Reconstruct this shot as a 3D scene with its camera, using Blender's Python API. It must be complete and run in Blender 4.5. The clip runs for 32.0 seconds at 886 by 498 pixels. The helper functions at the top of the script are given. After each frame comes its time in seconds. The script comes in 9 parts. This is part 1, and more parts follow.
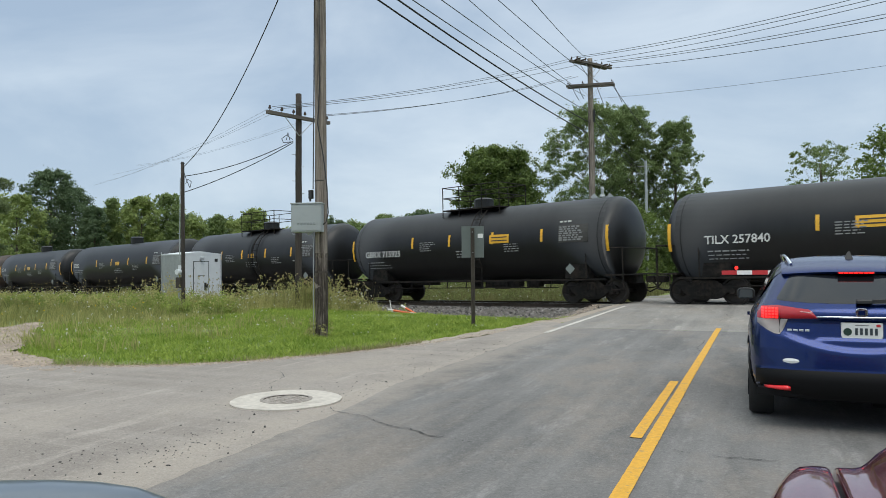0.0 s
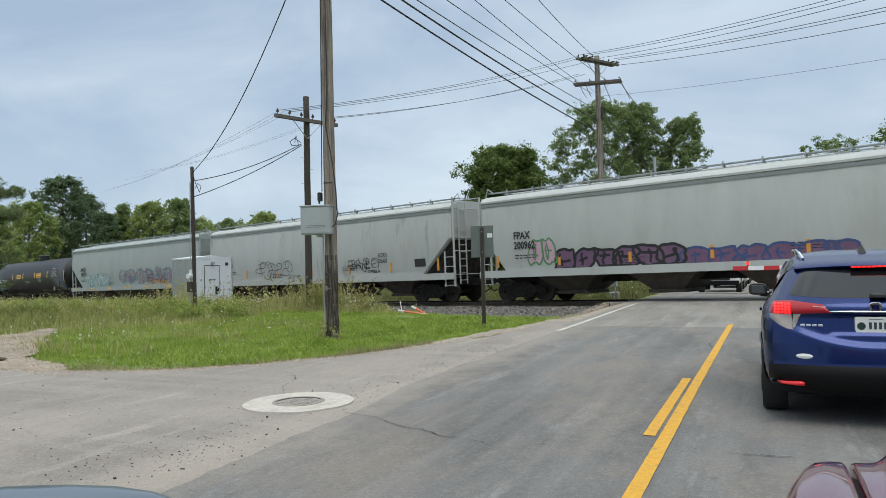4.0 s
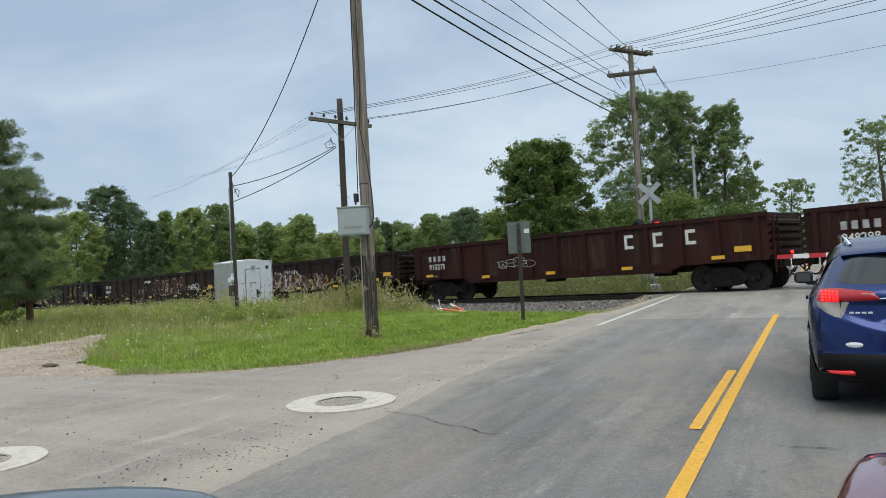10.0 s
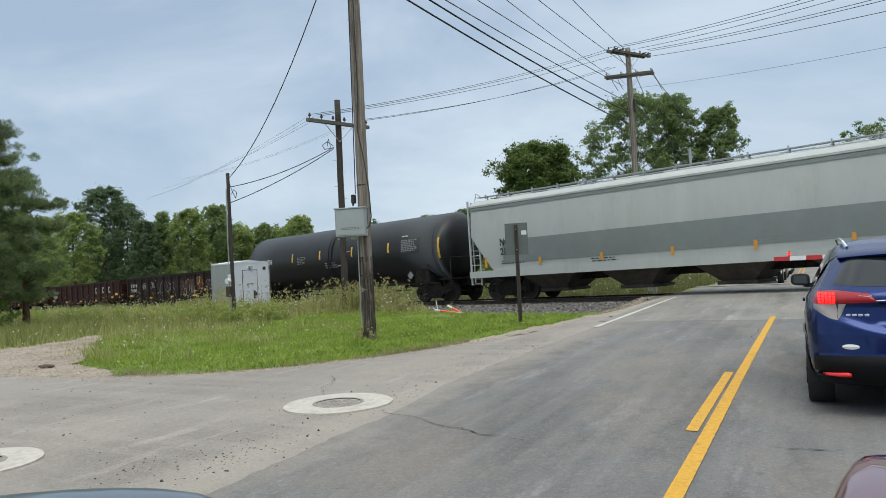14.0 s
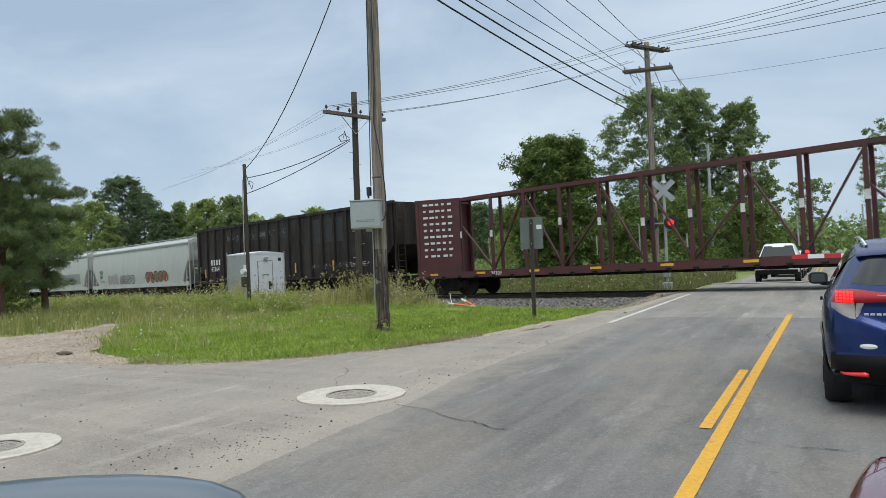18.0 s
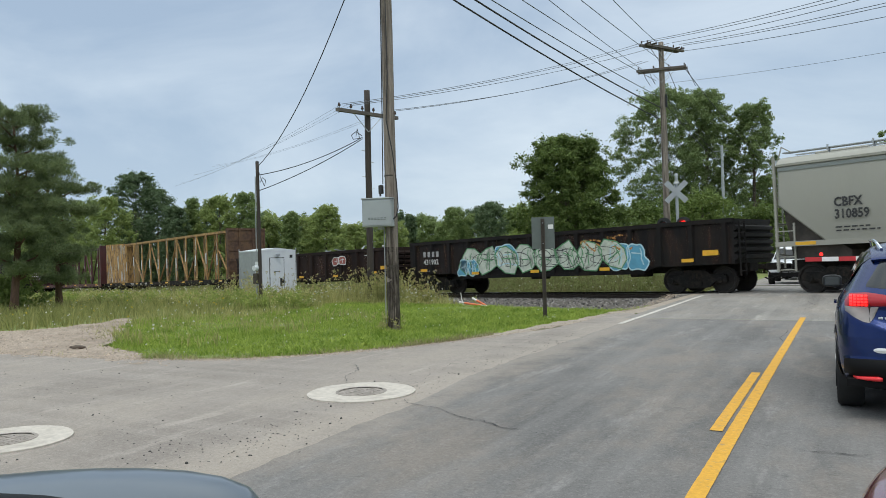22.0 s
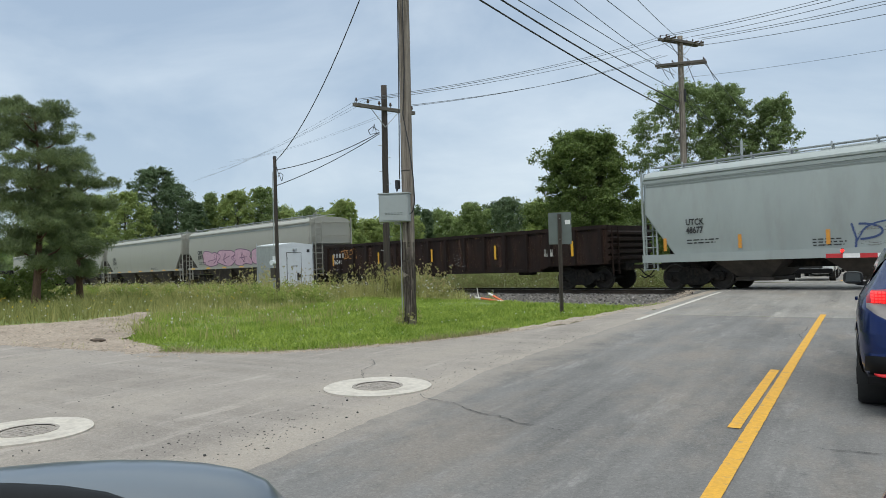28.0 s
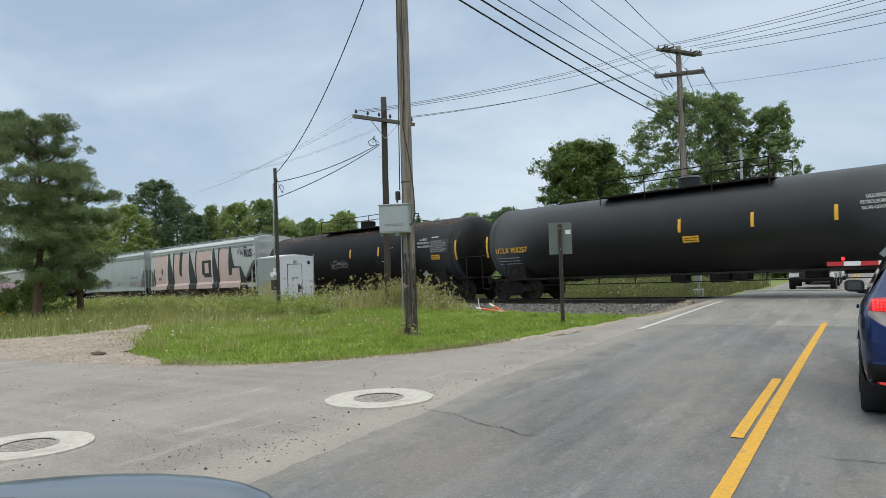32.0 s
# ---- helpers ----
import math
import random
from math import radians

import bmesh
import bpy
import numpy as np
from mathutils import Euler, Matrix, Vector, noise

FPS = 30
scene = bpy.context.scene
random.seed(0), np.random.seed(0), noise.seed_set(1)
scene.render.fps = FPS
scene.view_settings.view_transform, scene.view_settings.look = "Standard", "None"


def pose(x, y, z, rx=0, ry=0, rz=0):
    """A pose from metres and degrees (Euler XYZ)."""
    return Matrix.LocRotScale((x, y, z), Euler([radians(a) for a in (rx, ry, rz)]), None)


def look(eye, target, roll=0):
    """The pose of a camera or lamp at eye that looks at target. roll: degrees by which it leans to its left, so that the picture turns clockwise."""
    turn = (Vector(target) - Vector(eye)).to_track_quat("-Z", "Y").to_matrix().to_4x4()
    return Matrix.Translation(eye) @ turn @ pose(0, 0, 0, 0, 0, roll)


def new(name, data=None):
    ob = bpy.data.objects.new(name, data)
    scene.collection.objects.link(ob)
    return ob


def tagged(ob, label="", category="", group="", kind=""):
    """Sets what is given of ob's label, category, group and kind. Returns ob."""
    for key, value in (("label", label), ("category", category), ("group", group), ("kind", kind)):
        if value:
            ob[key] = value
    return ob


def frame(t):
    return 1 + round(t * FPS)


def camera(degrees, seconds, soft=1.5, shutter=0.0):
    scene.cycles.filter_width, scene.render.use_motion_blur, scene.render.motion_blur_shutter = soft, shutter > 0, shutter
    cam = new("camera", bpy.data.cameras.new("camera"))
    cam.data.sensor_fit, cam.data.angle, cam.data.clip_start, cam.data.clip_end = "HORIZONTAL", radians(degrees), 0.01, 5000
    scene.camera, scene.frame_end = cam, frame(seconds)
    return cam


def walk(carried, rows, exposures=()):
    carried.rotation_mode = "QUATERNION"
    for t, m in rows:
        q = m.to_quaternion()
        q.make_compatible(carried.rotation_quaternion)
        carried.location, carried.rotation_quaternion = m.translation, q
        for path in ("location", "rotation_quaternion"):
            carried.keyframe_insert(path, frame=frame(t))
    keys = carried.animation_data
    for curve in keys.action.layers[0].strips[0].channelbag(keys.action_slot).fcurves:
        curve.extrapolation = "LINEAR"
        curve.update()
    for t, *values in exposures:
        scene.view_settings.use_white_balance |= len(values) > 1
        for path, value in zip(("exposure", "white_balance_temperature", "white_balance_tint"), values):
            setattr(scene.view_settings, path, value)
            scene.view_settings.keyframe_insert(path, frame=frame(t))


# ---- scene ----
# ---------------------------------------------------------------- camera
cam = camera(62.5, 32.0, soft=0.5, shutter=0.06)
EYE = (0.0, 0.0, 1.45)
PATH = [
    (0, 91.197, 0.540, 23.444),
    (0.5, 91.187, 0.817, 23.688),
    (1, 91.205, 1.065, 23.841),
    (1.5, 91.194, 1.195, 23.935),
    (2, 91.185, 1.262, 23.989),
    (2.5, 91.208, 1.299, 24.007),
    (3, 91.239, 1.361, 24.042),
    (3.5, 91.245, 1.376, 24.101),
    (5.5, 91.116, 1.821, 24.680),
    (6, 91.069, 1.920, 24.811),
    (6.5, 91.075, 1.946, 24.956),
    (7, 91.164, 1.915, 25.118),
    (7.5, 91.270, 1.933, 25.278),
    (8, 91.349, 1.967, 25.405),
    (8.5, 91.379, 2.166, 25.564),
    (9, 91.373, 2.515, 25.971),
    (9.5, 91.326, 2.894, 26.637),
    (10, 91.150, 3.064, 27.143),
    (10.5, 90.978, 3.051, 27.261),
    (11, 90.974, 2.940, 27.165),
    (11.5, 91.009, 2.894, 27.085),
    (12, 91.025, 2.867, 27.043),
    (12.5, 91.047, 2.951, 27.008),
    (13, 91.105, 2.999, 27.003),
    (13.5, 91.170, 2.999, 26.960),
    (14, 91.251, 2.954, 26.938),
    (14.5, 91.224, 2.830, 26.968),
    (16.5, 91.107, 2.431, 27.884),
    (17, 91.088, 2.431, 28.075),
    (17.5, 90.964, 2.351, 28.123),
    (18, 90.777, 2.198, 28.074),
    (18.5, 90.615, 1.945, 28.045),
    (19, 90.503, 1.719, 28.134),
    (19.5, 90.461, 1.616, 28.301),
    (20, 90.470, 1.654, 28.493),
    (20.5, 90.475, 1.734, 28.639),
    (21, 90.471, 1.779, 28.718),
    (21.5, 90.549, 1.688, 28.757),
    (22, 90.706, 1.574, 28.948),
    (22.5, 90.840, 1.499, 29.401),
    (23, 90.916, 1.427, 29.868),
    (23.5, 90.904, 1.373, 30.147),
    (24, 90.808, 1.364, 30.207),
    (24.5, 90.583, 1.335, 30.110),
    (25, 90.272, 1.221, 30.017),
    (25.5, 89.998, 1.090, 30.003),
    (27.5, 90.169, 1.212, 30.147),
    (28, 90.358, 1.384, 30.235),
    (28.5, 90.515, 1.510, 30.264),
    (29, 90.689, 1.569, 30.288),
    (29.5, 90.861, 1.632, 30.303),
    (30, 90.974, 1.671, 30.269),
    (30.5, 91.000, 1.646, 30.216),
    (31, 91.042, 1.678, 30.179),
    (31.5, 91.123, 1.681, 30.201),
    (32, 91.205, 1.773, 30.284),
]
walk(cam, [(t, pose(*EYE, rx, ry, rz)) for t, rx, ry, rz in PATH])

# ---------------------------------------------------------------- light
SUN_ELEV, SUN_AZ = radians(63), radians(150)      # azimuth clockwise from +y
world = bpy.data.worlds.new("overcast_sky")
scene.world = world
world.use_nodes = True
wn, wl = world.node_tree.nodes, world.node_tree.links
wn.clear()
w_out = wn.new("ShaderNodeOutputWorld")
w_bg = wn.new("ShaderNodeBackground")
w_sky = wn.new("ShaderNodeTexSky")
w_sky.sky_type = "NISHITA"
w_sky.sun_disc = False
w_sky.sun_elevation, w_sky.sun_rotation = SUN_ELEV, SUN_AZ
w_sky.air_density, w_sky.dust_density = 1.0, 2.0
w_co = wn.new("ShaderNodeTexCoord")
w_map = wn.new("ShaderNodeMapping")
w_map.inputs["Scale"].default_value = (1.0, 1.0, 2.4)
w_n1 = wn.new("ShaderNodeTexNoise")
w_n1.inputs["Scale"].default_value, w_n1.inputs["Detail"].default_value = 2.3, 7
w_n1.inputs["Roughness"].default_value = 0.55
w_n1.inputs["Distortion"].default_value = 0.4
w_ramp = wn.new("ShaderNodeValToRGB")
w_ramp.color_ramp.elements[0].position, w_ramp.color_ramp.elements[1].position = 0.36, 0.68
w_ramp.color_ramp.elements[0].color = (0.41, 0.53, 0.675, 1)
w_ramp.color_ramp.elements[1].color = (0.66, 0.765, 0.865, 1)
w_sep = wn.new("ShaderNodeSeparateXYZ")
w_ramp2 = wn.new("ShaderNodeValToRGB")          # an overcast sky is brighter towards the zenith, pale at the horizon
els = w_ramp2.color_ramp.elements
els[0].position, els[0].color = 0.0, (1.12, 1.12, 1.08, 1)
els[1].position, els[1].color = 1.0, (3.0, 2.72, 2.34, 1)
for p, c in ((0.12, (1.12, 1.1, 1.07)), (0.22, (0.98, 0.99, 1.0)), (0.4, (0.95, 0.95, 0.97)), (0.6, (1.85, 1.74, 1.56))):
    e = els.new(p)
    e.color = (*c, 1)
w_mul = wn.new("ShaderNodeMix")
w_mul.data_type, w_mul.blend_type = "RGBA", "MULTIPLY"
w_mul.inputs["Factor"].default_value = 1.0
w_sc = wn.new("ShaderNodeMix")
w_sc.data_type, w_sc.blend_type = "RGBA", "MULTIPLY"
w_sc.inputs["Factor"].default_value = 1.0
w_sc.inputs["B"].default_value = (0.1, 0.1, 0.1, 1)
w_mix = wn.new("ShaderNodeMix")
w_mix.data_type = "RGBA"
w_mix.inputs["Factor"].default_value = 0.88
wl.new(w_co.outputs["Generated"], w_map.inputs["Vector"])
wl.new(w_map.outputs["Vector"], w_n1.inputs["Vector"])
wl.new(w_n1.outputs["Fac"], w_ramp.inputs["Fac"])
wl.new(w_co.outputs["Generated"], w_sep.inputs["Vector"])
wl.new(w_sep.outputs["Z"], w_ramp2.inputs["Fac"])
wl.new(w_ramp.outputs["Color"], w_mul.inputs["A"])
wl.new(w_ramp2.outputs["Color"], w_mul.inputs["B"])
wl.new(w_sky.outputs["Color"], w_sc.inputs["A"])
wl.new(w_sc.outputs["Result"], w_mix.inputs["A"])
wl.new(w_mul.outputs["Result"], w_mix.inputs["B"])
wl.new(w_mix.outputs["Result"], w_bg.inputs["Color"])
w_bg.inputs["Strength"].default_value = 1.06
wl.new(w_bg.outputs["Background"], w_out.inputs["Surface"])

sun = new("sun", bpy.data.lights.new("sun", "SUN"))
sun.data.energy, sun.data.angle, sun.data.color = 1.2, radians(35), (1.0, 0.95, 0.87)
sun.matrix_world = look((0, 0, 50), (-50 * math.sin(SUN_AZ) * math.cos(SUN_ELEV), -50 * math.cos(SUN_AZ) * math.cos(SUN_ELEV), 50 - 50 * math.sin(SUN_ELEV)))
scene.view_settings.exposure = 0.0

# ---------------------------------------------------------------- materials
def material(name, color, rough=0.6, metal=0.0, var=0.12, scale=3.0, stretch=(1, 1, 1), second=None, second_amount=0.5, second_scale=1.5,
             bump=0.0, bump_scale=40.0, rand=0.0, island=0.0, spec=0.5, coat=0.0, clip=(0.45, 0.6)):
    """A surface with a base colour, fine grain, an optional second colour in patches (dirt, rust), relief and per-piece variation."""
    m = bpy.data.materials.new(name)
    m.use_nodes = True
    n, l = m.node_tree.nodes, m.node_tree.links
    b = n["Principled BSDF"]
    b.inputs["Roughness"].default_value, b.inputs["Metallic"].default_value = rough, metal
    b.inputs["Specular IOR Level"].default_value = spec
    b.inputs["Coat Weight"].default_value = coat
    b.inputs["Coat Roughness"].default_value = 0.08
    co = n.new("ShaderNodeTexCoord")
    mp = n.new("ShaderNodeMapping")
    mp.inputs["Scale"].default_value = stretch
    l.new(co.outputs["Object"], mp.inputs["Vector"])
    n1 = n.new("ShaderNodeTexNoise")
    n1.inputs["Scale"].default_value, n1.inputs["Detail"].default_value = scale, 8
    n1.inputs["Roughness"].default_value = 0.65
    l.new(mp.outputs["Vector"], n1.inputs["Vector"])
    hsv = n.new("ShaderNodeHueSaturation")
    hsv.inputs["Color"].default_value = (*color, 1)
    mr = n.new("ShaderNodeMapRange")
    mr.inputs["From Min"].default_value, mr.inputs["From Max"].default_value = 0.25, 0.75
    mr.inputs["To Min"].default_value, mr.inputs["To Max"].default_value = 1 - 2 * var, 1 + 2 * var
    l.new(n1.outputs["Fac"], mr.inputs["Value"])
    value = mr.outputs["Result"]
    for amount, kind in ((rand, "o"), (island, "i")):
        if amount:
            src = n.new("ShaderNodeObjectInfo").outputs["Random"] if kind == "o" else n.new("ShaderNodeNewGeometry").outputs["Random Per Island"]
            r = n.new("ShaderNodeMapRange")
            r.inputs["To Min"].default_value, r.inputs["To Max"].default_value = 1 - amount, 1 + amount
            l.new(src, r.inputs["Value"])
            mu = n.new("ShaderNodeMath")
            mu.operation = "MULTIPLY"
            l.new(value, mu.inputs[0])
            l.new(r.outputs["Result"], mu.inputs[1])
            value = mu.outputs[0]
    l.new(value, hsv.inputs["Value"])
    out = hsv.outputs["Color"]
    if second:
        n2 = n.new("ShaderNodeTexNoise")
        n2.inputs["Scale"].default_value, n2.inputs["Detail"].default_value = second_scale, 9
        n2.inputs["Roughness"].default_value = 0.7
        l.new(mp.outputs["Vector"], n2.inputs["Vector"])
        r2 = n.new("ShaderNodeMapRange")
        r2.inputs["From Min"].default_value, r2.inputs["From Max"].default_value = clip
        r2.inputs["To Max"].default_value = second_amount
        l.new(n2.outputs["Fac"], r2.inputs["Value"])
        mx = n.new("ShaderNodeMix")
        mx.data_type = "RGBA"
        l.new(r2.outputs["Result"], mx.inputs["Factor"])
        l.new(out, mx.inputs["A"])
        mx.inputs["B"].default_value = (*second, 1)
        out = mx.outputs["Result"]
    l.new(out, b.inputs["Base Color"])
    if bump:
        n3 = n.new("ShaderNodeTexNoise")
        n3.inputs["Scale"].default_value, n3.inputs["Detail"].default_value = bump_scale, 4
        l.new(co.outputs["Object"], n3.inputs["Vector"])
        bp = n.new("ShaderNodeBump")
        bp.inputs["Strength"].default_value, bp.inputs["Distance"].default_value = bump, 0.02
        l.new(n3.outputs["Fac"], bp.inputs["Height"])
        l.new(bp.outputs["Normal"], b.inputs["Normal"])
    return m


def asphalt(name, dark, light, stain, bump=0.25, dust=None, along=(2.0, .1, 1)):
    """Worn asphalt: aggregate speckle, wheel-track streaks along the road, broad stains and pale dusty patches."""
    m = bpy.data.materials.new(name)
    m.use_nodes = True
    n, l = m.node_tree.nodes, m.node_tree.links
    b = n["Principled BSDF"]
    b.inputs["Roughness"].default_value, b.inputs["Specular IOR Level"].default_value = 0.8, 0.4
    co = n.new("ShaderNodeTexCoord")

    def layer(scale, stretch, detail, lo, hi, rough=0.6):
        mp = n.new("ShaderNodeMapping")
        mp.inputs["Scale"].default_value = stretch
        l.new(co.outputs["Object"], mp.inputs["Vector"])
        t = n.new("ShaderNodeTexNoise")
        t.inputs["Scale"].default_value, t.inputs["Detail"].default_value, t.inputs["Roughness"].default_value = scale, detail, rough
        l.new(mp.outputs["Vector"], t.inputs["Vector"])
        r = n.new("ShaderNodeMapRange")
        r.inputs["From Min"].default_value, r.inputs["From Max"].default_value = lo, hi
        l.new(t.outputs["Fac"], r.inputs["Value"])
        return r.outputs["Result"], t

    def mixed(a, bcol, fac, amount):
        mu = n.new("ShaderNodeMath")
        mu.operation = "MULTIPLY"
        mu.inputs[1].default_value = amount
        l.new(fac, mu.inputs[0])
        x = n.new("ShaderNodeMix")
        x.data_type = "RGBA"
        l.new(mu.outputs[0], x.inputs["Factor"])
        if isinstance(a, tuple):
            x.inputs["A"].default_value = (*a, 1)
        else:
            l.new(a, x.inputs["A"])
        x.inputs["B"].default_value = (*bcol, 1)
        return x.outputs["Result"]

    f1, _ = layer(0.5, (1, .5, 1), 8, .42, .58)
    f2, _ = layer(1.3, along, 6, .44, .66)
    f3, _ = layer(0.8, (1, .45, 1), 10, .47, .62, .7)
    _, t4 = layer(55.0, (1, 1, 1), 5, .5, .72, .8)

    def specks(scale, lo, hi):
        """Single stones of the aggregate, a few of them pale or dark."""
        vo = n.new("ShaderNodeTexVoronoi")
        vo.inputs["Scale"].default_value = scale
        l.new(co.outputs["Object"], vo.inputs["Vector"])
        sc = n.new("ShaderNodeSeparateColor")
        l.new(vo.outputs["Color"], sc.inputs["Color"])
        r = n.new("ShaderNodeMapRange")
        r.inputs["From Min"].default_value, r.inputs["From Max"].default_value = lo, hi
        l.new(sc.outputs["Red"], r.inputs["Value"])
        return r.outputs["Result"]

    f4, f5, f8 = specks(85.0, .6, 1.0), specks(70.0, .6, 1.0), specks(34.0, .8, 1.0)
    f6, _ = layer(1.7, (1.5, .3, 1), 10, .55, .66, .75)
    f7, _ = layer(6.0, (1, 1, 1), 8, .56, .7, .75)
    out = mixed(dark, light, f1, .55)
    out = mixed(out, light, f2, .65)
    out = mixed(out, stain, f3, .65)
    out = mixed(out, tuple(c * 1.45 for c in light), f6, .5)
    out = mixed(out, tuple(c * .5 for c in dark), f7, .45)
    if dust:                                            # grit carried along the joint between the two roads
        sp = n.new("ShaderNodeSeparateXYZ")
        l.new(co.outputs["Object"], sp.inputs["Vector"])
        nz = n.new("ShaderNodeTexNoise")
        nz.inputs["Scale"].default_value, nz.inputs["Detail"].default_value, nz.inputs["Roughness"].default_value = 1.6, 9, .7
        l.new(co.outputs["Object"], nz.inputs["Vector"])
        ma = n.new("ShaderNodeMath")
        ma.operation = "MULTIPLY_ADD"
        ma.inputs[1].default_value, ma.inputs[2].default_value = 1.7, -.85 + 3.98
        l.new(nz.outputs["Fac"], ma.inputs[0])
        ad = n.new("ShaderNodeMath")
        l.new(ma.outputs[0], ad.inputs[0])
        l.new(sp.outputs["X"], ad.inputs[1])
        ab = n.new("ShaderNodeMath")
        ab.operation = "ABSOLUTE"
        l.new(ad.outputs[0], ab.inputs[0])
        dr = n.new("ShaderNodeMapRange")
        dr.inputs["From Min"].default_value, dr.inputs["From Max"].default_value = .62, .05
        l.new(ab.outputs[0], dr.inputs["Value"])
        out = mixed(out, dust, dr.outputs["Result"], .6)
    out = mixed(out, tuple(min(.6, c * 2.2) for c in light), f4, .13)
    out = mixed(out, tuple(c * .3 for c in dark), f5, .18)
    out = mixed(out, tuple(min(.5, c * 1.6) for c in light), f8, .16)
    l.new(out, b.inputs["Base Color"])
    bp = n.new("ShaderNodeBump")
    bp.inputs["Strength"].default_value, bp.inputs["Distance"].default_value = bump, 0.02
    l.new(t4.outputs["Fac"], bp.inputs["Height"])
    l.new(bp.outputs["Normal"], b.inputs["Normal"])
    return m


def leaf_material(name, a, b_, trans=0.4, patch=0.6, patch_scale=0.6, single=0.55):
    m = bpy.data.materials.new(name)
    m.use_nodes = True
    n, l = m.node_tree.nodes, m.node_tree.links
    b = n["Principled BSDF"]
    b.inputs["Roughness"].default_value = 0.6
    b.inputs["Specular IOR Level"].default_value = 0.25
    g = n.new("ShaderNodeNewGeometry")
    co = n.new("ShaderNodeTexCoord")
    no = n.new("ShaderNodeTexNoise")
    no.inputs["Scale"].default_value, no.inputs["Detail"].default_value = patch_scale, 4
    l.new(co.outputs["Object"], no.inputs["Vector"])
    ad = n.new("ShaderNodeMath")
    ad.operation = "MULTIPLY_ADD"
    ad.inputs[1].default_value, ad.inputs[2].default_value = single, .55 - (patch + single) / 2
    l.new(g.outputs["Random Per Island"], ad.inputs[0])
    ad2 = n.new("ShaderNodeMath")
    ad2.operation = "MULTIPLY_ADD"
    ad2.inputs[1].default_value = patch
    l.new(no.outputs["Fac"], ad2.inputs[0])
    l.new(ad.outputs[0], ad2.inputs[2])
    mx = n.new("ShaderNodeMix")
    mx.data_type = "RGBA"
    mx.inputs["A"].default_value, mx.inputs["B"].default_value = (*a, 1), (*b_, 1)
    l.new(ad2.outputs[0], mx.inputs["Factor"])
    l.new(mx.outputs["Result"], b.inputs["Base Color"])
    tr = n.new("ShaderNodeBsdfTranslucent")
    l.new(mx.outputs["Result"], tr.inputs["Color"])
    ms = n.new("ShaderNodeMixShader")
    ms.inputs["Fac"].default_value = trans
    l.new(b.outputs["BSDF"], ms.inputs[1])
    l.new(tr.outputs["BSDF"], ms.inputs[2])
    l.new(ms.outputs["Shader"], n["Material Output"].inputs["Surface"])
    return m


def faded(name, color, cover=.5, scale=2.5, stretch=(1, 1, .45), soft=.12, rough=.7):
    """Worn paint or rust that covers the steel under it only in patches."""
    m = material(name, color, rough, var=.14, scale=scale * 2)
    n, l = m.node_tree.nodes, m.node_tree.links
    co = n.new("ShaderNodeTexCoord")
    mp = n.new("ShaderNodeMapping")
    mp.inputs["Scale"].default_value = stretch
    l.new(co.outputs["Object"], mp.inputs["Vector"])
    no = n.new("ShaderNodeTexNoise")
    no.inputs["Scale"].default_value, no.inputs["Detail"].default_value, no.inputs["Roughness"].default_value = scale, 9, .72
    l.new(mp.outputs["Vector"], no.inputs["Vector"])
    r = n.new("ShaderNodeMapRange")
    c = .5 + (.5 - cover) * .4
    r.inputs["From Min"].default_value, r.inputs["From Max"].default_value = c - soft / 2, c + soft / 2
    l.new(no.outputs["Fac"], r.inputs["Value"])
    tr = n.new("ShaderNodeBsdfTransparent")
    ms = n.new("ShaderNodeMixShader")
    l.new(r.outputs["Result"], ms.inputs["Fac"])
    l.new(tr.outputs["BSDF"], ms.inputs[1])
    l.new(n["Principled BSDF"].outputs["BSDF"], ms.inputs[2])
    l.new(ms.outputs["Shader"], n["Material Output"].inputs["Surface"])
    return m


def glowing(name, color, strength):
    m = bpy.data.materials.new(name)
    m.use_nodes = True
    b = m.node_tree.nodes["Principled BSDF"]
    b.inputs["Base Color"].default_value = (*color, 1)
    b.inputs["Emission Color"].default_value = (*color, 1)
    b.inputs["Emission Strength"].default_value = strength
    b.inputs["Roughness"].default_value = 0.3
    return m


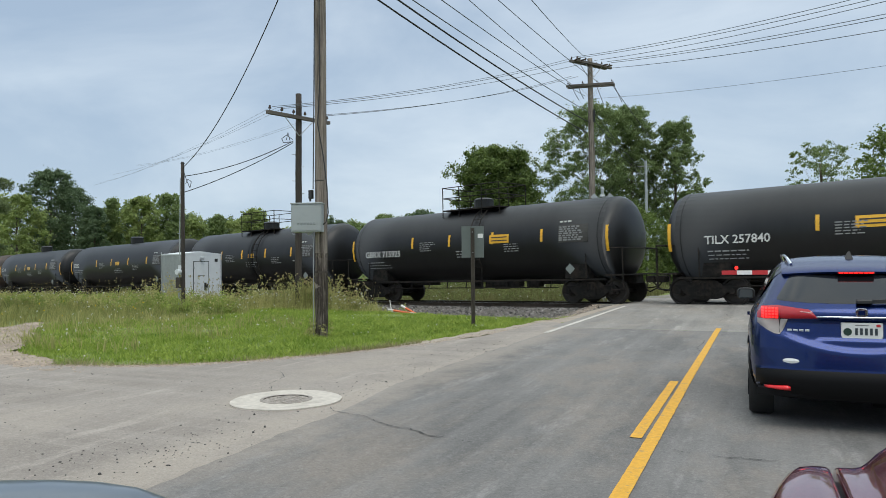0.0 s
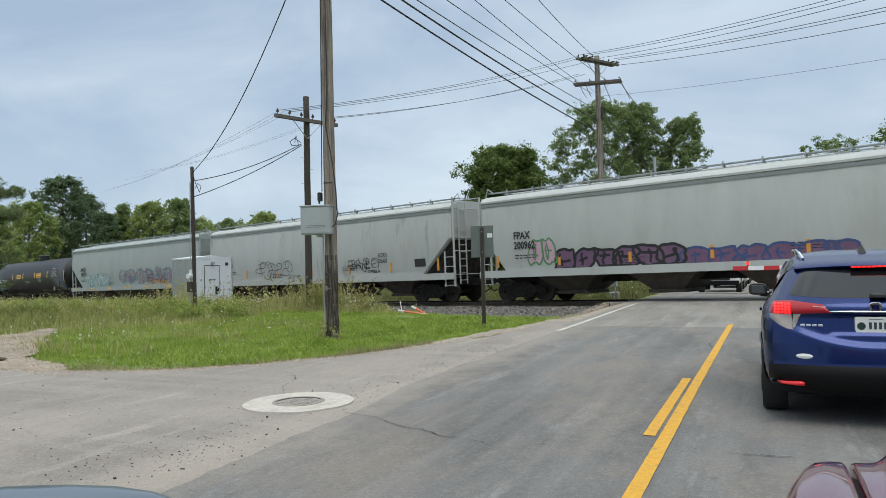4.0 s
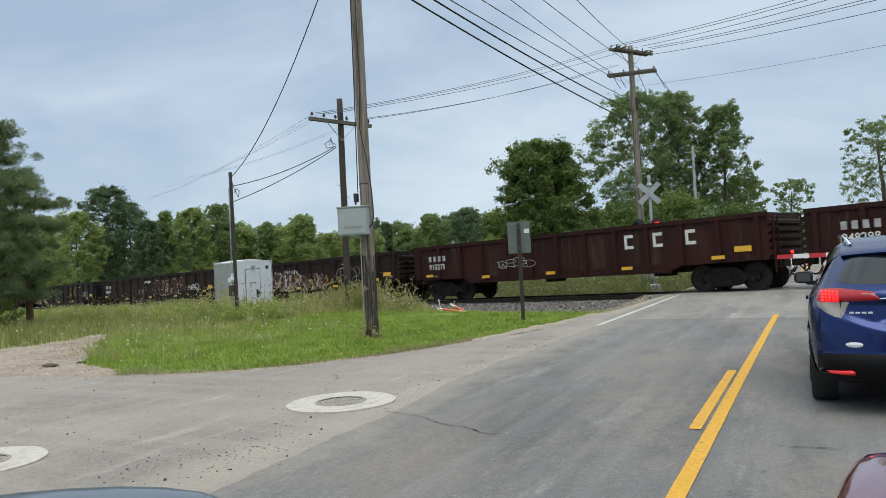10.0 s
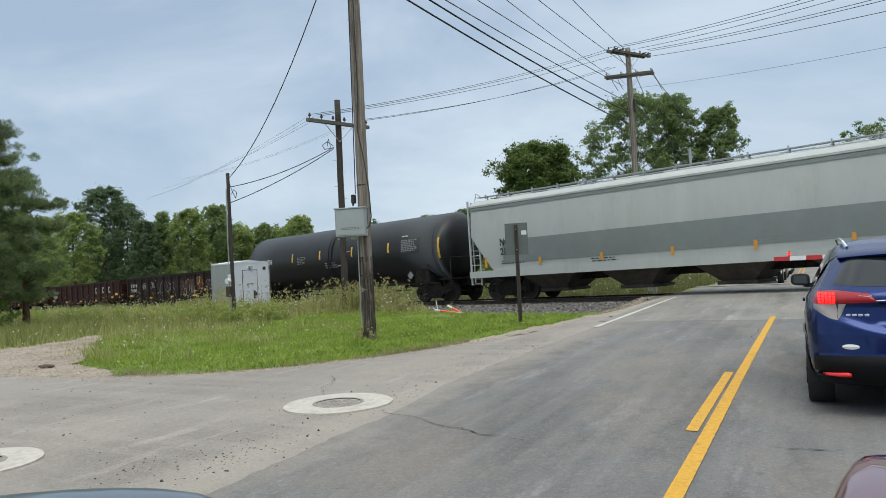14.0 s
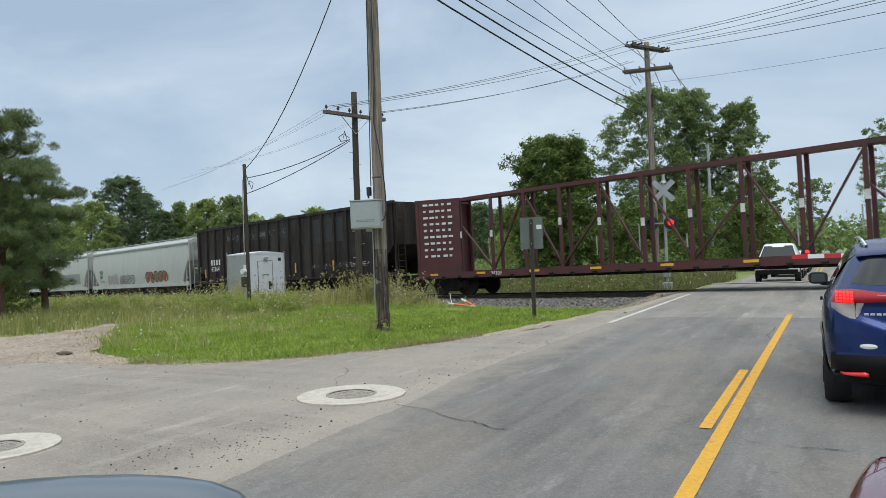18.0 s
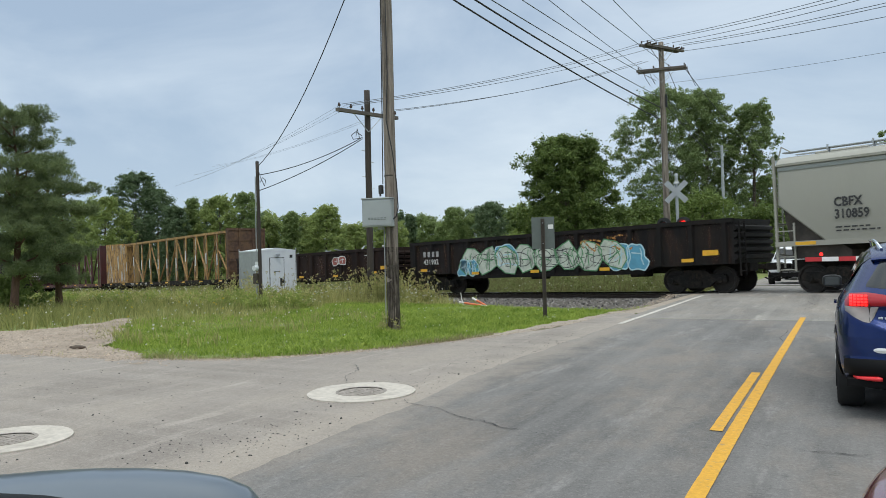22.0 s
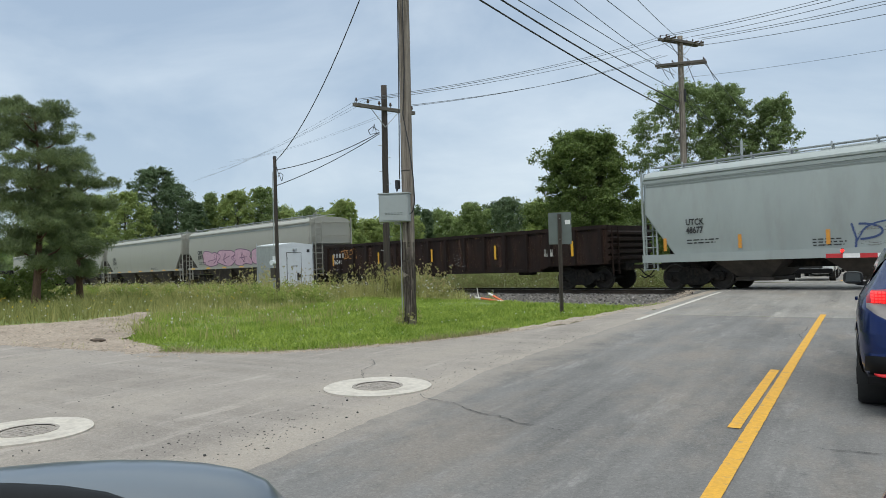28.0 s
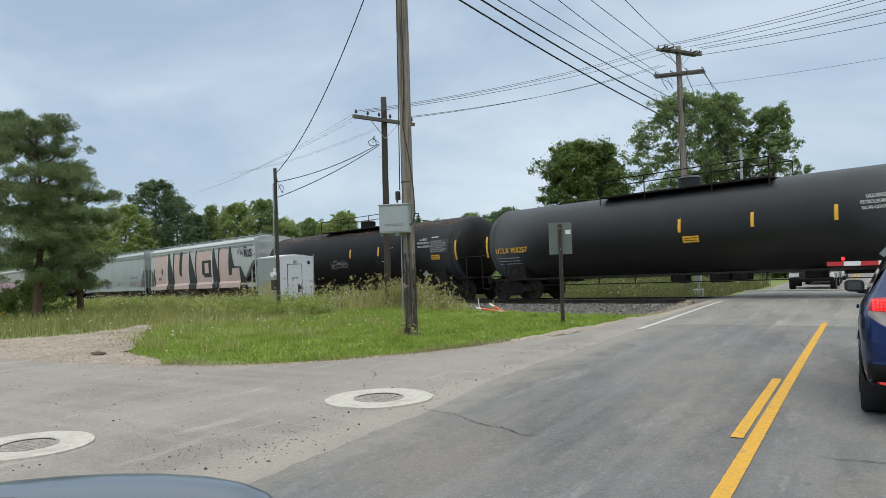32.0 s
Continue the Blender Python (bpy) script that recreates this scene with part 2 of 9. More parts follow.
# ---------------------------------------------------------------- mesh tools
class Geo:
    """Vertices and faces gathered piece by piece for one mesh."""

    def __init__(self):
        self.v, self.f = [], []

    def add(self, verts, faces):
        k = len(self.v)
        self.v += [tuple(p) for p in verts]
        self.f += [tuple(i + k for i in f) for f in faces]
        return self

    def box(self, x0, x1, y0, y1, z0, z1, c=0.0):
        """A box; c chamfers its upright edges and its top."""
        if c <= 0:
            return self.add([(x0, y0, z0), (x1, y0, z0), (x1, y1, z0), (x0, y1, z0), (x0, y0, z1), (x1, y0, z1), (x1, y1, z1), (x0, y1, z1)],
                            [(0, 3, 2, 1), (4, 5, 6, 7), (0, 1, 5, 4), (1, 2, 6, 5), (2, 3, 7, 6), (3, 0, 4, 7)])
        ring = lambda d, z: [(x0 + c + d, y0 + d, z), (x1 - c - d, y0 + d, z), (x1 - d, y0 + c + d, z), (x1 - d, y1 - c - d, z), (x1 - c - d, y1 - d, z), (x0 + c + d, y1 - d, z), (x0 + d, y1 - c - d, z), (x0 + d, y0 + c + d, z)]
        return self.loft([ring(c * .6, z0), ring(0, z0 + c * .6), ring(0, z1 - c * .6), ring(c * .6, z1)])

    def loft(self, rings, close=True, caps=True):
        n = len(rings[0])
        verts = [p for r in rings for p in r]
        faces = []
        for i in range(len(rings) - 1):
            for j in range(n if close else n - 1):
                a, b = i * n + j, i * n + (j + 1) % n
                faces.append((a, b, b + n, a + n))
        if caps and close:
            faces.append(tuple(range(n))[::-1])
            faces.append(tuple(range((len(rings) - 1) * n, len(rings) * n)))
        return self.add(verts, faces)

    def tube(self, a, b, r0, r1=None, n=8, caps=True):
        r1 = r0 if r1 is None else r1
        a, b = Vector(a), Vector(b)
        q = (b - a).to_track_quat("Z", "Y")
        ring = lambda p, r: [tuple(p + q @ Vector((r * math.cos(2 * math.pi * i / n), r * math.sin(2 * math.pi * i / n), 0))) for i in range(n)]
        return self.loft([ring(a, r0), ring(b, r1)], caps=caps)

    def pipe(self, pts, r, n=6):
        for a, b in zip(pts, pts[1:]):
            self.tube(a, b, r, r, n)
        return self

    def bar(self, a, b, w, d):
        """A square bar from a to b, w wide and d deep."""
        a, b = Vector(a), Vector(b)
        q = (b - a).to_track_quat("Z", "Y")
        ring = lambda p: [tuple(p + q @ Vector((sx * w / 2, sy * d / 2, 0))) for sx, sy in ((-1, -1), (1, -1), (1, 1), (-1, 1))]
        return self.loft([ring(a), ring(b)])

    def prism(self, poly, y0, y1):
        """A polygon in x, z pushed out from y0 to y1."""
        return self.loft([[(x, y0, z) for x, z in poly], [(x, y1, z) for x, z in poly]])

    def sheet(self, poly, z):
        return self.add([(x, y, z(x, y) if callable(z) else z) for x, y in poly], [tuple(range(len(poly)))])


def mesh_of(name, g, mat, smooth=False):
    me = bpy.data.meshes.new(name)
    me.from_pydata(g.v, [], g.f)
    me.materials.append(mat)
    if smooth:
        me.polygons.foreach_set("use_smooth", [True] * len(me.polygons))
    me.update()
    return me


def part(name, g, mat, parent=None, label="", smooth=False, m=None):
    me = g if isinstance(g, bpy.types.Mesh) else mesh_of(name, g, mat, smooth)
    ob = new(name, me)
    if parent:
        ob.parent = parent
    if m is not None:
        ob.matrix_local = m
    if label:
        ob["label"] = label
    return ob


def thing(name, label, category, m=None, group=""):
    ob = new(name)
    if m is not None:
        ob.matrix_world = m
    return tagged(ob, label, category, group)


def smooth_angle(ob, deg=35):
    me = ob.data
    bm = bmesh.new()
    bm.from_mesh(me)
    for f in bm.faces:
        f.smooth = True
    for e in bm.edges:
        if len(e.link_faces) == 2 and e.calc_face_angle(0) > radians(deg):
            e.smooth = False
    bm.to_mesh(me)
    bm.free()
    return ob


def lettering(name, text, size, mat, parent, m, wide=1.0, bold=.012):
    """Flat painted lettering."""
    cu = bpy.data.curves.new(name, "FONT")
    cu.body, cu.size, cu.align_x, cu.align_y = text, size, "LEFT", "BOTTOM"
    cu.resolution_u, cu.offset = 2, size * bold
    tmp = bpy.data.objects.new(name, cu)
    scene.collection.objects.link(tmp)
    dg = bpy.context.evaluated_depsgraph_get()
    me = bpy.data.meshes.new_from_object(tmp.evaluated_get(dg))
    bpy.data.objects.remove(tmp)
    bpy.data.curves.remove(cu)
    me.materials.clear()
    me.materials.append(mat)
    ob = new(name, me)
    ob.parent = parent
    ob.matrix_local = m @ Matrix.Diagonal((wide, 1, 1, 1))
    return ob


# ---------------------------------------------------------------- the lie of the land
TRACK_ANGLE = radians(17.2)
TU = Vector((-math.cos(TRACK_ANGLE), math.sin(TRACK_ANGLE), 0))     # the way the train goes
TN = Vector((-math.sin(TRACK_ANGLE), -math.cos(TRACK_ANGLE), 0))    # from the track towards the camera
TP = Vector((-6.0, 27.85, 0))
GRADE = 0.019


def rail_z(s):
    return -0.06 - GRADE * s


def track_sn(x, y):
    d = Vector((x, y, 0)) - TP
    return d.dot(TU), d.dot(TN)


def on_track(s, n=0.0, dz=0.0):
    p = TP + TU * s + TN * n
    return Vector((p.x, p.y, rail_z(s) + dz))


def sstep(a, b, x):
    t = min(1.0, max(0.0, (x - a) / (b - a)))
    return t * t * (3 - 2 * t)


def road_z(x, y):
    """Height of the carriageway: level, up to the rails, then falling away gently."""
    s, n = track_sn(x, y)
    base = 0.0 if y < 20 else -0.32 * sstep(30, 42, y) - 0.004 * max(0.0, y - 42)
    k = 1 - sstep(1.5, 6.0, abs(n))
    return base * (1 - k) + (rail_z(s) + 0.0) * k if abs(n) < 6.0 else base


def land_z(x, y):
    """Height of the open ground: level by the roads, lower along the railway, falling with it to the west."""
    s, n = track_sn(x, y)
    fall = max(-0.019 * max(0.0, s - 6), -3.0)
    foot = max(rail_z(s), -3.0) - 0.56                      # beside the ballast
    if n >= 0:
        k = sstep(9.5, 6.0, n)
        z = foot * k + fall * sstep(26.0, 9.5, n) * (1 - k)
    else:
        z = foot * (1 - sstep(-3, -9, n)) + (fall - 0.3) * sstep(-3, -9, n)
    off = sstep(-4.6, -6.0, x) if x < -1 else sstep(2.8, 4.0, x)       # off the carriageway
    base = road_z(x, y) if -8 < x < 6 else 0
    return z * off + base * (1 - off) - 0.03

M_asphalt = asphalt("asphalt_dark", (0.108, 0.103, 0.098), (0.205, 0.195, 0.185), (0.225, 0.19, 0.158), dust=(0.31, 0.266, 0.222))
M_asphalt_old = asphalt("asphalt_old", (0.22, 0.191, 0.166), (0.304, 0.266, 0.232), (0.325, 0.281, 0.236), dust=(0.35, 0.301, 0.25), along=(.12, 2.2, 1))
M_apron = asphalt("asphalt_apron", (0.17, 0.158, 0.145), (0.31, 0.287, 0.257), (0.25, 0.215, 0.18))
M_yellow_line = material("yellow_road_paint", (0.62, 0.325, 0.03), 0.75, var=0.1, scale=30, second=(0.26, 0.2, 0.12), second_amount=0.75, second_scale=11, clip=(0.56, 0.66))
M_white_line = material("white_road_paint", (0.56, 0.53, 0.47), 0.75, var=0.1, scale=25, second=(0.3, 0.27, 0.235), second_amount=0.7, second_scale=6, clip=(0.5, 0.62))
M_ring_paint = material("worn_ring_paint", (0.5, 0.455, 0.395), 0.8, var=0.1, scale=18, second=(0.34, 0.3, 0.255), second_amount=0.7, second_scale=4, clip=(0.48, 0.66))
M_crack = material("tar_crack", (0.035, 0.034, 0.033), 0.8, var=0.1)
M_iron = material("cast_iron", (0.31, 0.275, 0.24), 0.85, 0.0, var=0.2, scale=20, second=(0.2, 0.175, 0.15), second_amount=0.6, second_scale=8, bump=0.4, bump_scale=60)
M_soil = material("soil_and_turf", (0.16, 0.21, 0.05), 0.95, var=0.2, scale=6, second=(0.22, 0.22, 0.09), second_amount=0.7, second_scale=0.5, bump=0.6, bump_scale=20)
M_dirt = material("dirt_drive", (0.34, 0.275, 0.215), 0.95, var=0.28, scale=14, second=(0.21, 0.165, 0.125), second_amount=0.65, second_scale=0.9, bump=1.0, bump_scale=26, clip=(.46, .6))
M_ballast_bed = material("ballast_bed", (0.12, 0.108, 0.095), 0.95, var=0.35, scale=12, bump=1.0, bump_scale=16)
M_stone = material("ballast_stone", (0.185, 0.172, 0.16), 0.9, var=0.15, scale=20, island=0.8)
M_pebble = material("pebble", (0.085, 0.078, 0.072), 0.9, var=0.2, scale=30, island=0.75)
M_rail = material("rail_steel", (0.06, 0.045, 0.035), 0.7, 0.4, var=0.25, scale=8)
M_rail_top = material("rail_head", (0.45, 0.45, 0.46), 0.28, 0.9, var=0.08, scale=8)
M_tie = material("creosoted_tie", (0.075, 0.06, 0.05), 0.9, var=0.25, scale=12, stretch=(1, 6, 1), rand=0.3)

M_black = material("black_tank_paint", (0.008, 0.0083, 0.0092), 0.42, var=0.15, scale=2.0, second=(0.017, 0.0165, 0.0165), second_amount=0.6, second_scale=0.7, stretch=(1, 1, .4), clip=(0.42, 0.72), spec=0.42)
M_black_rust = material("rusty_tank_paint", (0.008, 0.0078, 0.008), 0.52, var=0.14, scale=2.0, second=(0.022, 0.016, 0.013), second_amount=0.6, second_scale=0.6, clip=(0.5, 0.72), spec=0.2)
M_brown_tank = material("brown_tank_paint", (0.07, 0.045, 0.035), 0.55, var=0.14, scale=2.0, second=(0.03, 0.025, 0.022), second_amount=0.7, second_scale=0.8)
M_under = material("underframe_black", (0.0144, 0.0136, 0.0128), 0.75, var=0.25, scale=6, second=(0.0480, 0.0360, 0.0280), second_amount=0.5, second_scale=3, spec=0.16)
M_wheel = material("wheel_steel", (0.035, 0.03, 0.027), 0.6, 0.4, var=0.2, scale=10)
M_hop_grey = material("hopper_grey", (0.325, 0.355, 0.345), 0.5, var=0.05, scale=1.2, stretch=(1, 1, .25), second=(0.2106, 0.1872, 0.1560), second_amount=0.35, second_scale=1.6, clip=(0.5, 0.8))
M_hop_white = material("hopper_white", (0.425, 0.44, 0.42), 0.5, var=0.04, scale=1.2, stretch=(1, 1, .25), second=(0.2800, 0.2400, 0.1920), second_amount=0.4, second_scale=1.5, clip=(0.52, 0.8))
M_hop_tan = material("hopper_stone_grey", (0.312, 0.306, 0.264), 0.5, var=0.05, scale=1.2, stretch=(1, 1, .25), second=(0.1920, 0.1840, 0.1600), second_amount=0.4, second_scale=1.2, clip=(0.48, 0.8))
M_hop_under = material("hopper_dark_underside", (0.0660, 0.0540, 0.0450), 0.8, var=0.2, scale=3, second=(0.0300, 0.0270, 0.0240), second_amount=0.7, second_scale=1.6)
M_hop_panel = material("hopper_grey_panel", (0.21, 0.235, 0.228), 0.5, var=0.05, scale=1.0, second=(0.2, 0.21, 0.2), second_amount=.5)
M_gon_red = material("gondola_oxide_red", (0.0347, 0.0106, 0.0088), 0.65, var=0.18, scale=2.5, stretch=(1, 1, .35), second=(0.0139, 0.0083, 0.0074), second_amount=0.8, second_scale=1.1, clip=(0.42, 0.7), spec=0.16)
M_gon_black = material("gondola_black", (0.0129, 0.0119, 0.0119), 0.62, var=0.18, scale=2.5, stretch=(1, 1, .35), second=(0.0322, 0.0198, 0.0149), second_amount=0.7, second_scale=1.2, clip=(0.45, 0.72), spec=0.16)
M_gon_brown = material("gondola_brown", (0.0189, 0.0121, 0.0104), 0.65, var=0.2, scale=2.5, stretch=(1, 1, .35), second=(0.0404, 0.0202, 0.0126), second_amount=0.6, second_scale=1.3, clip=(0.48, 0.7), spec=0.16)
M_coal_car = material("coal_hopper_brown_black", (0.03, 0.026, 0.0245), 0.65, var=0.16, scale=2.0, stretch=(1, 1, .3), second=(0.062, 0.052, 0.045), second_amount=0.7, second_scale=1.0, spec=0.16)
M_beam_red = material("centerbeam_oxide_red", (0.088, 0.023, 0.024), 0.6, var=0.15, scale=3, second=(0.04, 0.022, 0.02), second_amount=0.6, second_scale=1.5)
M_beam_end_shade = material("shaded_rusty_end", (0.085, 0.045, 0.028), 0.75, var=0.2, scale=4, second=(0.16, 0.09, 0.04), second_amount=0.6, second_scale=2.0)
M_beam_yellow = material("centerbeam_yellow", (0.38, 0.22, 0.075), 0.6, var=0.2, scale=4, stretch=(1.6, 1.6, .3), second=(0.085, 0.05, 0.035), second_amount=0.9, second_scale=4.5, clip=(0.5, 0.58))
M_stencil = material("white_stencil", (0.62, 0.62, 0.6), 0.7, var=0.08, scale=8)
M_stencil_dark = material("dark_stencil", (0.03, 0.03, 0.032), 0.7, var=0.08, scale=8)
M_stencil_faint = material("faint_stencil", (0.25, 0.25, 0.25), 0.7, var=0.1, scale=8)
M_reflector = material("yellow_reflective_tape", (0.75, 0.4, 0.03), 0.4, var=0.06, scale=8)
M_orange = material("orange_reflective_tape", (0.62, 0.27, 0.04), 0.45, var=0.06, scale=8)
M_paint_blue = material("spray_blue", (0.1, 0.32, 0.46), 0.6, var=0.1, scale=4)
M_paint_cyan = material("spray_pale_blue", (0.42, 0.6, 0.66), 0.6, var=0.1, scale=4)
M_paint_white = material("spray_white", (0.6, 0.6, 0.58), 0.65, var=0.16, scale=5)
M_paint_silver = material("spray_silver", (0.33, 0.33, 0.33), 0.6, var=0.2, scale=5)
M_paint_pink = material("spray_pink", (0.55, 0.34, 0.42), 0.6, var=0.08, scale=4)
M_paint_salmon = material("spray_pale_pink", (0.55, 0.4, 0.36), 0.6, var=0.06, scale=3)
M_paint_purple = material("spray_purple", (0.17, 0.09, 0.16), 0.6, var=0.1, scale=4)
M_paint_red = material("spray_dull_red", (0.32, 0.09, 0.07), 0.6, var=0.1, scale=4)
M_paint_black = material("spray_black", (0.02, 0.02, 0.022), 0.6, var=0.1, scale=4)
M_paint_navy = material("spray_navy", (0.05, 0.08, 0.2), 0.6, var=0.1, scale=4)
M_paint_green = material("spray_green", (0.1, 0.26, 0.12), 0.6, var=0.1, scale=4)
M_data_panel = material("data_panel_grey", (0.045, 0.042, 0.038), 0.6, var=0.15, scale=8)

M_pole = material("weathered_pole_wood", (0.24, 0.205, 0.17), 0.9, var=0.26, scale=5, stretch=(8, 8, .35), second=(0.07, 0.055, 0.043), second_amount=0.8, second_scale=1.8, bump=0.8, bump_scale=30, clip=(.46, .6))
M_pole_dark = material("creosoted_pole_wood", (0.05, 0.04, 0.033), 0.85, var=0.2, scale=5, stretch=(8, 8, .4), second=(0.03, 0.024, 0.02), second_amount=0.7, second_scale=2.2, bump=0.6, bump_scale=30)
M_arm = material("dark_weathered_arm", (0.13, 0.115, 0.1), 0.9, var=0.2, scale=6, second=(0.06, 0.05, 0.043), second_amount=0.6, second_scale=3)
M_galv = material("galvanised_steel", (0.42, 0.44, 0.45), 0.5, 0.55, var=0.07, scale=6, second=(0.3, 0.3, 0.3), second_amount=0.4, second_scale=3)
M_box_grey = material("grey_enamel", (0.33, 0.36, 0.36), 0.5, var=0.05, scale=4, second=(0.25, 0.26, 0.25), second_amount=0.4, second_scale=2)
M_cabinet = material("white_aluminium", (0.62, 0.645, 0.66), 0.5, var=0.03, scale=3, second=(0.42, 0.41, 0.38), second_amount=0.35, second_scale=1.6, clip=(0.55, 0.8))
M_cable = material("black_cable", (0.02, 0.02, 0.022), 0.6, var=0.05)
M_wire = material("weathered_conductor", (0.09, 0.1, 0.11), 0.5, 0.3, var=0.05)
M_insul = material("brown_porcelain", (0.06, 0.035, 0.025), 0.25, var=0.05)
M_sign_back = material("sign_back_aluminium", (0.12, 0.14, 0.13), 0.6, 0.2, var=0.06, scale=4)
M_post = material("rusty_sign_post", (0.06, 0.05, 0.04), 0.7, 0.2, var=0.15, scale=10)
M_orange_rod = material("orange_plastic_rod", (0.7, 0.16, 0.06), 0.5, var=0.06, scale=8)
M_white_rod = material("white_plastic_rod", (0.7, 0.68, 0.64), 0.5, var=0.06, scale=8)
M_gate_red = material("gate_red_sheeting", (0.5, 0.03, 0.035), 0.4, var=0.05, scale=6)
M_gate_white = material("gate_white_sheeting", (0.75, 0.75, 0.74), 0.4, var=0.05, scale=6)
M_lamp_on = glowing("lit_red_lens", (1.0, 0.02, 0.015), 2.2)
M_lamp_off = material("dark_red_lens", (0.08, 0.01, 0.01), 0.2, var=0.02)
M_steel_black = material("black_enamel", (0.02, 0.02, 0.02), 0.5, var=0.05)

M_bark = material("bark", (0.11, 0.085, 0.065), 0.9, var=0.25, scale=6, stretch=(4, 4, .6), bump=0.8, bump_scale=18)
M_pine_bark = material("pine_bark", (0.13, 0.075, 0.05), 0.9, var=0.25, scale=6, stretch=(4, 4, .6), bump=0.8, bump_scale=18)
M_leaf_dark = leaf_material("leaf_dark_green", (0.045, 0.082, 0.022), (0.205, 0.27, 0.075), 0.4, 0.6, 0.9)
M_leaf_mid = leaf_material("leaf_mid_green", (0.085, 0.135, 0.036), (0.235, 0.3, 0.085), 0.45)
M_leaf_light = leaf_material("leaf_light_green", (0.125, 0.185, 0.042), (0.32, 0.38, 0.105), 0.48)
M_leaf_grey = leaf_material("leaf_grey_green", (0.098, 0.152, 0.06), (0.31, 0.385, 0.16), 0.5)
M_needle = leaf_material("pine_needle", (0.07, 0.105, 0.052), (0.27, 0.325, 0.145), 0.4)
M_grass = leaf_material("lawn_grass", (0.11, 0.205, 0.022), (0.42, 0.5, 0.105), 0.45, 1.4, 1.5, 0.7)
M_weed = leaf_material("tall_weed", (0.16, 0.19, 0.045), (0.58, 0.53, 0.23), 0.42, 1.2, 0.8, 0.5)
M_seed = leaf_material("seed_head", (0.26, 0.2, 0.09), (0.46, 0.38, 0.19), 0.3)
M_flower = leaf_material("white_flower", (0.55, 0.55, 0.48), (0.75, 0.74, 0.66), 0.3)
M_flower_y = leaf_material("yellow_flower", (0.5, 0.36, 0.03), (0.65, 0.5, 0.06), 0.3)

M_car_blue = material("metallic_blue_paint", (0.0022, 0.0165, 0.098), 0.27, 0.72, var=0.05, scale=400, coat=0.4)
M_car_maroon = material("metallic_maroon_paint", (0.2, 0.008, 0.026), 0.25, 0.7, var=0.06, scale=500, coat=1.0)
M_car_maroon.node_tree.nodes["Principled BSDF"].inputs["Coat Roughness"].default_value = 0.02
M_car_white = material("white_car_paint", (0.7, 0.71, 0.72), 0.3, var=0.02, scale=5, coat=0.6)
M_car_grey = material("dark_car_paint", (0.05, 0.055, 0.06), 0.3, 0.3, var=0.02, scale=5, coat=0.6)
M_plastic = material("black_bumper_plastic", (0.006, 0.006, 0.0065), 0.55, var=0.08, scale=40, spec=0.15)
M_lamp_strip = material("clear_red_strip", (0.45, 0.2, 0.2), 0.2, var=0.05, coat=0.3)
M_tail_dim = material("red_reflector", (0.75, 0.02, 0.025), 0.3, var=0.04, coat=0.2)
M_plate_ink = material("plate_ink", (0.03, 0.04, 0.05), 0.5, var=0.03)
M_paint_green_dark = material("dark_green_print", (0.01, 0.035, 0.025), 0.5, var=0.03)
M_glass_dark = material("tinted_glass", (0.008, 0.009, 0.011), 0.05, var=0.02, scale=2, spec=0.5)
M_chrome = material("chrome", (0.75, 0.76, 0.78), 0.12, 1.0, var=0.02)
M_tyre = material("tyre_rubber", (0.018, 0.018, 0.018), 0.85, var=0.1, scale=30)
M_rim = material("alloy_rim", (0.35, 0.36, 0.37), 0.35, 0.8, var=0.05)
M_tail_lit = glowing("lit_tail_lamp", (1.0, 0.008, 0.006), 2.6)
M_tail_red = material("red_lamp_lens", (0.34, 0.01, 0.018), 0.2, var=0.03, coat=0.25, spec=.3)
M_tail_clear = material("clear_lamp_lens", (0.26, 0.23, 0.215), 0.2, 0.2, var=0.1, coat=0.3)
M_plate = material("plate_white", (0.68, 0.68, 0.66), 0.5, var=0.03)
M_headlamp = glowing("lit_headlamp", (1.0, 0.97, 0.9), 1.5)
M_mirror_tint = material("sky_tinted_housing", (0.088, 0.11, 0.135), 0.35, 0.0, var=0.03, scale=6, coat=0.5)
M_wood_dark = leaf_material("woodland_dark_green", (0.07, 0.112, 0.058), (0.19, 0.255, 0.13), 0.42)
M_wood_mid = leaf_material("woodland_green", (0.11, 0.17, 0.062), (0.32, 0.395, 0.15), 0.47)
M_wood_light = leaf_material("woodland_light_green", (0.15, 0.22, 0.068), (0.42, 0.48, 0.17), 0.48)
M_stalk = leaf_material("dry_stalk", (0.13, 0.11, 0.05), (0.26, 0.23, 0.1), 0.2)
M_worn_black = faded("worn_spray_black", (0.03, 0.03, 0.032), .42, 9.0, (1, 1, .45))
M_worn_white = faded("worn_spray_white", (0.4, 0.385, 0.35), .45, 3.0)
M_worn_silver = faded("worn_spray_silver", (0.26, 0.26, 0.25), .42, 3.0)
M_worn_rust = faded("worn_rust_wash", (0.075, 0.03, 0.018), .5, 2.0, (1, 1, .3), .2)
M_worn_pink = faded("worn_spray_pink", (0.42, 0.33, 0.32), .62, 2.0, soft=.3)
M_worn_cream = faded("worn_spray_cream", (0.48, 0.52, 0.46), .6, 2.0, soft=.3)
M_worn_teal = faded("worn_spray_teal", (0.16, 0.34, 0.38), .7, 3.0, soft=.2)
M_worn_orange = faded("worn_spray_orange", (0.55, 0.26, 0.07), .5, 3.0)
M_rust_streak = faded("streaked_rust", (0.075, 0.034, 0.02), .25, 2.6, (1, 1, .14), .25)
M_rust_top = faded("rusted_top", (0.085, 0.05, 0.035), .38, 1.1, (.5, 1, 1), .4)
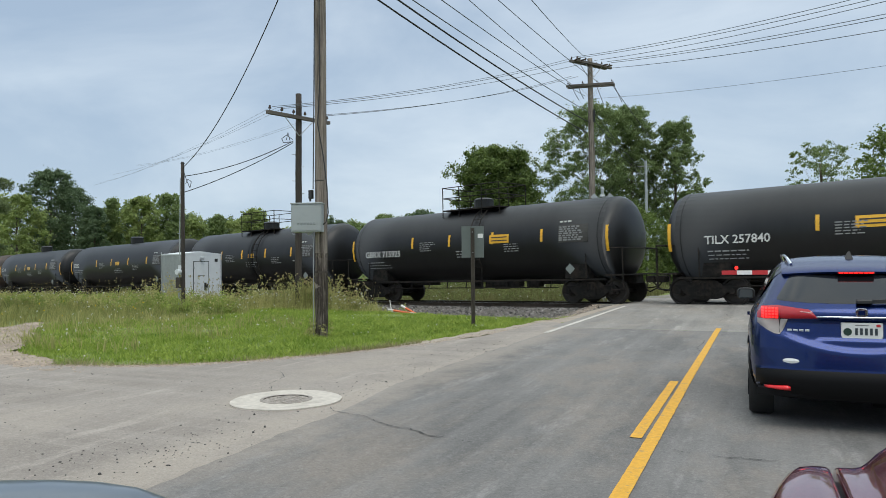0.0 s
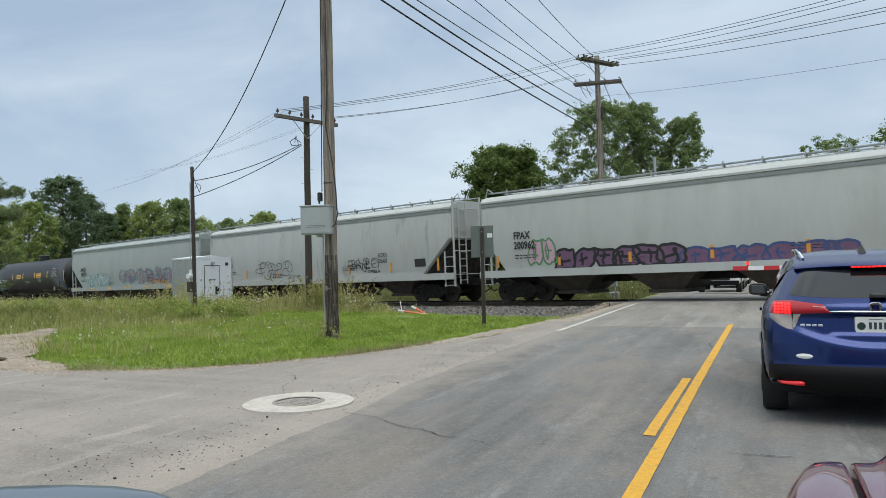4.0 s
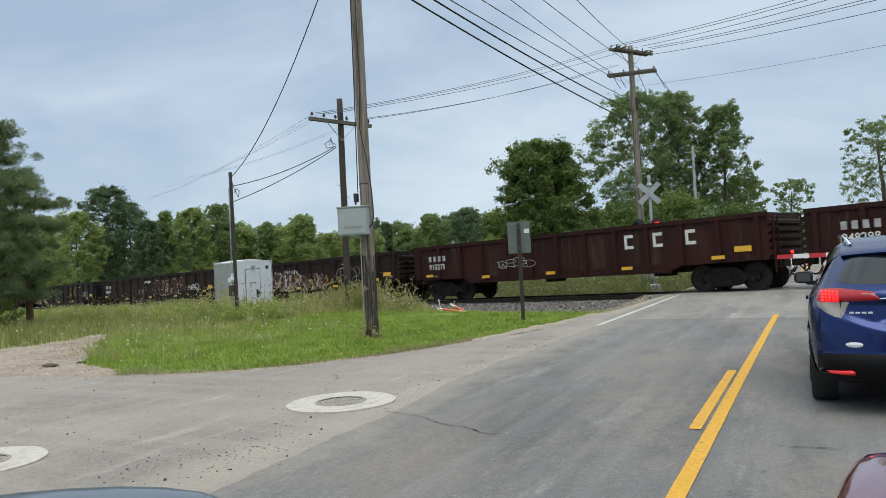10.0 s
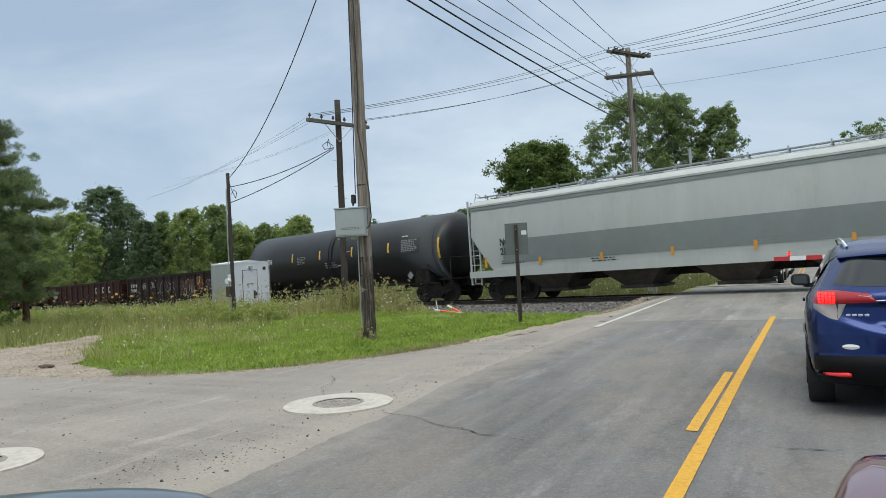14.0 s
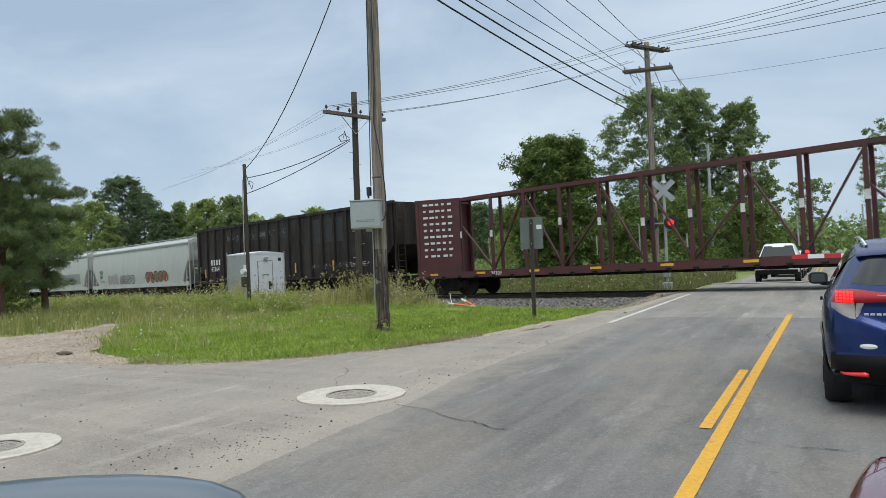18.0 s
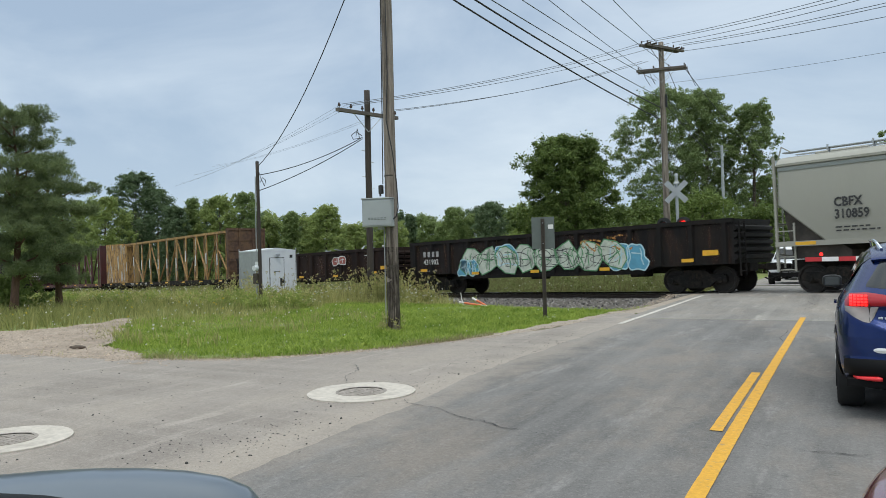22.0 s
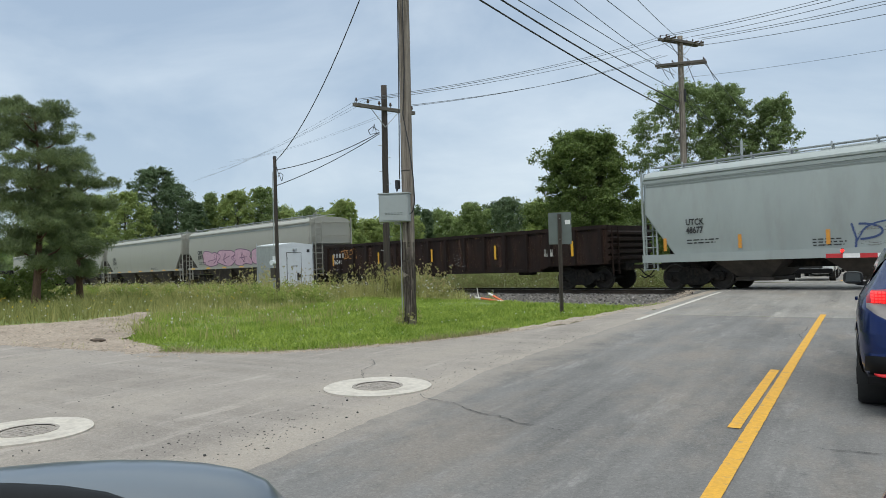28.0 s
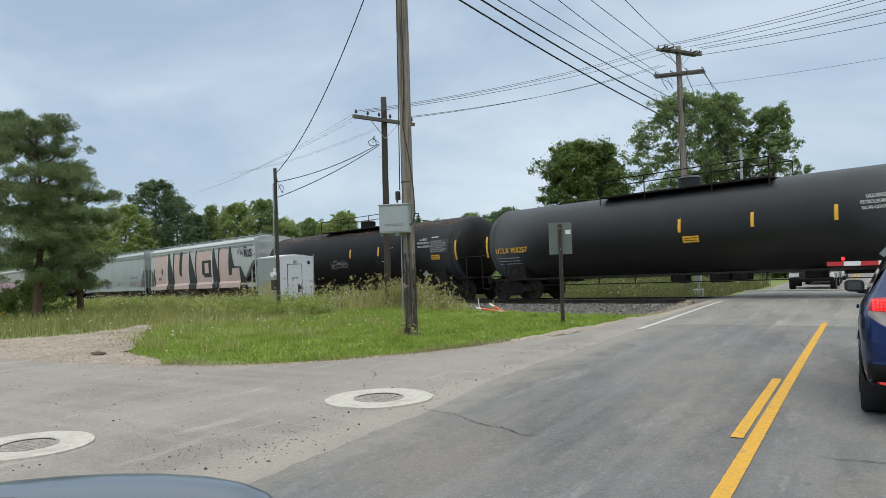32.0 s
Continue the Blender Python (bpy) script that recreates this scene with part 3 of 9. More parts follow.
M_peel = faded("peeled_white_primer", (0.5, 0.47, 0.42), .34, 5.0, (1.4, 1.4, .1), .08)
M_mirror_face = material("mirror_face", (0.075, 0.085, 0.09), 0.2, 0.3, var=0.02)
M_rust_faint = faded("faint_rust_streak", (0.36, 0.3, 0.22), -.2, 1.6, (1, 1, .16), .4)
M_weed_green = leaf_material("leafy_weed", (0.12, 0.18, 0.035), (0.4, 0.46, 0.12), 0.45, 1.2, 0.8, 0.5)
M_pole_wear = faded("pole_wear", (0.045, 0.034, 0.027), .52, 1.6, (5, 5, .5), .2, .9)
M_pole_stain = faded("pole_stain", (0.06, 0.048, 0.04), .2, 1.3, (7, 7, .22), .16, .9)
M_clod = material("gravel_clod", (0.34, 0.275, 0.215), 0.95, var=0.2, scale=30, island=0.4)
M_verge = material("gravel_shoulder", (0.31, 0.262, 0.208), 0.95, var=0.26, scale=22, second=(0.43, 0.365, 0.29), second_amount=0.6, second_scale=2.2, bump=1.0, bump_scale=30)
M_house_shade = material("house_side_shade", (0.3, 0.325, 0.32), 0.6, var=0.06, scale=5, second=(0.24, 0.25, 0.24), second_amount=0.5, second_scale=2.0)
M_solid_cream = faded("spray_cream", (0.52, 0.56, 0.48), .8, 2.0, soft=.2)
M_weed_far = leaf_material("trackside_weed", (0.085, 0.092, 0.032), (0.27, 0.255, 0.11), 0.42, 1.2, 0.8, 0.5)
M_worn_dark = faded("worn_grey_lettering", (0.12, 0.12, 0.12), .45, 3.0)
M_brush = leaf_material("trackside_brush", (0.09, 0.115, 0.035), (0.3, 0.32, 0.12), 0.42, 1.2, 0.8, 0.5)
M_meadow = leaf_material("rough_meadow_grass", (0.1, 0.13, 0.035), (0.42, 0.4, 0.15), 0.42, 1.5, 0.5, 0.5)
M_dry = leaf_material("dry_fringe_grass", (0.2, 0.19, 0.075), (0.46, 0.43, 0.22), 0.4, 1.0, 0.8, 0.6)

# ---------------------------------------------------------------- ground, roads
def grid_sheet(xs, ys, fz):
    g = Geo()
    nx = len(xs)
    g.v = [(x, y, fz(x, y)) for y in ys for x in xs]
    g.f = [(j * nx + i, j * nx + i + 1, (j + 1) * nx + i + 1, (j + 1) * nx + i) for j in range(len(ys) - 1) for i in range(nx - 1)]
    return g


def spaced(stops):
    """Values from (start, end, step) stretches."""
    out = []
    for a, b, d in stops:
        n = max(1, round((b - a) / d))
        out += [a + (b - a) * i / n for i in range(n)]
    return out + [stops[-1][1]]


gx = spaced([(-2500, -400, 350), (-400, -100, 30), (-100, -40, 5), (-40, 12, 0.8), (12, 60, 6), (60, 400, 40), (400, 2500, 350)])
gy = spaced([(-400, -40, 60), (-40, 0, 5), (0, 60, 0.8), (60, 140, 8), (140, 500, 40), (500, 3500, 400)])
ground = part("ground", grid_sheet(gx, gy, lambda x, y: land_z(x, y) + 0.05 * (noise.noise((x * .35, y * .35, 0))) * (0 if -5.5 < x < 4 or y < 8 else 1)), M_soil, smooth=True)
tagged(ground, "green turf and bare soil under grass", "ground", kind="structure")

# main carriageway, its left edge on the joint with the older side road
ROAD_L, ROAD_R = -4.55, 2.75
ry = spaced([(-40, 14, 2), (14, 45, 0.75), (45, 130, 5), (130, 400, 30)])
rx = [ROAD_L, -3.78, -2.6, -0.95, 0.8, 2.2, ROAD_R]
rows_y = spaced([(-40, 0, 2), (0, 16.1, .12)])
g = grid_sheet([-3.78, -2.6, -0.95, 0.8, 2.2, ROAD_R], rows_y, lambda x, y: road_z(x, y) + 0.012)
g.v = [((float(np.interp(y, (3, 3.75, 5.2, 6.3, 7.1, 8.2, 16), (-3.62, -3.67, -3.78, -3.82, -3.94, -4.07, -4.12))) if x < -3.7 else x) + (.06 * noise.noise((0, y * 1.1, 2)) + .05 * noise.noise((3, y * 4.5, 2)) if x < -3.7 else 0), y, z) for x, y, z in g.v]
road = part("road", g, M_asphalt)
tagged(road, "dark grey worn asphalt carriageway", "road", kind="structure")
far_road = part("road_far", grid_sheet(rx, [y for y in ry if y >= 31.5], lambda x, y: road_z(x, y) + 0.012), M_apron)
tagged(far_road, "pale grey asphalt road beyond the railway", "road", kind="structure")
apron = part("road_apron", grid_sheet([-4.36, -3.9, -2.6, -0.95, 0.8, 2.2, ROAD_R], [16.1] + [y for y in ry if 16.1 < y <= 31.5], lambda x, y: road_z(x, y) + 0.014), M_apron)
tagged(apron, "paler patched asphalt approach to the crossing", "road", kind="structure")

# the side road: older, paler asphalt with a flared corner
side = [(-3.3, -8), (-3.3, 16.1), (-3.78, 16.1), (-4.55, 17.5), (-4.95, 17.5), (-5.0, 15.5), (-5.12, 13.6), (-5.55, 12.3), (-6.06, 10.95), (-6.5, 9.9), (-7.11, 8.98), (-7.8, 8.25), (-8.6, 7.85), (-10.2, 7.5), (-13.6, 7.3), (-20, 7.2), (-60, 6.6), (-60, -8)]
g = Geo()
g.sheet(side, 0.006)
side_road = part("side_road", g, M_asphalt_old)
tagged(side_road, "older pale grey asphalt side road with grit", "road", kind="structure")

# gravel shoulder along the crossing approach and the dirt drive
rnd = random.Random(5)


def ragged(pts, amount, step=0.35):
    """A closed outline with a ragged edge."""
    out = []
    for (x0, y0), (x1, y1) in zip(pts, pts[1:] + pts[:1]):
        n = max(1, int(math.hypot(x1 - x0, y1 - y0) / step))
        for i in range(n):
            k = i / n
            x, y = x0 + (x1 - x0) * k, y0 + (y1 - y0) * k
            out.append((x + amount * noise.noise((x * 1.3, y * 1.3, 3)), y + amount * noise.noise((x * 1.3, y * 1.3, 9))))
    return out


def inside(x, y, poly):
    c = False
    for (x0, y0), (x1, y1) in zip(poly, poly[1:] + poly[:1]):
        if (y0 > y) != (y1 > y) and x < (x1 - x0) * (y - y0) / (y1 - y0) + x0:
            c = not c
    return c


def patch_sheet(outline, dz, step=0.22, rough=.02):
    """A thin sheet on the ground within an outline, with an uneven edge and surface."""
    xs, ys = [p[0] for p in outline], [p[1] for p in outline]
    g, index = Geo(), {}
    nx, ny = int((max(xs) - min(xs)) / step) + 1, int((max(ys) - min(ys)) / step) + 1

    def corner(i, j):
        if (i, j) not in index:
            x, y = min(xs) + i * step, min(ys) + j * step
            x2, y2 = x + .09 * noise.noise((x * 5, y * 5, 1)), y + .09 * noise.noise((x * 5, y * 5, 6))
            index[i, j] = len(g.v)
            g.v.append((x2, y2, land_z(x2, y2) + dz + rough * noise.noise((x * 2.2, y * 2.2, 8))))
        return index[i, j]

    for i in range(nx):
        for j in range(ny):
            if inside(min(xs) + (i + .5) * step, min(ys) + (j + .5) * step, outline):
                g.f.append((corner(i, j), corner(i + 1, j), corner(i + 1, j + 1), corner(i, j + 1)))
    return g


DRIVE = ragged([(-8.6, 7.3), (-8.75, 7.62), (-9.63, 7.7), (-10.76, 8.37), (-11.97, 8.94), (-14.03, 10.67), (-16.1, 12.4), (-17.4, 13.75), (-17.9, 13.7), (-17.3, 12.34), (-16.9, 11.25), (-17.1, 10.3), (-18.2, 9.3), (-21, 8.6), (-40, 8.1), (-40, 6.6)], 0.3)
VERGE = ragged([(-5.0, 14.6), (-4.55, 17.0), (-4.15, 18.2), (-4.15, 26.2), (-5.2, 26.4), (-5.35, 25.0), (-5.05, 22.0), (-4.95, 19.0), (-5.2, 16.8), (-5.55, 14.6), (-5.9, 12.4), (-6.2, 10.9), (-7.3, 8.9), (-8.8, 7.8), (-9.2, 7.4), (-8.6, 7.6), (-7.2, 8.6), (-6.1, 10.4), (-5.5, 11.9)], 0.2)
drive = part("dirt_drive", patch_sheet(DRIVE, 0.034, .11, .012), M_dirt, smooth=True)
tagged(drive, "bare dirt and gravel field entrance", "drive", kind="structure")
verge = part("gravel_verge", patch_sheet(VERGE, 0.0335, .12, .0015), M_verge, smooth=True)
tagged(verge, "crushed gravel shoulder beside the asphalt", "verge", kind="structure")


# painted lines
def strip(pts, width, fz, dz, wob=0.0, seed=1):
    """A painted strip along points in plan."""
    g = Geo()
    r = random.Random(seed)
    fine = []
    for (x0, y0), (x1, y1) in zip(pts, pts[1:]):
        n = max(1, int(math.hypot(x1 - x0, y1 - y0) / 0.07))
        fine += [(x0 + (x1 - x0) * i / n, y0 + (y1 - y0) * i / n) for i in range(n)]
    fine.append(pts[-1])
    verts, faces = [], []
    for i, (x, y) in enumerate(fine):
        a, b = fine[max(0, i - 1)], fine[min(len(fine) - 1, i + 1)]
        d = Vector((b[0] - a[0], b[1] - a[1], 0)).normalized()
        nx, ny = -d.y, d.x
        w0, w1 = width / 2 + r.uniform(-wob, wob), width / 2 + r.uniform(-wob, wob)
        for k in (w0, -w1):
            verts.append((x + nx * k, y + ny * k, fz(x + nx * k, y + ny * k) + dz))
        if i:
            j = 2 * i
            faces.append((j - 2, j - 1, j + 1, j))
    return g.add(verts, faces)


yl = part("centre_line", strip([(-0.81, -6), (-0.815, 4.6), (-0.83, 9.2), (-0.83, 16.8)], 0.108, road_z, 0.018, 0.002, 2), M_yellow_line)
tagged(yl, "worn solid yellow centre line", "road marking", kind="structure")
for a, b in ((6.13, 9.2), (-6.0, -2.95)):
    ob = part("centre_dash", strip([(-0.955, a), (-0.965, b)], 0.098, road_z, 0.018, 0.002, 3), M_yellow_line)
    tagged(ob, "broken yellow passing dash", "road marking", kind="structure")
wl_ = part("edge_line", strip([(-4.07, 14.7), (-4.1, 24.6)], 0.11, road_z, 0.02, 0.006, 4), M_white_line)
tagged(wl_, "white road edge line", "road marking", kind="structure")
for y0, y1 in ((33.5, 60), (60, 120)):
    for x in (-1.0, -0.75):
        ob = part("far_centre_line", strip([(x, y0), (x, y1)], 0.11, road_z, 0.03), M_yellow_line)
        tagged(ob, "yellow centre line beyond the railway", "road marking", kind="structure")

# cracks
def crumbled(pts):
    """A line with points added between its own."""
    return [(x0 + (x1 - x0) * k / 5, y0 + (y1 - y0) * k / 5) for (x0, y0), (x1, y1) in zip(pts, pts[1:]) for k in range(5)] + [pts[-1]]


for pts in ([(-4.02, 6.36), (-3.9, 6.2), (-3.73, 6.14), (-3.5, 6.09), (-3.22, 5.9), (-2.97, 5.77), (-2.83, 5.76), (-2.56, 5.59), (-2.35, 5.57), (-2.16, 5.5)], [(-0.75, 5.85), (-0.3, 5.75), (0.1, 5.78)], [(-0.75, 18.4), (-0.9, 19.2), (-0.7, 20.2), (-0.95, 21.6)],
            [(-1.2, 10.9), (-0.95, 10.7), (-0.75, 10.75)], [(-6.3, 8.43), (-5.91, 8.17), (-5.65, 7.85), (-5.48, 7.34), (-5.24, 7.01)], [(-0.93, 12.0), (-0.96, 13.0), (-0.94, 14.2)], [(-2.9, 18.6), (-2.2, 18.5), (-1.9, 18.7)], [(-0.7, 9.0), (-0.2, 8.9)]):
    ob = part("crack", strip([(x + 0.05 * noise.noise((x * 9, y * 9, 1)), y + .03 * noise.noise((x * 14, y * 14, 5))) for x, y in crumbled(pts)], 0.008, lambda x, y: 0.0 if y < 15 else road_z(x, y), 0.02, 0.008, 7), M_crack)
    tagged(ob, "dark crack in the asphalt", "crack", kind="structure")


def disc_ring(r0, r1, n, z0, z1, wob=0.0):
    g = Geo()
    verts, faces = [], []
    for i in range(n):
        a = 2 * math.pi * i / n
        k = 1 + wob * noise.noise((math.cos(a) * 2, math.sin(a) * 2, r1))
        verts += [(r0 * math.cos(a), r0 * math.sin(a), z1), (r1 * k * math.cos(a), r1 * k * math.sin(a), z1), (r1 * k * math.cos(a), r1 * k * math.sin(a), z0)]
    for i in range(n):
        j = (i + 1) % n
        faces += [(3 * i, 3 * i + 1, 3 * j + 1, 3 * j), (3 * i + 1, 3 * i + 2, 3 * j + 2, 3 * j + 1)]
    return g.add(verts, faces)


def manhole(x, y, k=1.0):
    mh = thing("manhole", "cast-iron manhole cover in a broad white-painted ring on the asphalt", "manhole", pose(x, y, 0.006), "manholes in the side road")
    part("painted_ring", disc_ring(0.268 * k, 0.58 * k, 48, -0.01, 0.016, 0.03), M_ring_paint, mh, "scuffed white paint ring")
    part("frame", disc_ring(0.243 * k, 0.278 * k, 32, 0, 0.02), M_iron, mh)
    g = disc_ring(0.0001, 0.245 * k, 32, 0.0, 0.012)
    for i in range(-3, 4):
        for j in range(-3, 4):
            if math.hypot(i, j) < 3.1 * k:
                g.box(i * .07 - .02, i * .07 + .02, j * .07 - .02, j * .07 + .02, 0.01, 0.0155)
    part("cover", g, M_iron, mh, "studded iron cover")
    return mh


manhole(-4.675, 6.53)
manhole(-6.26, 3.6, .89)

# grit and pebbles on the side road
g = Geo()
for i in range(760):
    k = rnd.random()
    if k < 0.5:
        y = rnd.uniform(2.2, 13)
        x = -3.95 - abs(rnd.gauss(0, 0.5))
    elif k < .86:
        x, y = rnd.uniform(-12, -3.9), rnd.uniform(2.5, 7.4)
    else:
        x, y = rnd.gauss(-4.4, .3), rnd.gauss(4.3, .4)
    s = rnd.uniform(0.003, 0.009) * (1.7 if rnd.random() < 0.1 else 1)
    a = rnd.uniform(0, 6.3)
    ring = [(s * math.cos(a + b) * rnd.uniform(.75, 1.2), s * math.sin(a + b) * rnd.uniform(.75, 1.2)) for b in (0, 1.26, 2.5, 3.77, 5.03)]
    zt = 0.006 + s * rnd.uniform(.5, .9)
    g.add([(x + px, y + py, 0.004) for px, py in ring] + [(x + px * .7, y + py * .7, zt) for px, py in ring], [(q, (q + 1) % 5, 5 + (q + 1) % 5, 5 + q) for q in range(5)] + [(5, 6, 7, 8, 9)])
tagged(part("grit", g, M_pebble), "loose grit and pebbles on the asphalt", "grit", kind="stuff")

# ---------------------------------------------------------------- railway
g = Geo()
prof = [(-3.6, -0.66), (-2.0, -0.2), (-1.35, -0.17), (1.35, -0.17), (1.9, -0.2), (3.0, -0.46), (6.3, -0.52), (6.9, -0.66)]
SPANS = ((-400, -10.6), (-1.2, 330))     # clear of the road
for a, b in SPANS:
    ss = spaced([(a, b, 3.0)])
    verts = [tuple(on_track(s, n, z + 0.04 * noise.noise((s, n, 2)))) for s in ss for n, z in prof]
    k = len(prof)
    g.add(verts, [(i * k + j, (i + 1) * k + j, (i + 1) * k + j + 1, i * k + j + 1) for i in range(len(ss) - 1) for j in range(k - 1)])
tagged(part("ballast", g, M_ballast_bed), "bed of grey crushed stone under the rails", "ballast", kind="structure")
g = Geo()
rs = random.Random(11)
for i in range(12000):
    s = rs.uniform(-1.4, 26) if i < 10500 else rs.uniform(26, 60)
    n = rs.uniform(0.9, 6.4)
    z = -0.19 if n < 1.9 else (-0.2 - (n - 1.9) * 0.236 if n < 3 else -0.46 - (n - 3) * 0.018)
    p = on_track(s, n, z)
    q = rs.uniform(0.035, 0.075)
    e = Euler((rs.uniform(0, 6), rs.uniform(0, 6), rs.uniform(0, 6)))
    o = [e.to_matrix() @ Vector(c) * q for c in ((1, .2, 0), (-.9, .1, .2), (0, .8, 0), (.1, -1, .1), (0, 0, .8), (0, .1, -.7))]
    g.add([tuple(p + c) for c in o], [(0, 2, 4), (2, 1, 4), (1, 3, 4), (3, 0, 4), (2, 0, 5), (1, 2, 5), (3, 1, 5), (0, 3, 5)])
tagged(part("ballast_stones", g, M_stone), "loose grey crushed ballast stones", "ballast", kind="stuff")

track = thing("railway_track", "rusty steel rails on creosoted timber ties", "track")
RAIL = [(-.075, -.17), (.075, -.17), (.075, -.155), (.012, -.14), (.012, -.045), (.036, -.035), (.036, -.003), (-.036, -.003), (-.036, -.035), (-.012, -.045), (-.012, -.14), (-.075, -.155)]
for side_n in (-0.754, 0.754):
    g = Geo()
    g.loft([[tuple(on_track(s, side_n + a, b)) for a, b in RAIL] for s in (-400, -60, -20, 0, 60, 330)])
    part("rail", g, M_rail, track, "rusty rail")
    g = Geo()
    for a, b in ((-400, 330),):
        g.loft([[tuple(on_track(s, side_n + c, d)) for c, d in ((-.033, -.004), (.033, -.004), (.03, 0), (-.03, 0))] for s in (a, 0, b)])
    part("rail_head", g, M_rail_top, track, "polished running surface")
tie = Geo()
tie.box(-.11, .11, -1.3, 1.3, -.34, -.165)
tie_me = mesh_of("tie", tie, M_tie)
TRACK_TURN = 180 - 17.2
for i in range(120):
    s = -1.4 + i * 0.52
    p = on_track(s)
    part("tie", tie_me, M_tie, track, m=pose(p.x, p.y, p.z, 0, 1.09, TRACK_TURN))
# crossing panels between and beside the rails
for n0, n1 in ((-.66, .66), (.84, 1.45), (-1.45, -.84)):
    ss = spaced([(-10.9, -1.2, 1.6)])
    for a, b in zip(ss, ss[1:]):
        g = Geo().loft([[tuple(on_track(s, n, z)) for n, z in ((n0, -.2), (n1, -.2), (n1, -.005), (n0, -.005))] for s in (a + .01, b - .01)])
        part("crossing_panel", g, M_apron, track, "worn crossing surface panel")

# gravel, clods and ruts on the dirt drive and the sandy road edge
g = Geo()
for i in range(3600):
    x, y = rnd.uniform(-20, -8.5), rnd.uniform(7.2, 14)
    if not inside(x, y, DRIVE):
        continue
    q = rnd.uniform(.008, .03) * (1.7 if rnd.random() < .06 else 1)
    z = land_z(x, y) + .036
    a = rnd.uniform(0, 6.3)
    pts = [(x + q * math.cos(a + b) * rnd.uniform(.7, 1.3), y + q * math.sin(a + b) * rnd.uniform(.7, 1.3)) for b in (0, 1.57, 3.14, 4.71)]
    g.add([(px, py, z - .004) for px, py in pts] + [(x, y, z + q * rnd.uniform(.4, .8))], [(0, 1, 4), (1, 2, 4), (2, 3, 4), (3, 0, 4)])
for i in range(5200):
    k = rnd.random()
    x0, y0, x1, y1 = rnd.choice(((-13.6, 7.35, -10.2, 7.52), (-10.2, 7.52, -8.6, 7.9), (-8.6, 7.9, -7.8, 8.3), (-7.8, 8.3, -7.11, 9.05), (-7.11, 9.05, -6.5, 10.0), (-6.5, 10.0, -6.06, 11.0), (-6.06, 11.0, -5.6, 12.1), (-5.6, 12.1, -5.1, 15.2), (-5.1, 15.2, -4.8, 21.0), (-4.8, 21.0, -5.2, 25.5)))
    x, y = x0 + (x1 - x0) * k + rnd.gauss(0, .13), y0 + (y1 - y0) * k + rnd.gauss(0, .1)
    q = rnd.uniform(.006, .02)
    z = max(land_z(x, y) + .036, 0.006)
    a = rnd.uniform(0, 6.3)
    pts = [(x + q * math.cos(a + b) * rnd.uniform(.7, 1.3), y + q * math.sin(a + b) * rnd.uniform(.7, 1.3)) for b in (0, 1.57, 3.14, 4.71)]
    g.add([(px, py, z - .008) for px, py in pts] + [(x, y, z + q * rnd.uniform(.3, .7))], [(0, 1, 4), (1, 2, 4), (2, 3, 4), (3, 0, 4)])
tagged(part("drive_gravel", g, M_clod), "loose brown gravel and clods along the road edge", "gravel", kind="stuff")

# ---------------------------------------------------------------- freight cars: +x the way it runs, +y the side seen, z = 0 on the rail head
wheel_geo = Geo()
n_w = 24
ring = lambda y, r: [(r * math.cos(2 * math.pi * i / n_w), y, r * math.sin(2 * math.pi * i / n_w)) for i in range(n_w)]
wheel_geo.loft([ring(-.06, .42), ring(-.06, .48), ring(-.03, .49), ring(-.025, .457), ring(.07, .45), ring(.07, .40), ring(.03, .37), ring(.03, .17), ring(.09, .13)])
WHEEL = mesh_of("wheel", wheel_geo, M_wheel)
frame_geo = Geo()
frame_geo.prism([(-1.12, .58), (-1.0, .66), (-.55, .66), (-.35, .82), (.35, .82), (.55, .66), (1.0, .66), (1.12, .58), (1.12, .4), (.95, .36), (.72, .42), (.5, .24), (.36, .2), (-.36, .2), (-.5, .24), (-.72, .42), (-.95, .36), (-1.12, .4)], -.07, .07)
frame_geo.box(-.26, .26, -.11, .11, .3, .44)
for xb in (-.16, 0, .16):
    frame_geo.tube((xb, .03, .42), (xb, .03, .72), .07, n=8)
for xb in (-.89, .89):
    frame_geo.tube((xb, .05, .457), (xb, .15, .457), .1, n=10)
SIDE_FRAME = mesh_of("side_frame", frame_geo, M_under)
bol_geo = Geo()
bol_geo.box(-.2, .2, -1.1, 1.1, .5, .8, .05)
bol_geo.tube((0, 0, .75), (0, 0, .98), .25, n=12)
for xa in (-.89, .89):
    bol_geo.tube((xa, -.95, .457), (xa, .95, .457), .07, n=8)
BOGIE = mesh_of("bogie", bol_geo, M_under)
coupler_geo = Geo()
coupler_geo.box(0, .62, -.07, .07, .78, .94, .02)
coupler_geo.box(.5, .78, -.14, .14, .74, .98, .04)
coupler_geo.pipe([(.1, .3, .78), (.3, .32, .55), (.6, .25, .42), (.8, .15, .5)], .025)
COUPLER = mesh_of("coupler", coupler_geo, M_under)


def bogies(car, half, inset=2.0):
    for x in (half - inset, inset - half):
        b = part("bogie", BOGIE, None, car, "black cast-steel bogie", m=pose(x, 0, 0))
        for y in (-1.02, 1.02):
            part("side_frame", SIDE_FRAME, None, b, m=pose(0, y, 0))
            for xw in (-.89, .89):
                part("wheel", WHEEL, None, b, m=pose(xw, y * .75, .457, 0, 0, 0 if y > 0 else 180))
    for sx in (1, -1):
        part("coupler", COUPLER, None, car, m=pose(sx * (half - .05), 0, 0, 0, 0, 0 if sx > 0 else 180))


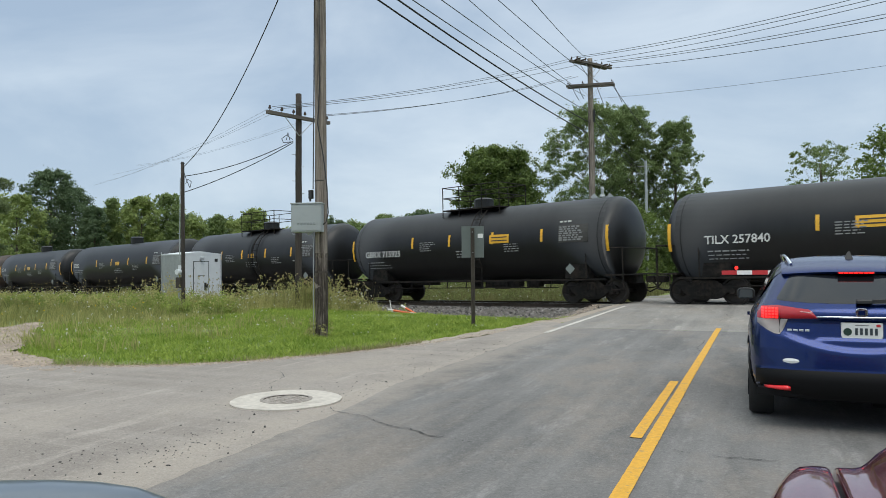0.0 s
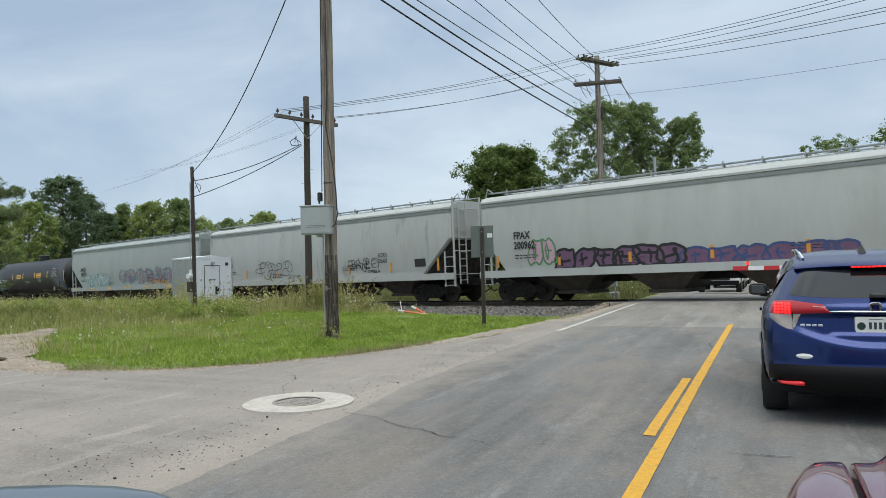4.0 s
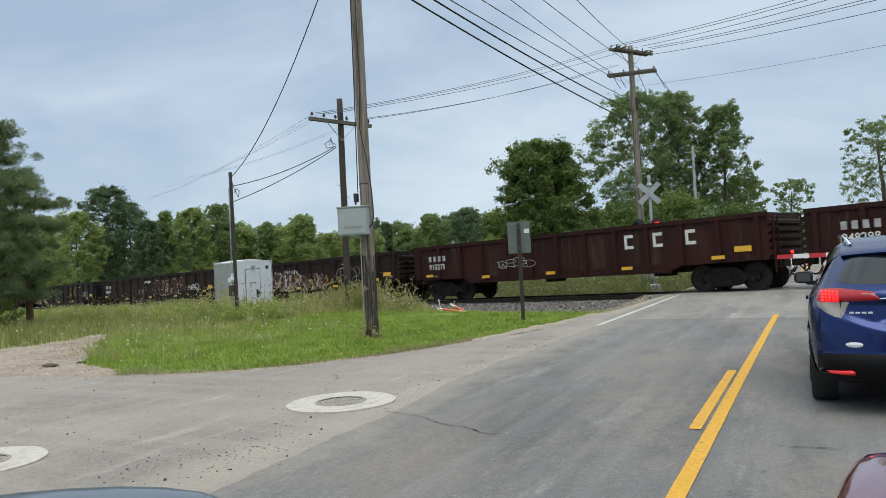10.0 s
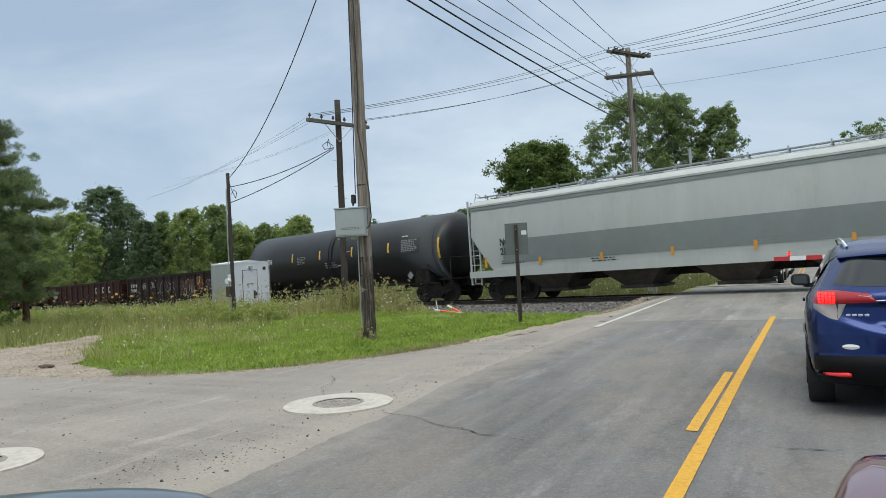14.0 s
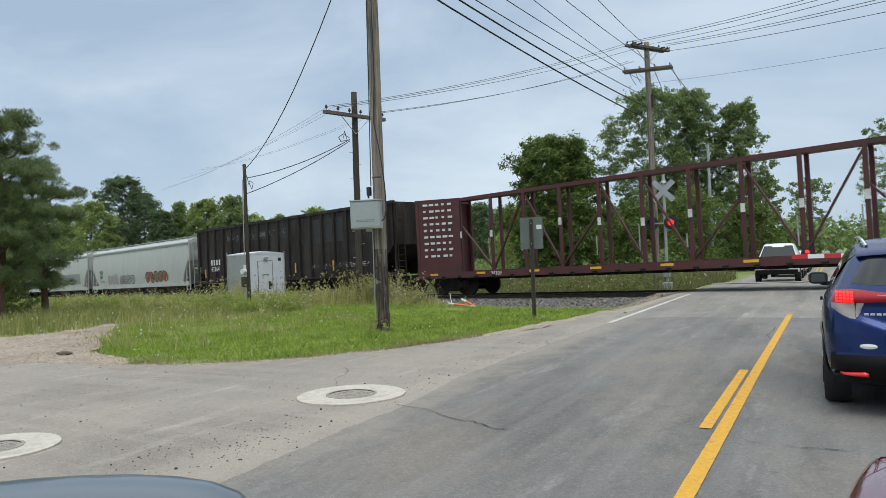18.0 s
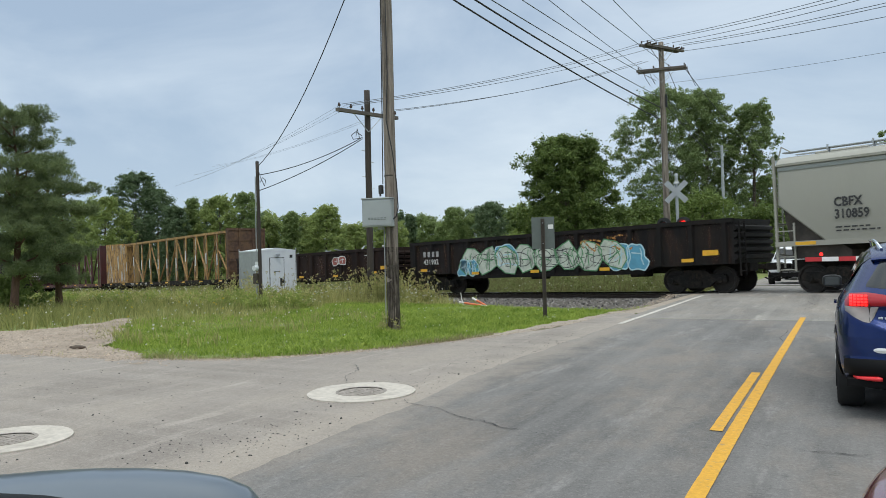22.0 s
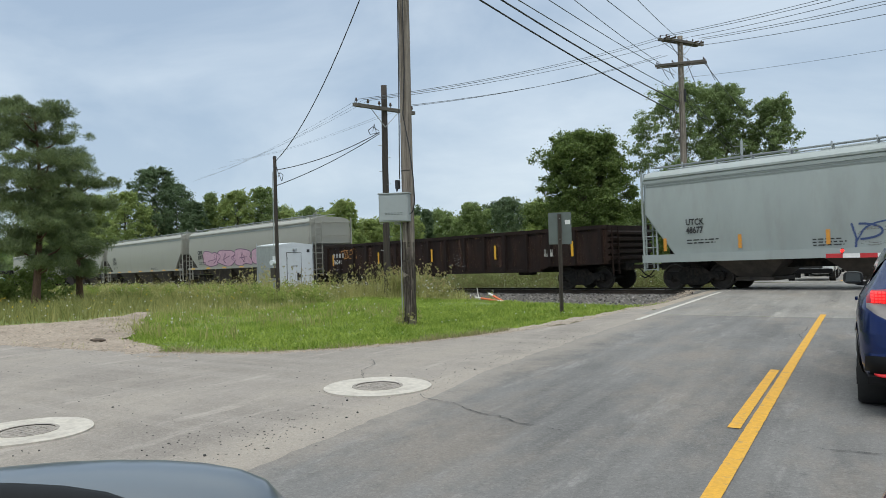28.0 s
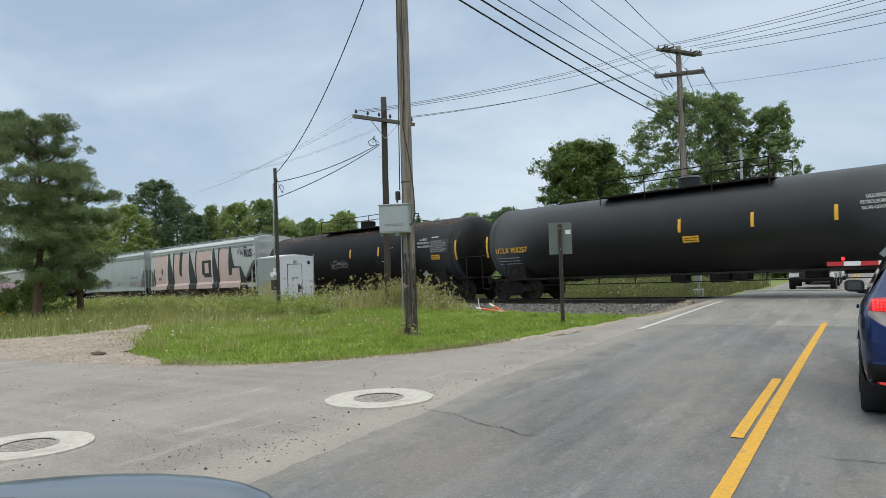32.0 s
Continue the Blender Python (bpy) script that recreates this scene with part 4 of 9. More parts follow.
def face_text(x, y, z):
    """The pose of lettering on the +y side, which reads towards -x."""
    return Matrix.Translation((x, y, z)) @ Matrix(((-1, 0, 0, 0), (0, 0, 1, 0), (0, 1, 0, 0), (0, 0, 0, 1)))


def plate_at(g, x0, x1, y, z0, z1):
    return g.add([(x0, y, z0), (x1, y, z0), (x1, y, z1), (x0, y, z1)], [(0, 3, 2, 1)])


def bars(car, x, y, z, w, rows, mat, h=0.05, pitch=0.1, seed=1, fy=None):
    """Small print that cannot be read: rows of plain bars."""
    r = random.Random(seed)
    g = Geo()
    for i in range(rows):
        xx, zz = x, z - i * pitch
        end = x - w * r.uniform(.65, 1)
        while xx > end:
            k = r.uniform(.08, .22)
            plate_at(g, max(xx - k, end), xx, (fy(zz) if fy else y), zz, zz + h)
            xx -= k + .05
    return tagged(part("stencil", g, mat, car), kind="stuff")


def cyl_patch(g, x0, x1, z0, z1, R, zc, skew=0.0):
    """A painted patch on the seen side of a lying cylinder."""
    a0, a1 = math.asin(max(-1, min(1, (z0 - zc) / R))), math.asin(max(-1, min(1, (z1 - zc) / R)))
    n = 4
    verts = []
    for i in range(n + 1):
        a = a0 + (a1 - a0) * i / n
        for x in (x0 + skew * i / n, x1 + skew * i / n):
            verts.append((x, (R + .008) * math.cos(a), zc + (R + .008) * math.sin(a)))
    return g.add(verts, [(2 * i, 2 * i + 2, 2 * i + 3, 2 * i + 1) for i in range(n)])


def ladder(x, y, z0, z1, w=.42, axis="x", r=.018, step=.3):
    g = Geo()
    for k in (-w / 2, w / 2):
        a = (x + k, y, z0) if axis == "x" else (x, y + k, z0)
        b = (x + k, y, z1) if axis == "x" else (x, y + k, z1)
        g.bar(a, b, .05, .03)
    z = z0 + .15
    while z < z1:
        a = (x - w / 2, y, z) if axis == "x" else (x, y - w / 2, z)
        b = (x + w / 2, y, z) if axis == "x" else (x, y + w / 2, z)
        g.tube(a, b, r, n=6)
        z += step
    return g


def ribbon(g, pts, width, yf, closed=False):
    """A painted stroke of even width along points in x, z."""
    n = len(pts)
    verts = []
    for k, (px, pz) in enumerate(pts):
        a, b = (pts[k - 1], pts[(k + 1) % n]) if closed else (pts[max(0, k - 1)], pts[min(n - 1, k + 1)])
        d = Vector((b[0] - a[0], b[1] - a[1]))
        d = d.normalized() if d.length > 1e-6 else Vector((1, 0))
        for q in (width / 2, -width / 2):
            zz = pz + d.x * q
            verts.append((px - d.y * q, yf(zz), zz))
    m = n if closed else n - 1
    return g.add(verts, [(2 * k, 2 * k + 1, 2 * ((k + 1) % n) + 1, 2 * ((k + 1) % n)) for k in range(m)])


def spline(ctrl, steps=5):
    pts = []
    for k in range(len(ctrl) - 1):
        p0, p1, p2, p3 = ctrl[max(0, k - 1)], ctrl[k], ctrl[k + 1], ctrl[min(len(ctrl) - 1, k + 2)]
        for j in range(steps):
            t = j / steps
            pts.append(tuple(.5 * (2 * p1[d] + (p2[d] - p0[d]) * t + (2 * p0[d] - 5 * p1[d] + 4 * p2[d] - p3[d]) * t * t + (3 * p1[d] - p0[d] - 3 * p2[d] + p3[d]) * t ** 3) for d in (0, 1)))
    return pts + [ctrl[-1]]


def strokes(r, kind, cx, cz, w, hz):
    """One unreadable sprayed sign as smooth strokes: rings, arches, bowls, hooks and flourishes."""
    arc = lambda x, z, rx, rz, a0, a1, n=14: [(x + rx * math.cos(a0 + (a1 - a0) * k / n), z + rz * math.sin(a0 + (a1 - a0) * k / n)) for k in range(n + 1)]
    u, v = w * r.uniform(.36, .48), hz * r.uniform(.8, 1.0)
    t = r.uniform(-.15, .15) * w
    if kind == 0:
        out = [arc(cx, cz, u, v, .6, .6 + r.uniform(5.0, 6.6))]
    elif kind == 1:
        out = [arc(cx, cz + v * .48, u * .85, v * .5, .3, 4.6, 10) + arc(cx, cz - v * .46, u, v * .5, 1.4, -2.7, 10)]
    elif kind == 2:
        out = [[(cx + u, cz + v), (cx + u * .8 + t * .2, cz), (cx + u, cz - v)], arc(cx + u * .6, cz + v * .45, u * 1.3, v * .5, 1.57, 4.71, 10)]
    elif kind == 3:
        out = [[(cx + u, cz - v), (cx + u, cz)] + arc(cx, cz + v * .2, u, v * .75, 0, 3.1, 10) + [(cx - u, cz - v)]]
    elif kind == 4:
        out = [spline([(cx + u, cz + v), (cx + u * .4, cz - v), (cx, cz + v * .3), (cx - u * .5, cz - v), (cx - u, cz + v)], 4)]
    else:
        out = [arc(cx, cz, u, v * .8, 1.2, 5.2, 12), [(cx - u * .2, cz), (cx + u * .9, cz + v * .1)], arc(cx + u * .3, cz - v * .2, u * .5, v * .5, 0, 4.0, 10)]
    return [[(x + t * (z - cz) / max(.1, hz), z) for x, z in p] for p in out]


def scrawl(car, x0, x1, z0, z1, y, mat, seed, width=.06, letters=5, fy=None, fill=None, sharp=False):
    """Spray-painted lettering that cannot be read: overlapping filled letter shapes with outlines, or thin looping tags."""
    r = random.Random(seed)
    w = (x0 - x1) / letters
    yf = (lambda z: fy(max(z0 - .1, min(z1 + .1, z)))) if fy else (lambda z: y)
    cz, hz = (z0 + z1) / 2, (z1 - z0) / 2
    for i in range(letters):
        cx = x0 - w * (i + .5)
        if fill:
            lift = .0015 * (i % 3)
            n = 8 if sharp else 14
            lean = r.uniform(-.3, .3)
            pts = []
            for k in range(n):
                a = 2 * math.pi * (k + (.5 if sharp else 0)) / n
                ca, sa = math.cos(a), math.sin(a)
                sq = 1 / max(abs(ca), abs(sa)) ** .7            # squarish
                bx, bz = .6 * w * ca * sq * r.uniform(.7, 1.12), hz * .95 * sa * sq * r.uniform(.72, 1.05)
                pts.append((cx + bx + lean * bz, max(z0, min(z1, cz + bz))))
            if not sharp:
                pts = spline(pts + pts[:1], 3)[:-1]
            g = Geo()
            m = len(pts)
            g.add([(cx, yf(cz) - .004 + lift, cz)] + [(px, yf(pz) - .004 + lift, pz) for px, pz in pts], [(0, 1 + k, 1 + (k + 1) % m) for k in range(m)])
            part("graffiti_fill", g, fill, car, "faded spray-paint fill")
            g = ribbon(Geo(), pts, width, lambda z: yf(z) + lift, True)
            for q in range(r.choice((1, 1, 2))):
                xa = cx + r.uniform(-.3, .3) * w
                ribbon(g, spline([(xa + r.uniform(-.1, .1) * w, cz + hz * f) for f in (-.6, -.15, .2, .55)], 4), width * .9, lambda z: yf(z) + lift)
            ribbon(g, [(cx - r.uniform(.1, .35) * w, cz + r.uniform(-.3, .3) * hz), (cx + r.uniform(.1, .35) * w, cz + r.uniform(-.3, .3) * hz)], width * .9, lambda z: yf(z) + lift)
            part("graffiti", g, mat, car, "spray-painted letter outline")
        else:
            g = Geo()
            for q in range(2):                              # crossing strokes, a scribble rather than letters
                for p in strokes(r, r.randrange(6), cx + r.uniform(-.4, .4) * w, cz + r.uniform(-.2, .2) * hz, w * r.uniform(.9, 1.7), hz * r.uniform(.55, 1.0)):
                    ribbon(g, p, width * r.uniform(.5, .85), yf)
            part("graffiti", g, mat, car, "spray-painted tag stroke")


TRAIN = []          # (thing, where its middle stands along the track at the start)


def enter(car, front, length):
    TRAIN.append((car, front - length / 2))


# ---- tank cars
def tank_car(front, length, R, mat, number, label, top=3.95, num_mat=None, style=0, seed=1, platform=True, warn=(.02,), shift=(.85, -.12), num_size=.38):
    car = thing("tank_car", label, "tank car", group="freight cars of the passing train")
    body_l = length - 1.0
    h = body_l / 2
    zc = top - R
    seg = 40
    g = Geo()
    rings = []
    hl = h - .14
    for k in (0.0, .25, .5, .75, .92, 1.0):
        rings.append((-hl + .62 * (1 - math.sqrt(max(0, 1 - (k) ** 2))), R * max(k, .02)))
    rings += [(-hl + .62, R)]
    for k in range(1, 6):
        rings.append((-hl + .62 + (2 * hl - 1.24) * k / 6, R))
    rings += [(-x, r) for x, r in reversed(rings[:7])]
    g.loft([[(x, r * math.cos(2 * math.pi * i / seg), zc + r * math.sin(2 * math.pi * i / seg)) for i in range(seg)] for x, r in rings])
    part("tank", g, mat, car, smooth=True)
    for x in ([-hl + .8, -hl * .5, hl * .5, hl - .8] + ([-.12, .12] if style == 1 else [0.0])):
        w = .16 if (style == 1 and abs(x) < 1) else .02
        d = .045 if (style == 1 and abs(x) < 1) else .008
        g = Geo().loft([[(x + a, (R + d) * math.cos(2 * math.pi * i / seg), zc + (R + d) * math.sin(2 * math.pi * i / seg)) for i in range(seg)] for a in (-w / 2, w / 2)], caps=False)
        part("seam_band", g, mat, car, smooth=True)
    for sx in (-1, 1):                               # sill stubs and saddles
        g = Geo()
        g.box(sx * (h - .1) if sx < 0 else hl - 4.2, (-hl + 4.2) if sx < 0 else h - .1, -.3, .3, .72, 1.02, .02)
        x = sx * (h - 2.0)
        g.prism([(x - .5, .95), (x + .5, .95), (x + .42, zc - R * .55), (x - .42, zc - R * .55)], -R * .8, R * .8)
        part("sill", g, M_under, car)
    g = Geo()
    g.box(-hl + .6, hl - .6, R * .84, R * .84 + .06, .86, .93)
    g.pipe([(-hl + 2.6, R * .84, .62), (hl - 2.6, R * .84, .62)], .02)
    rs_ = random.Random(seed)
    for k in range(9):
        x = -hl + 2.9 + (2 * hl - 5.8) * k / 8
        g.bar((x, R * .84, .9), (x + .05, R * .84, .6), .04, .03)
    part("running_rail", g, M_under, car)
    for k in range(3):
        x = rs_.uniform(-hl * .5, hl * .5)
        part("brake_box", Geo().box(x - .3, x + .3, .2, .6, .62, .86, .04), M_under, car)
    part("outlet_valve", Geo().tube((.4, 0, .55), (.4, 0, 1.0), .22, n=12), M_under, car)
    part("brake_cylinder", Geo().tube((-1.6, .5, .72), (-.9, .5, .72), .17, n=12), M_under, car)
    for sx in (-1, 1):                               # end platform and rails
        part("end_platform", Geo().box(min(sx * (h - .75), sx * h), max(sx * (h - .75), sx * h), -1.45, 1.45, 1.02, 1.07), M_under, car)
        for y in (-1.42, 1.42):
            part("handrail", Geo().pipe([(sx * (h - 1.5), y, .95), (sx * (h - 1.5), y, 2.0), (sx * (h - .05), y, 2.0), (sx * (h - .05), y, .55), (sx * (h - .5), y, .5)], .025), M_under, car)
            part("step_iron", Geo().bar((sx * (h - .5), y, .5), (sx * (h - .5), y, 1.02), .03, .03), M_under, car)
        part("end_rail", Geo().pipe([(sx * (h - .05), -1.42, 2.0), (sx * (h - .05), 1.42, 2.0)], .025), M_under, car)
    # manway housing, platform and railings, side ladder
    g = Geo()
    g.tube((0, 0, top - .1), (0, 0, top + .38), .42, n=20)
    g.tube((0, 0, top + .38), (0, 0, top + .46), .46, .3, n=20)
    part("manway", g, mat, car)
    if platform:
        pl = 1.5 if style != 2 else 3.3
        for x in (-pl, -pl * .4, pl * .4, pl):
            for y in (-.95, .95):
                part("railing_post", Geo().tube((x, y, top - .45), (x, y, top + .95 if style != 2 else top + .62), .022, n=6), M_under, car)
        for zz in ((.5, .95) if style != 2 else (.62,)):
            for y in (-.95, .95):
                part("railing", Geo().tube((-pl, y, top + zz), (pl, y, top + zz), .02, n=6), M_under, car, "railing round the top platform")
            for x in (-pl, pl):
                part("railing", Geo().tube((x, -.95, top + zz), (x, .95, top + zz), .02, n=6), M_under, car)
        part("top_platform", Geo().box(-pl, pl, -.95, .95, top - .06, top - .01), M_under, car, "grated top platform")
    if platform and style != 2:
        g = Geo()
        pts = [(math.cos(a) * (R + .1), zc + math.sin(a) * (R + .1)) for a in [radians(k) for k in range(-35, 75, 12)]]
        for x in (-.85, -.45):
            g.pipe([(x, y, z) for y, z in pts], .022)
        for y, z in pts:
            g.tube((-.85, y, z), (-.45, y, z), .016, n=6)
        g.pipe([(-.85, pts[0][0], pts[0][1]), (-.85, R * .9, .6)], .022)
        g.pipe([(-.45, pts[0][0], pts[0][1]), (-.45, R * .9, .6)], .022)
        part("ladder", g, M_under, car)
    if mat is M_black_rust:
        g = Geo().loft([[(x, (R + .004) * math.cos(radians(a)), zc + (R + .004) * math.sin(radians(a))) for a in range(48, 133, 5)] for x in (-hl + .8, -hl * .4, 0, hl * .4, hl - .8)], close=False)
        part("rusted_top", g, M_rust_top, car, "rust-washed top of the barrel", smooth=True)
    # reflective tape, print, placards
    mids = (.40, .1, -.22, -.55) if style != 2 else (.49, -.04, -.315, -.585)
    for k, fx in enumerate((hl - .42, *(hl * q for q in mids), -hl + .42)):
        e = k in (0, 5)
        g = cyl_patch(Geo(), fx - .055, fx + .055, zc - (.5 if e else .05), zc + (.42 if e else .42), R, zc)
        part("reflective_stripe", g, M_reflector, car, "yellow reflective stripe")
    fy = lambda z: math.sqrt(max(.01, (R + .012) ** 2 - (z - zc) ** 2))
    num_mat = num_mat or M_stencil
    lettering("car_number", number, num_size, num_mat, car, face_text(hl - shift[0], R + .014, zc + shift[1]))
    bars(car, hl - shift[0] - .05, 0, zc + shift[1] - .18, 1.5, 3, M_stencil_faint, .045, .12, seed, fy)
    if style != 2:
        bars(car, hl * .38 - .3, 0, zc + .15, .9, 5, M_stencil_faint, .035, .085, seed + 1, fy)
        bars(car, hl * .05, 0, zc - .3, 1.2, 3, M_stencil_faint, .045, .11, seed + 2, fy)
        bars(car, -hl * .3, 0, zc - .1, .9, 4, M_stencil_faint, .035, .09, seed + 4, fy)
    else:
        for q, (word, dx) in enumerate((("LIQUEFIED", .15), ("PETROLEUM GAS", 0), ("NON-ODORIZED", .05))):
            zz = zc + .5 - q * .17
            lettering("commodity_name", word, .15, M_stencil, car, face_text(-hl * .655 - dx, fy(zz + .05) + .006, zz), .8)
    # printed data panel: close rows of small print
    px = -hl * (.66 if style != 2 else .765)
    g = cyl_patch(Geo(), px - 1.2, px + .04, zc - .13, zc + .52, R - .004, zc)
    part("data_panel", g, M_data_panel, car, "dull printed data panel")
    bars(car, px, 0, zc + .42, 1.15, 7, M_stencil_faint, .055, .08, seed + 3, fy)
    bars(car, px, 0, zc + .62, .6, 1, M_stencil, .06, .08, seed + 5, fy)
    for wx in warn:
        ww, wh = (.95, .34) if seed > 3 and seed < 20 else (.6, .22)
        zw = zc - .02 if style != 2 else zc - .42
        g = cyl_patch(Geo(), hl * wx - ww, hl * wx, zw, zw + wh, R, zc)
        wl1 = part("warning_label", g, M_reflector, car, "yellow warning label with dark print")
        g = Geo()
        for q in range(2):
            cyl_patch(g, hl * wx - ww * .9, hl * wx - ww * .1, zw + wh * (.24 + q * .38), zw + wh * (.36 + q * .38), R + .004, zc)
        part("label_print", g, M_stencil_dark, wl1)
    g = Geo()
    x = -hl * .72
    d = R * .97 + .02
    g.add([(x, d, 1.1), (x - .2, d, 1.3), (x, d, 1.5), (x + .2, d, 1.3)], [(0, 1, 2, 3)])
    part("placard", g, M_hop_panel, car)
    bogies(car, length / 2 - .3, 1.75)
    enter(car, front, length)
    return car, fy, zc, hl


# ---- covered hoppers
def covered_hopper(front, length, mat, number, label, bays=4, num_mat=None, seed=1, tape=None, eave=3.98, sill=1.12, roof_top=4.36, dark_ends=False, line=None, grimy=False, open_end=False, num_size=.4, num_z=2.4, slope=None):
    car = thing("covered_hopper", label, "hopper car", group="freight cars of the passing train")
    h = (length - 1.0) / 2
    run = .72 if open_end else 1.12
    xe = lambda z: h - .12 - max(0.0, (2.75 - z)) * run
    half_w = lambda z: 1.42 + .12 * math.sin(math.pi * min(1, max(0, (z - sill) / (eave - sill))) * .9 + .1)
    g = Geo()
    rings = []
    for z in (sill + .12, 1.66, 2.0, 2.4, 2.75, 3.1, 3.4, 3.7, eave):
        x, w = xe(z), half_w(z)
        c = .07
        rings.append([(-x, -w + c, z), (-x + c, -w, z), (x - c, -w, z), (x, -w + c, z), (x, w - c, z), (x - c, w, z), (-x + c, w, z), (-x, w - c, z)])
    x = h - .12
    for z, w in ((eave + .02, half_w(eave) + .05), (eave + .09, half_w(eave) + .05)):
        rings.append([(-x, -w, z), (-x + .05, -w, z), (x - .05, -w, z), (x, -w, z), (x, w, z), (x - .05, w, z), (-x + .05, w, z), (-x, w, z)])
    for k in range(1, 7):
        a = k / 6 * math.pi / 2
        w = (half_w(eave) + .0) * math.cos(a * .86)
        z = eave + .09 + (roof_top - eave - .09) * math.sin(a)
        rings.append([(-x, -w, z), (-x + .05, -w, z), (x - .05, -w, z), (x, -w, z), (x, w, z), (x - .05, w, z), (-x + .05, w, z), (-x, w, z)])
    g.loft(rings)
    ob = part("body", g, mat, car)
    smooth_angle(ob, 25)
    yside = half_w(2.5) + .012
    fy = lambda z: half_w(max(sill, min(eave, z))) + .012
    g = Geo()
    for sy in (-1, 1):
        g.box(-h, h, sy * 1.4 if sy < 0 else 1.4, sy * 1.4 + .16 if sy > 0 else -1.24, sill - (.12 if not dark_ends else .03), sill + (.16 if not dark_ends else .13))
    part("side_sill", g, mat, car)
    g = Geo()                                        # strip under the roof's edge, darker grey on cars without side lines
    for sy in (-1, 1):
        y0, y1 = sorted((sy * 1.3, sy * (half_w(eave) + .04)))
        g.box(-h + .14, h - .14, y0, y1, eave - .13, eave - .03)
    part("eave_flange", g, M_hop_panel if line is None else mat, car, "grey strip under the roof's edge")
    g = Geo()                                        # centre sill and slope-sheet shadows
    g.box(-h, h, -.3, .3, .72, 1.05)
    part("centre_sill", g, M_under, car)
    inset = 1.95 if bays == 4 else 2.7
    bay_l = (2 * h - 2 * inset) / bays
    for k in range(bays):
        xc = -h + inset + bay_l * (k + .5)
        g = Geo()
        t, b = (bay_l * .37, bay_l * .15) if bays == 4 else (bay_l * .5, bay_l * .2)
        g.loft([[(xc - b, -.75, .42), (xc + b, -.75, .42), (xc + b, .75, .42), (xc - b, .75, .42)], [(xc - t, -1.34, sill), (xc + t, -1.34, sill), (xc + t, 1.34, sill), (xc - t, 1.34, sill)]])
        g.box(xc - b - .12, xc + b + .12, -.8, .8, .3, .42)
        part("hopper_bay", g, M_hop_under, car, "dark brown outlet hopper")
    # running board with supports, hatches
    g = Geo()
    g.box(-h + .1, h - .1, -.36, -.2, roof_top + .14, roof_top + .17)
    g.box(-h + .1, h - .1, .62, .92, roof_top + .1, roof_top + .13)
    k = -h + .5
    while k < h - .3:
        g.bar((k, .77, roof_top - .15), (k, .77, roof_top + .1), .06, .04)
        g.bar((k, .9, roof_top + .02), (k, .9, roof_top + .2), .04, .06)
        k += 1.25
    part("running_board", g, M_galv, car, "galvanised roof walkway")
    for k in range(7):
        xc = -h + 1.6 + (2 * h - 3.2) * k / 6
        part("roof_hatch", Geo().box(xc - .75, xc + .75, -.3, .3, roof_top - .02, roof_top + .1, .04), mat, car)
    for sx in (-1, 1):
        g = Geo()                                    # end frame, ladders, braces
        for y in (-1.45, 1.45):
            g.bar((sx * (h - .02), y, .7), (sx * (h - .02), y, roof_top - .05), .07, .06)
            g.bar((sx * (h - .55), y, .7), (sx * (h - .55), y, 2.2), .05, .05)
            for zz in (.75, 1.15, 1.55, 1.95, 2.35, 2.75, 3.15, 3.55, 3.95):
                if zz < 2.3:
                    g.tube((sx * (h - .55), y, zz), (sx * (h - .02), y, zz), .018, n=6)
        for zz in (1.2, 2.2, 3.2, 4.0):
            g.tube((sx * (h + .02), -1.45, zz), (sx * (h + .02), 1.45, zz), .022, n=6)
        g.pipe([(sx * (h - .4), .95, roof_top + .1), (sx * (h - .1), .95, roof_top + .3), (sx * (h + .05), .95, roof_top - .2)], .02)
        part("end_frame", g, mat, car)
        part("end_ladder", ladder(sx * (h + .05), .95, .8, roof_top - .1, .45, "y"), mat, car)
        g = Geo()
        if open_end:
            g.prism([(sx * (h - .2), 2.72), (sx * (h - .26), 2.72), (sx * (h - 1.42), 1.1), (sx * (h - 1.36), 1.1)], -1.3, 1.3)
            part("brake_gear", Geo().box(*sorted((sx * (h - .75), sx * (h - .35))), -.5, .3, 1.1, 1.75, .04), M_under, car)
        else:
            g.prism([(sx * (h - .45), 1.1), (sx * (h - 2.1), 1.1), (sx * (h - 2.1), 1.3), (sx * (h - .2), 2.72)], -1.32, 1.32)
        # dark sheets: shade under the body's end is put into their colour
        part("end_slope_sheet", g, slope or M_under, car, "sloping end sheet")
    if grimy:
        zz = [sill + .17 + (eave - .22 - sill) * q / 7 for q in range(8)]
        g = Geo()
        g.add([(sx * (xe(z) - .1), fy(z) - .0095, z) for z in zz for sx in (-1, 1)], [(2 * q, 2 * q + 1, 2 * q + 3, 2 * q + 2) for q in range(7)])
        part("rust_stain", g, M_rust_faint, car, "fine rust streaks")
    num_mat = num_mat or M_stencil_dark
    mark, _, digits = number.rpartition(" ")
    if mark:
        lettering("owner_mark", mark, num_size, num_mat, car, face_text(h - 1.75, fy(num_z + .05) + .02, num_z), .82, .03)
    lettering("car_number", digits, num_size, num_mat, car, face_text(h - 1.75, fy(num_z - .2) + .02, num_z + .02 - num_size), .82, .03)
    bars(car, h - 1.75, 0, num_z - num_size - .18, 1.3, 2, M_stencil_dark, .04, .1, seed, fy)
    bars(car, h * .35, 0, 1.55, 1.2, 3, M_stencil_dark, .035, .09, seed + 1, fy)
    bars(car, -h * .25, 0, 1.75, 1.6, 3, M_stencil_dark, .035, .09, seed + 2, fy)
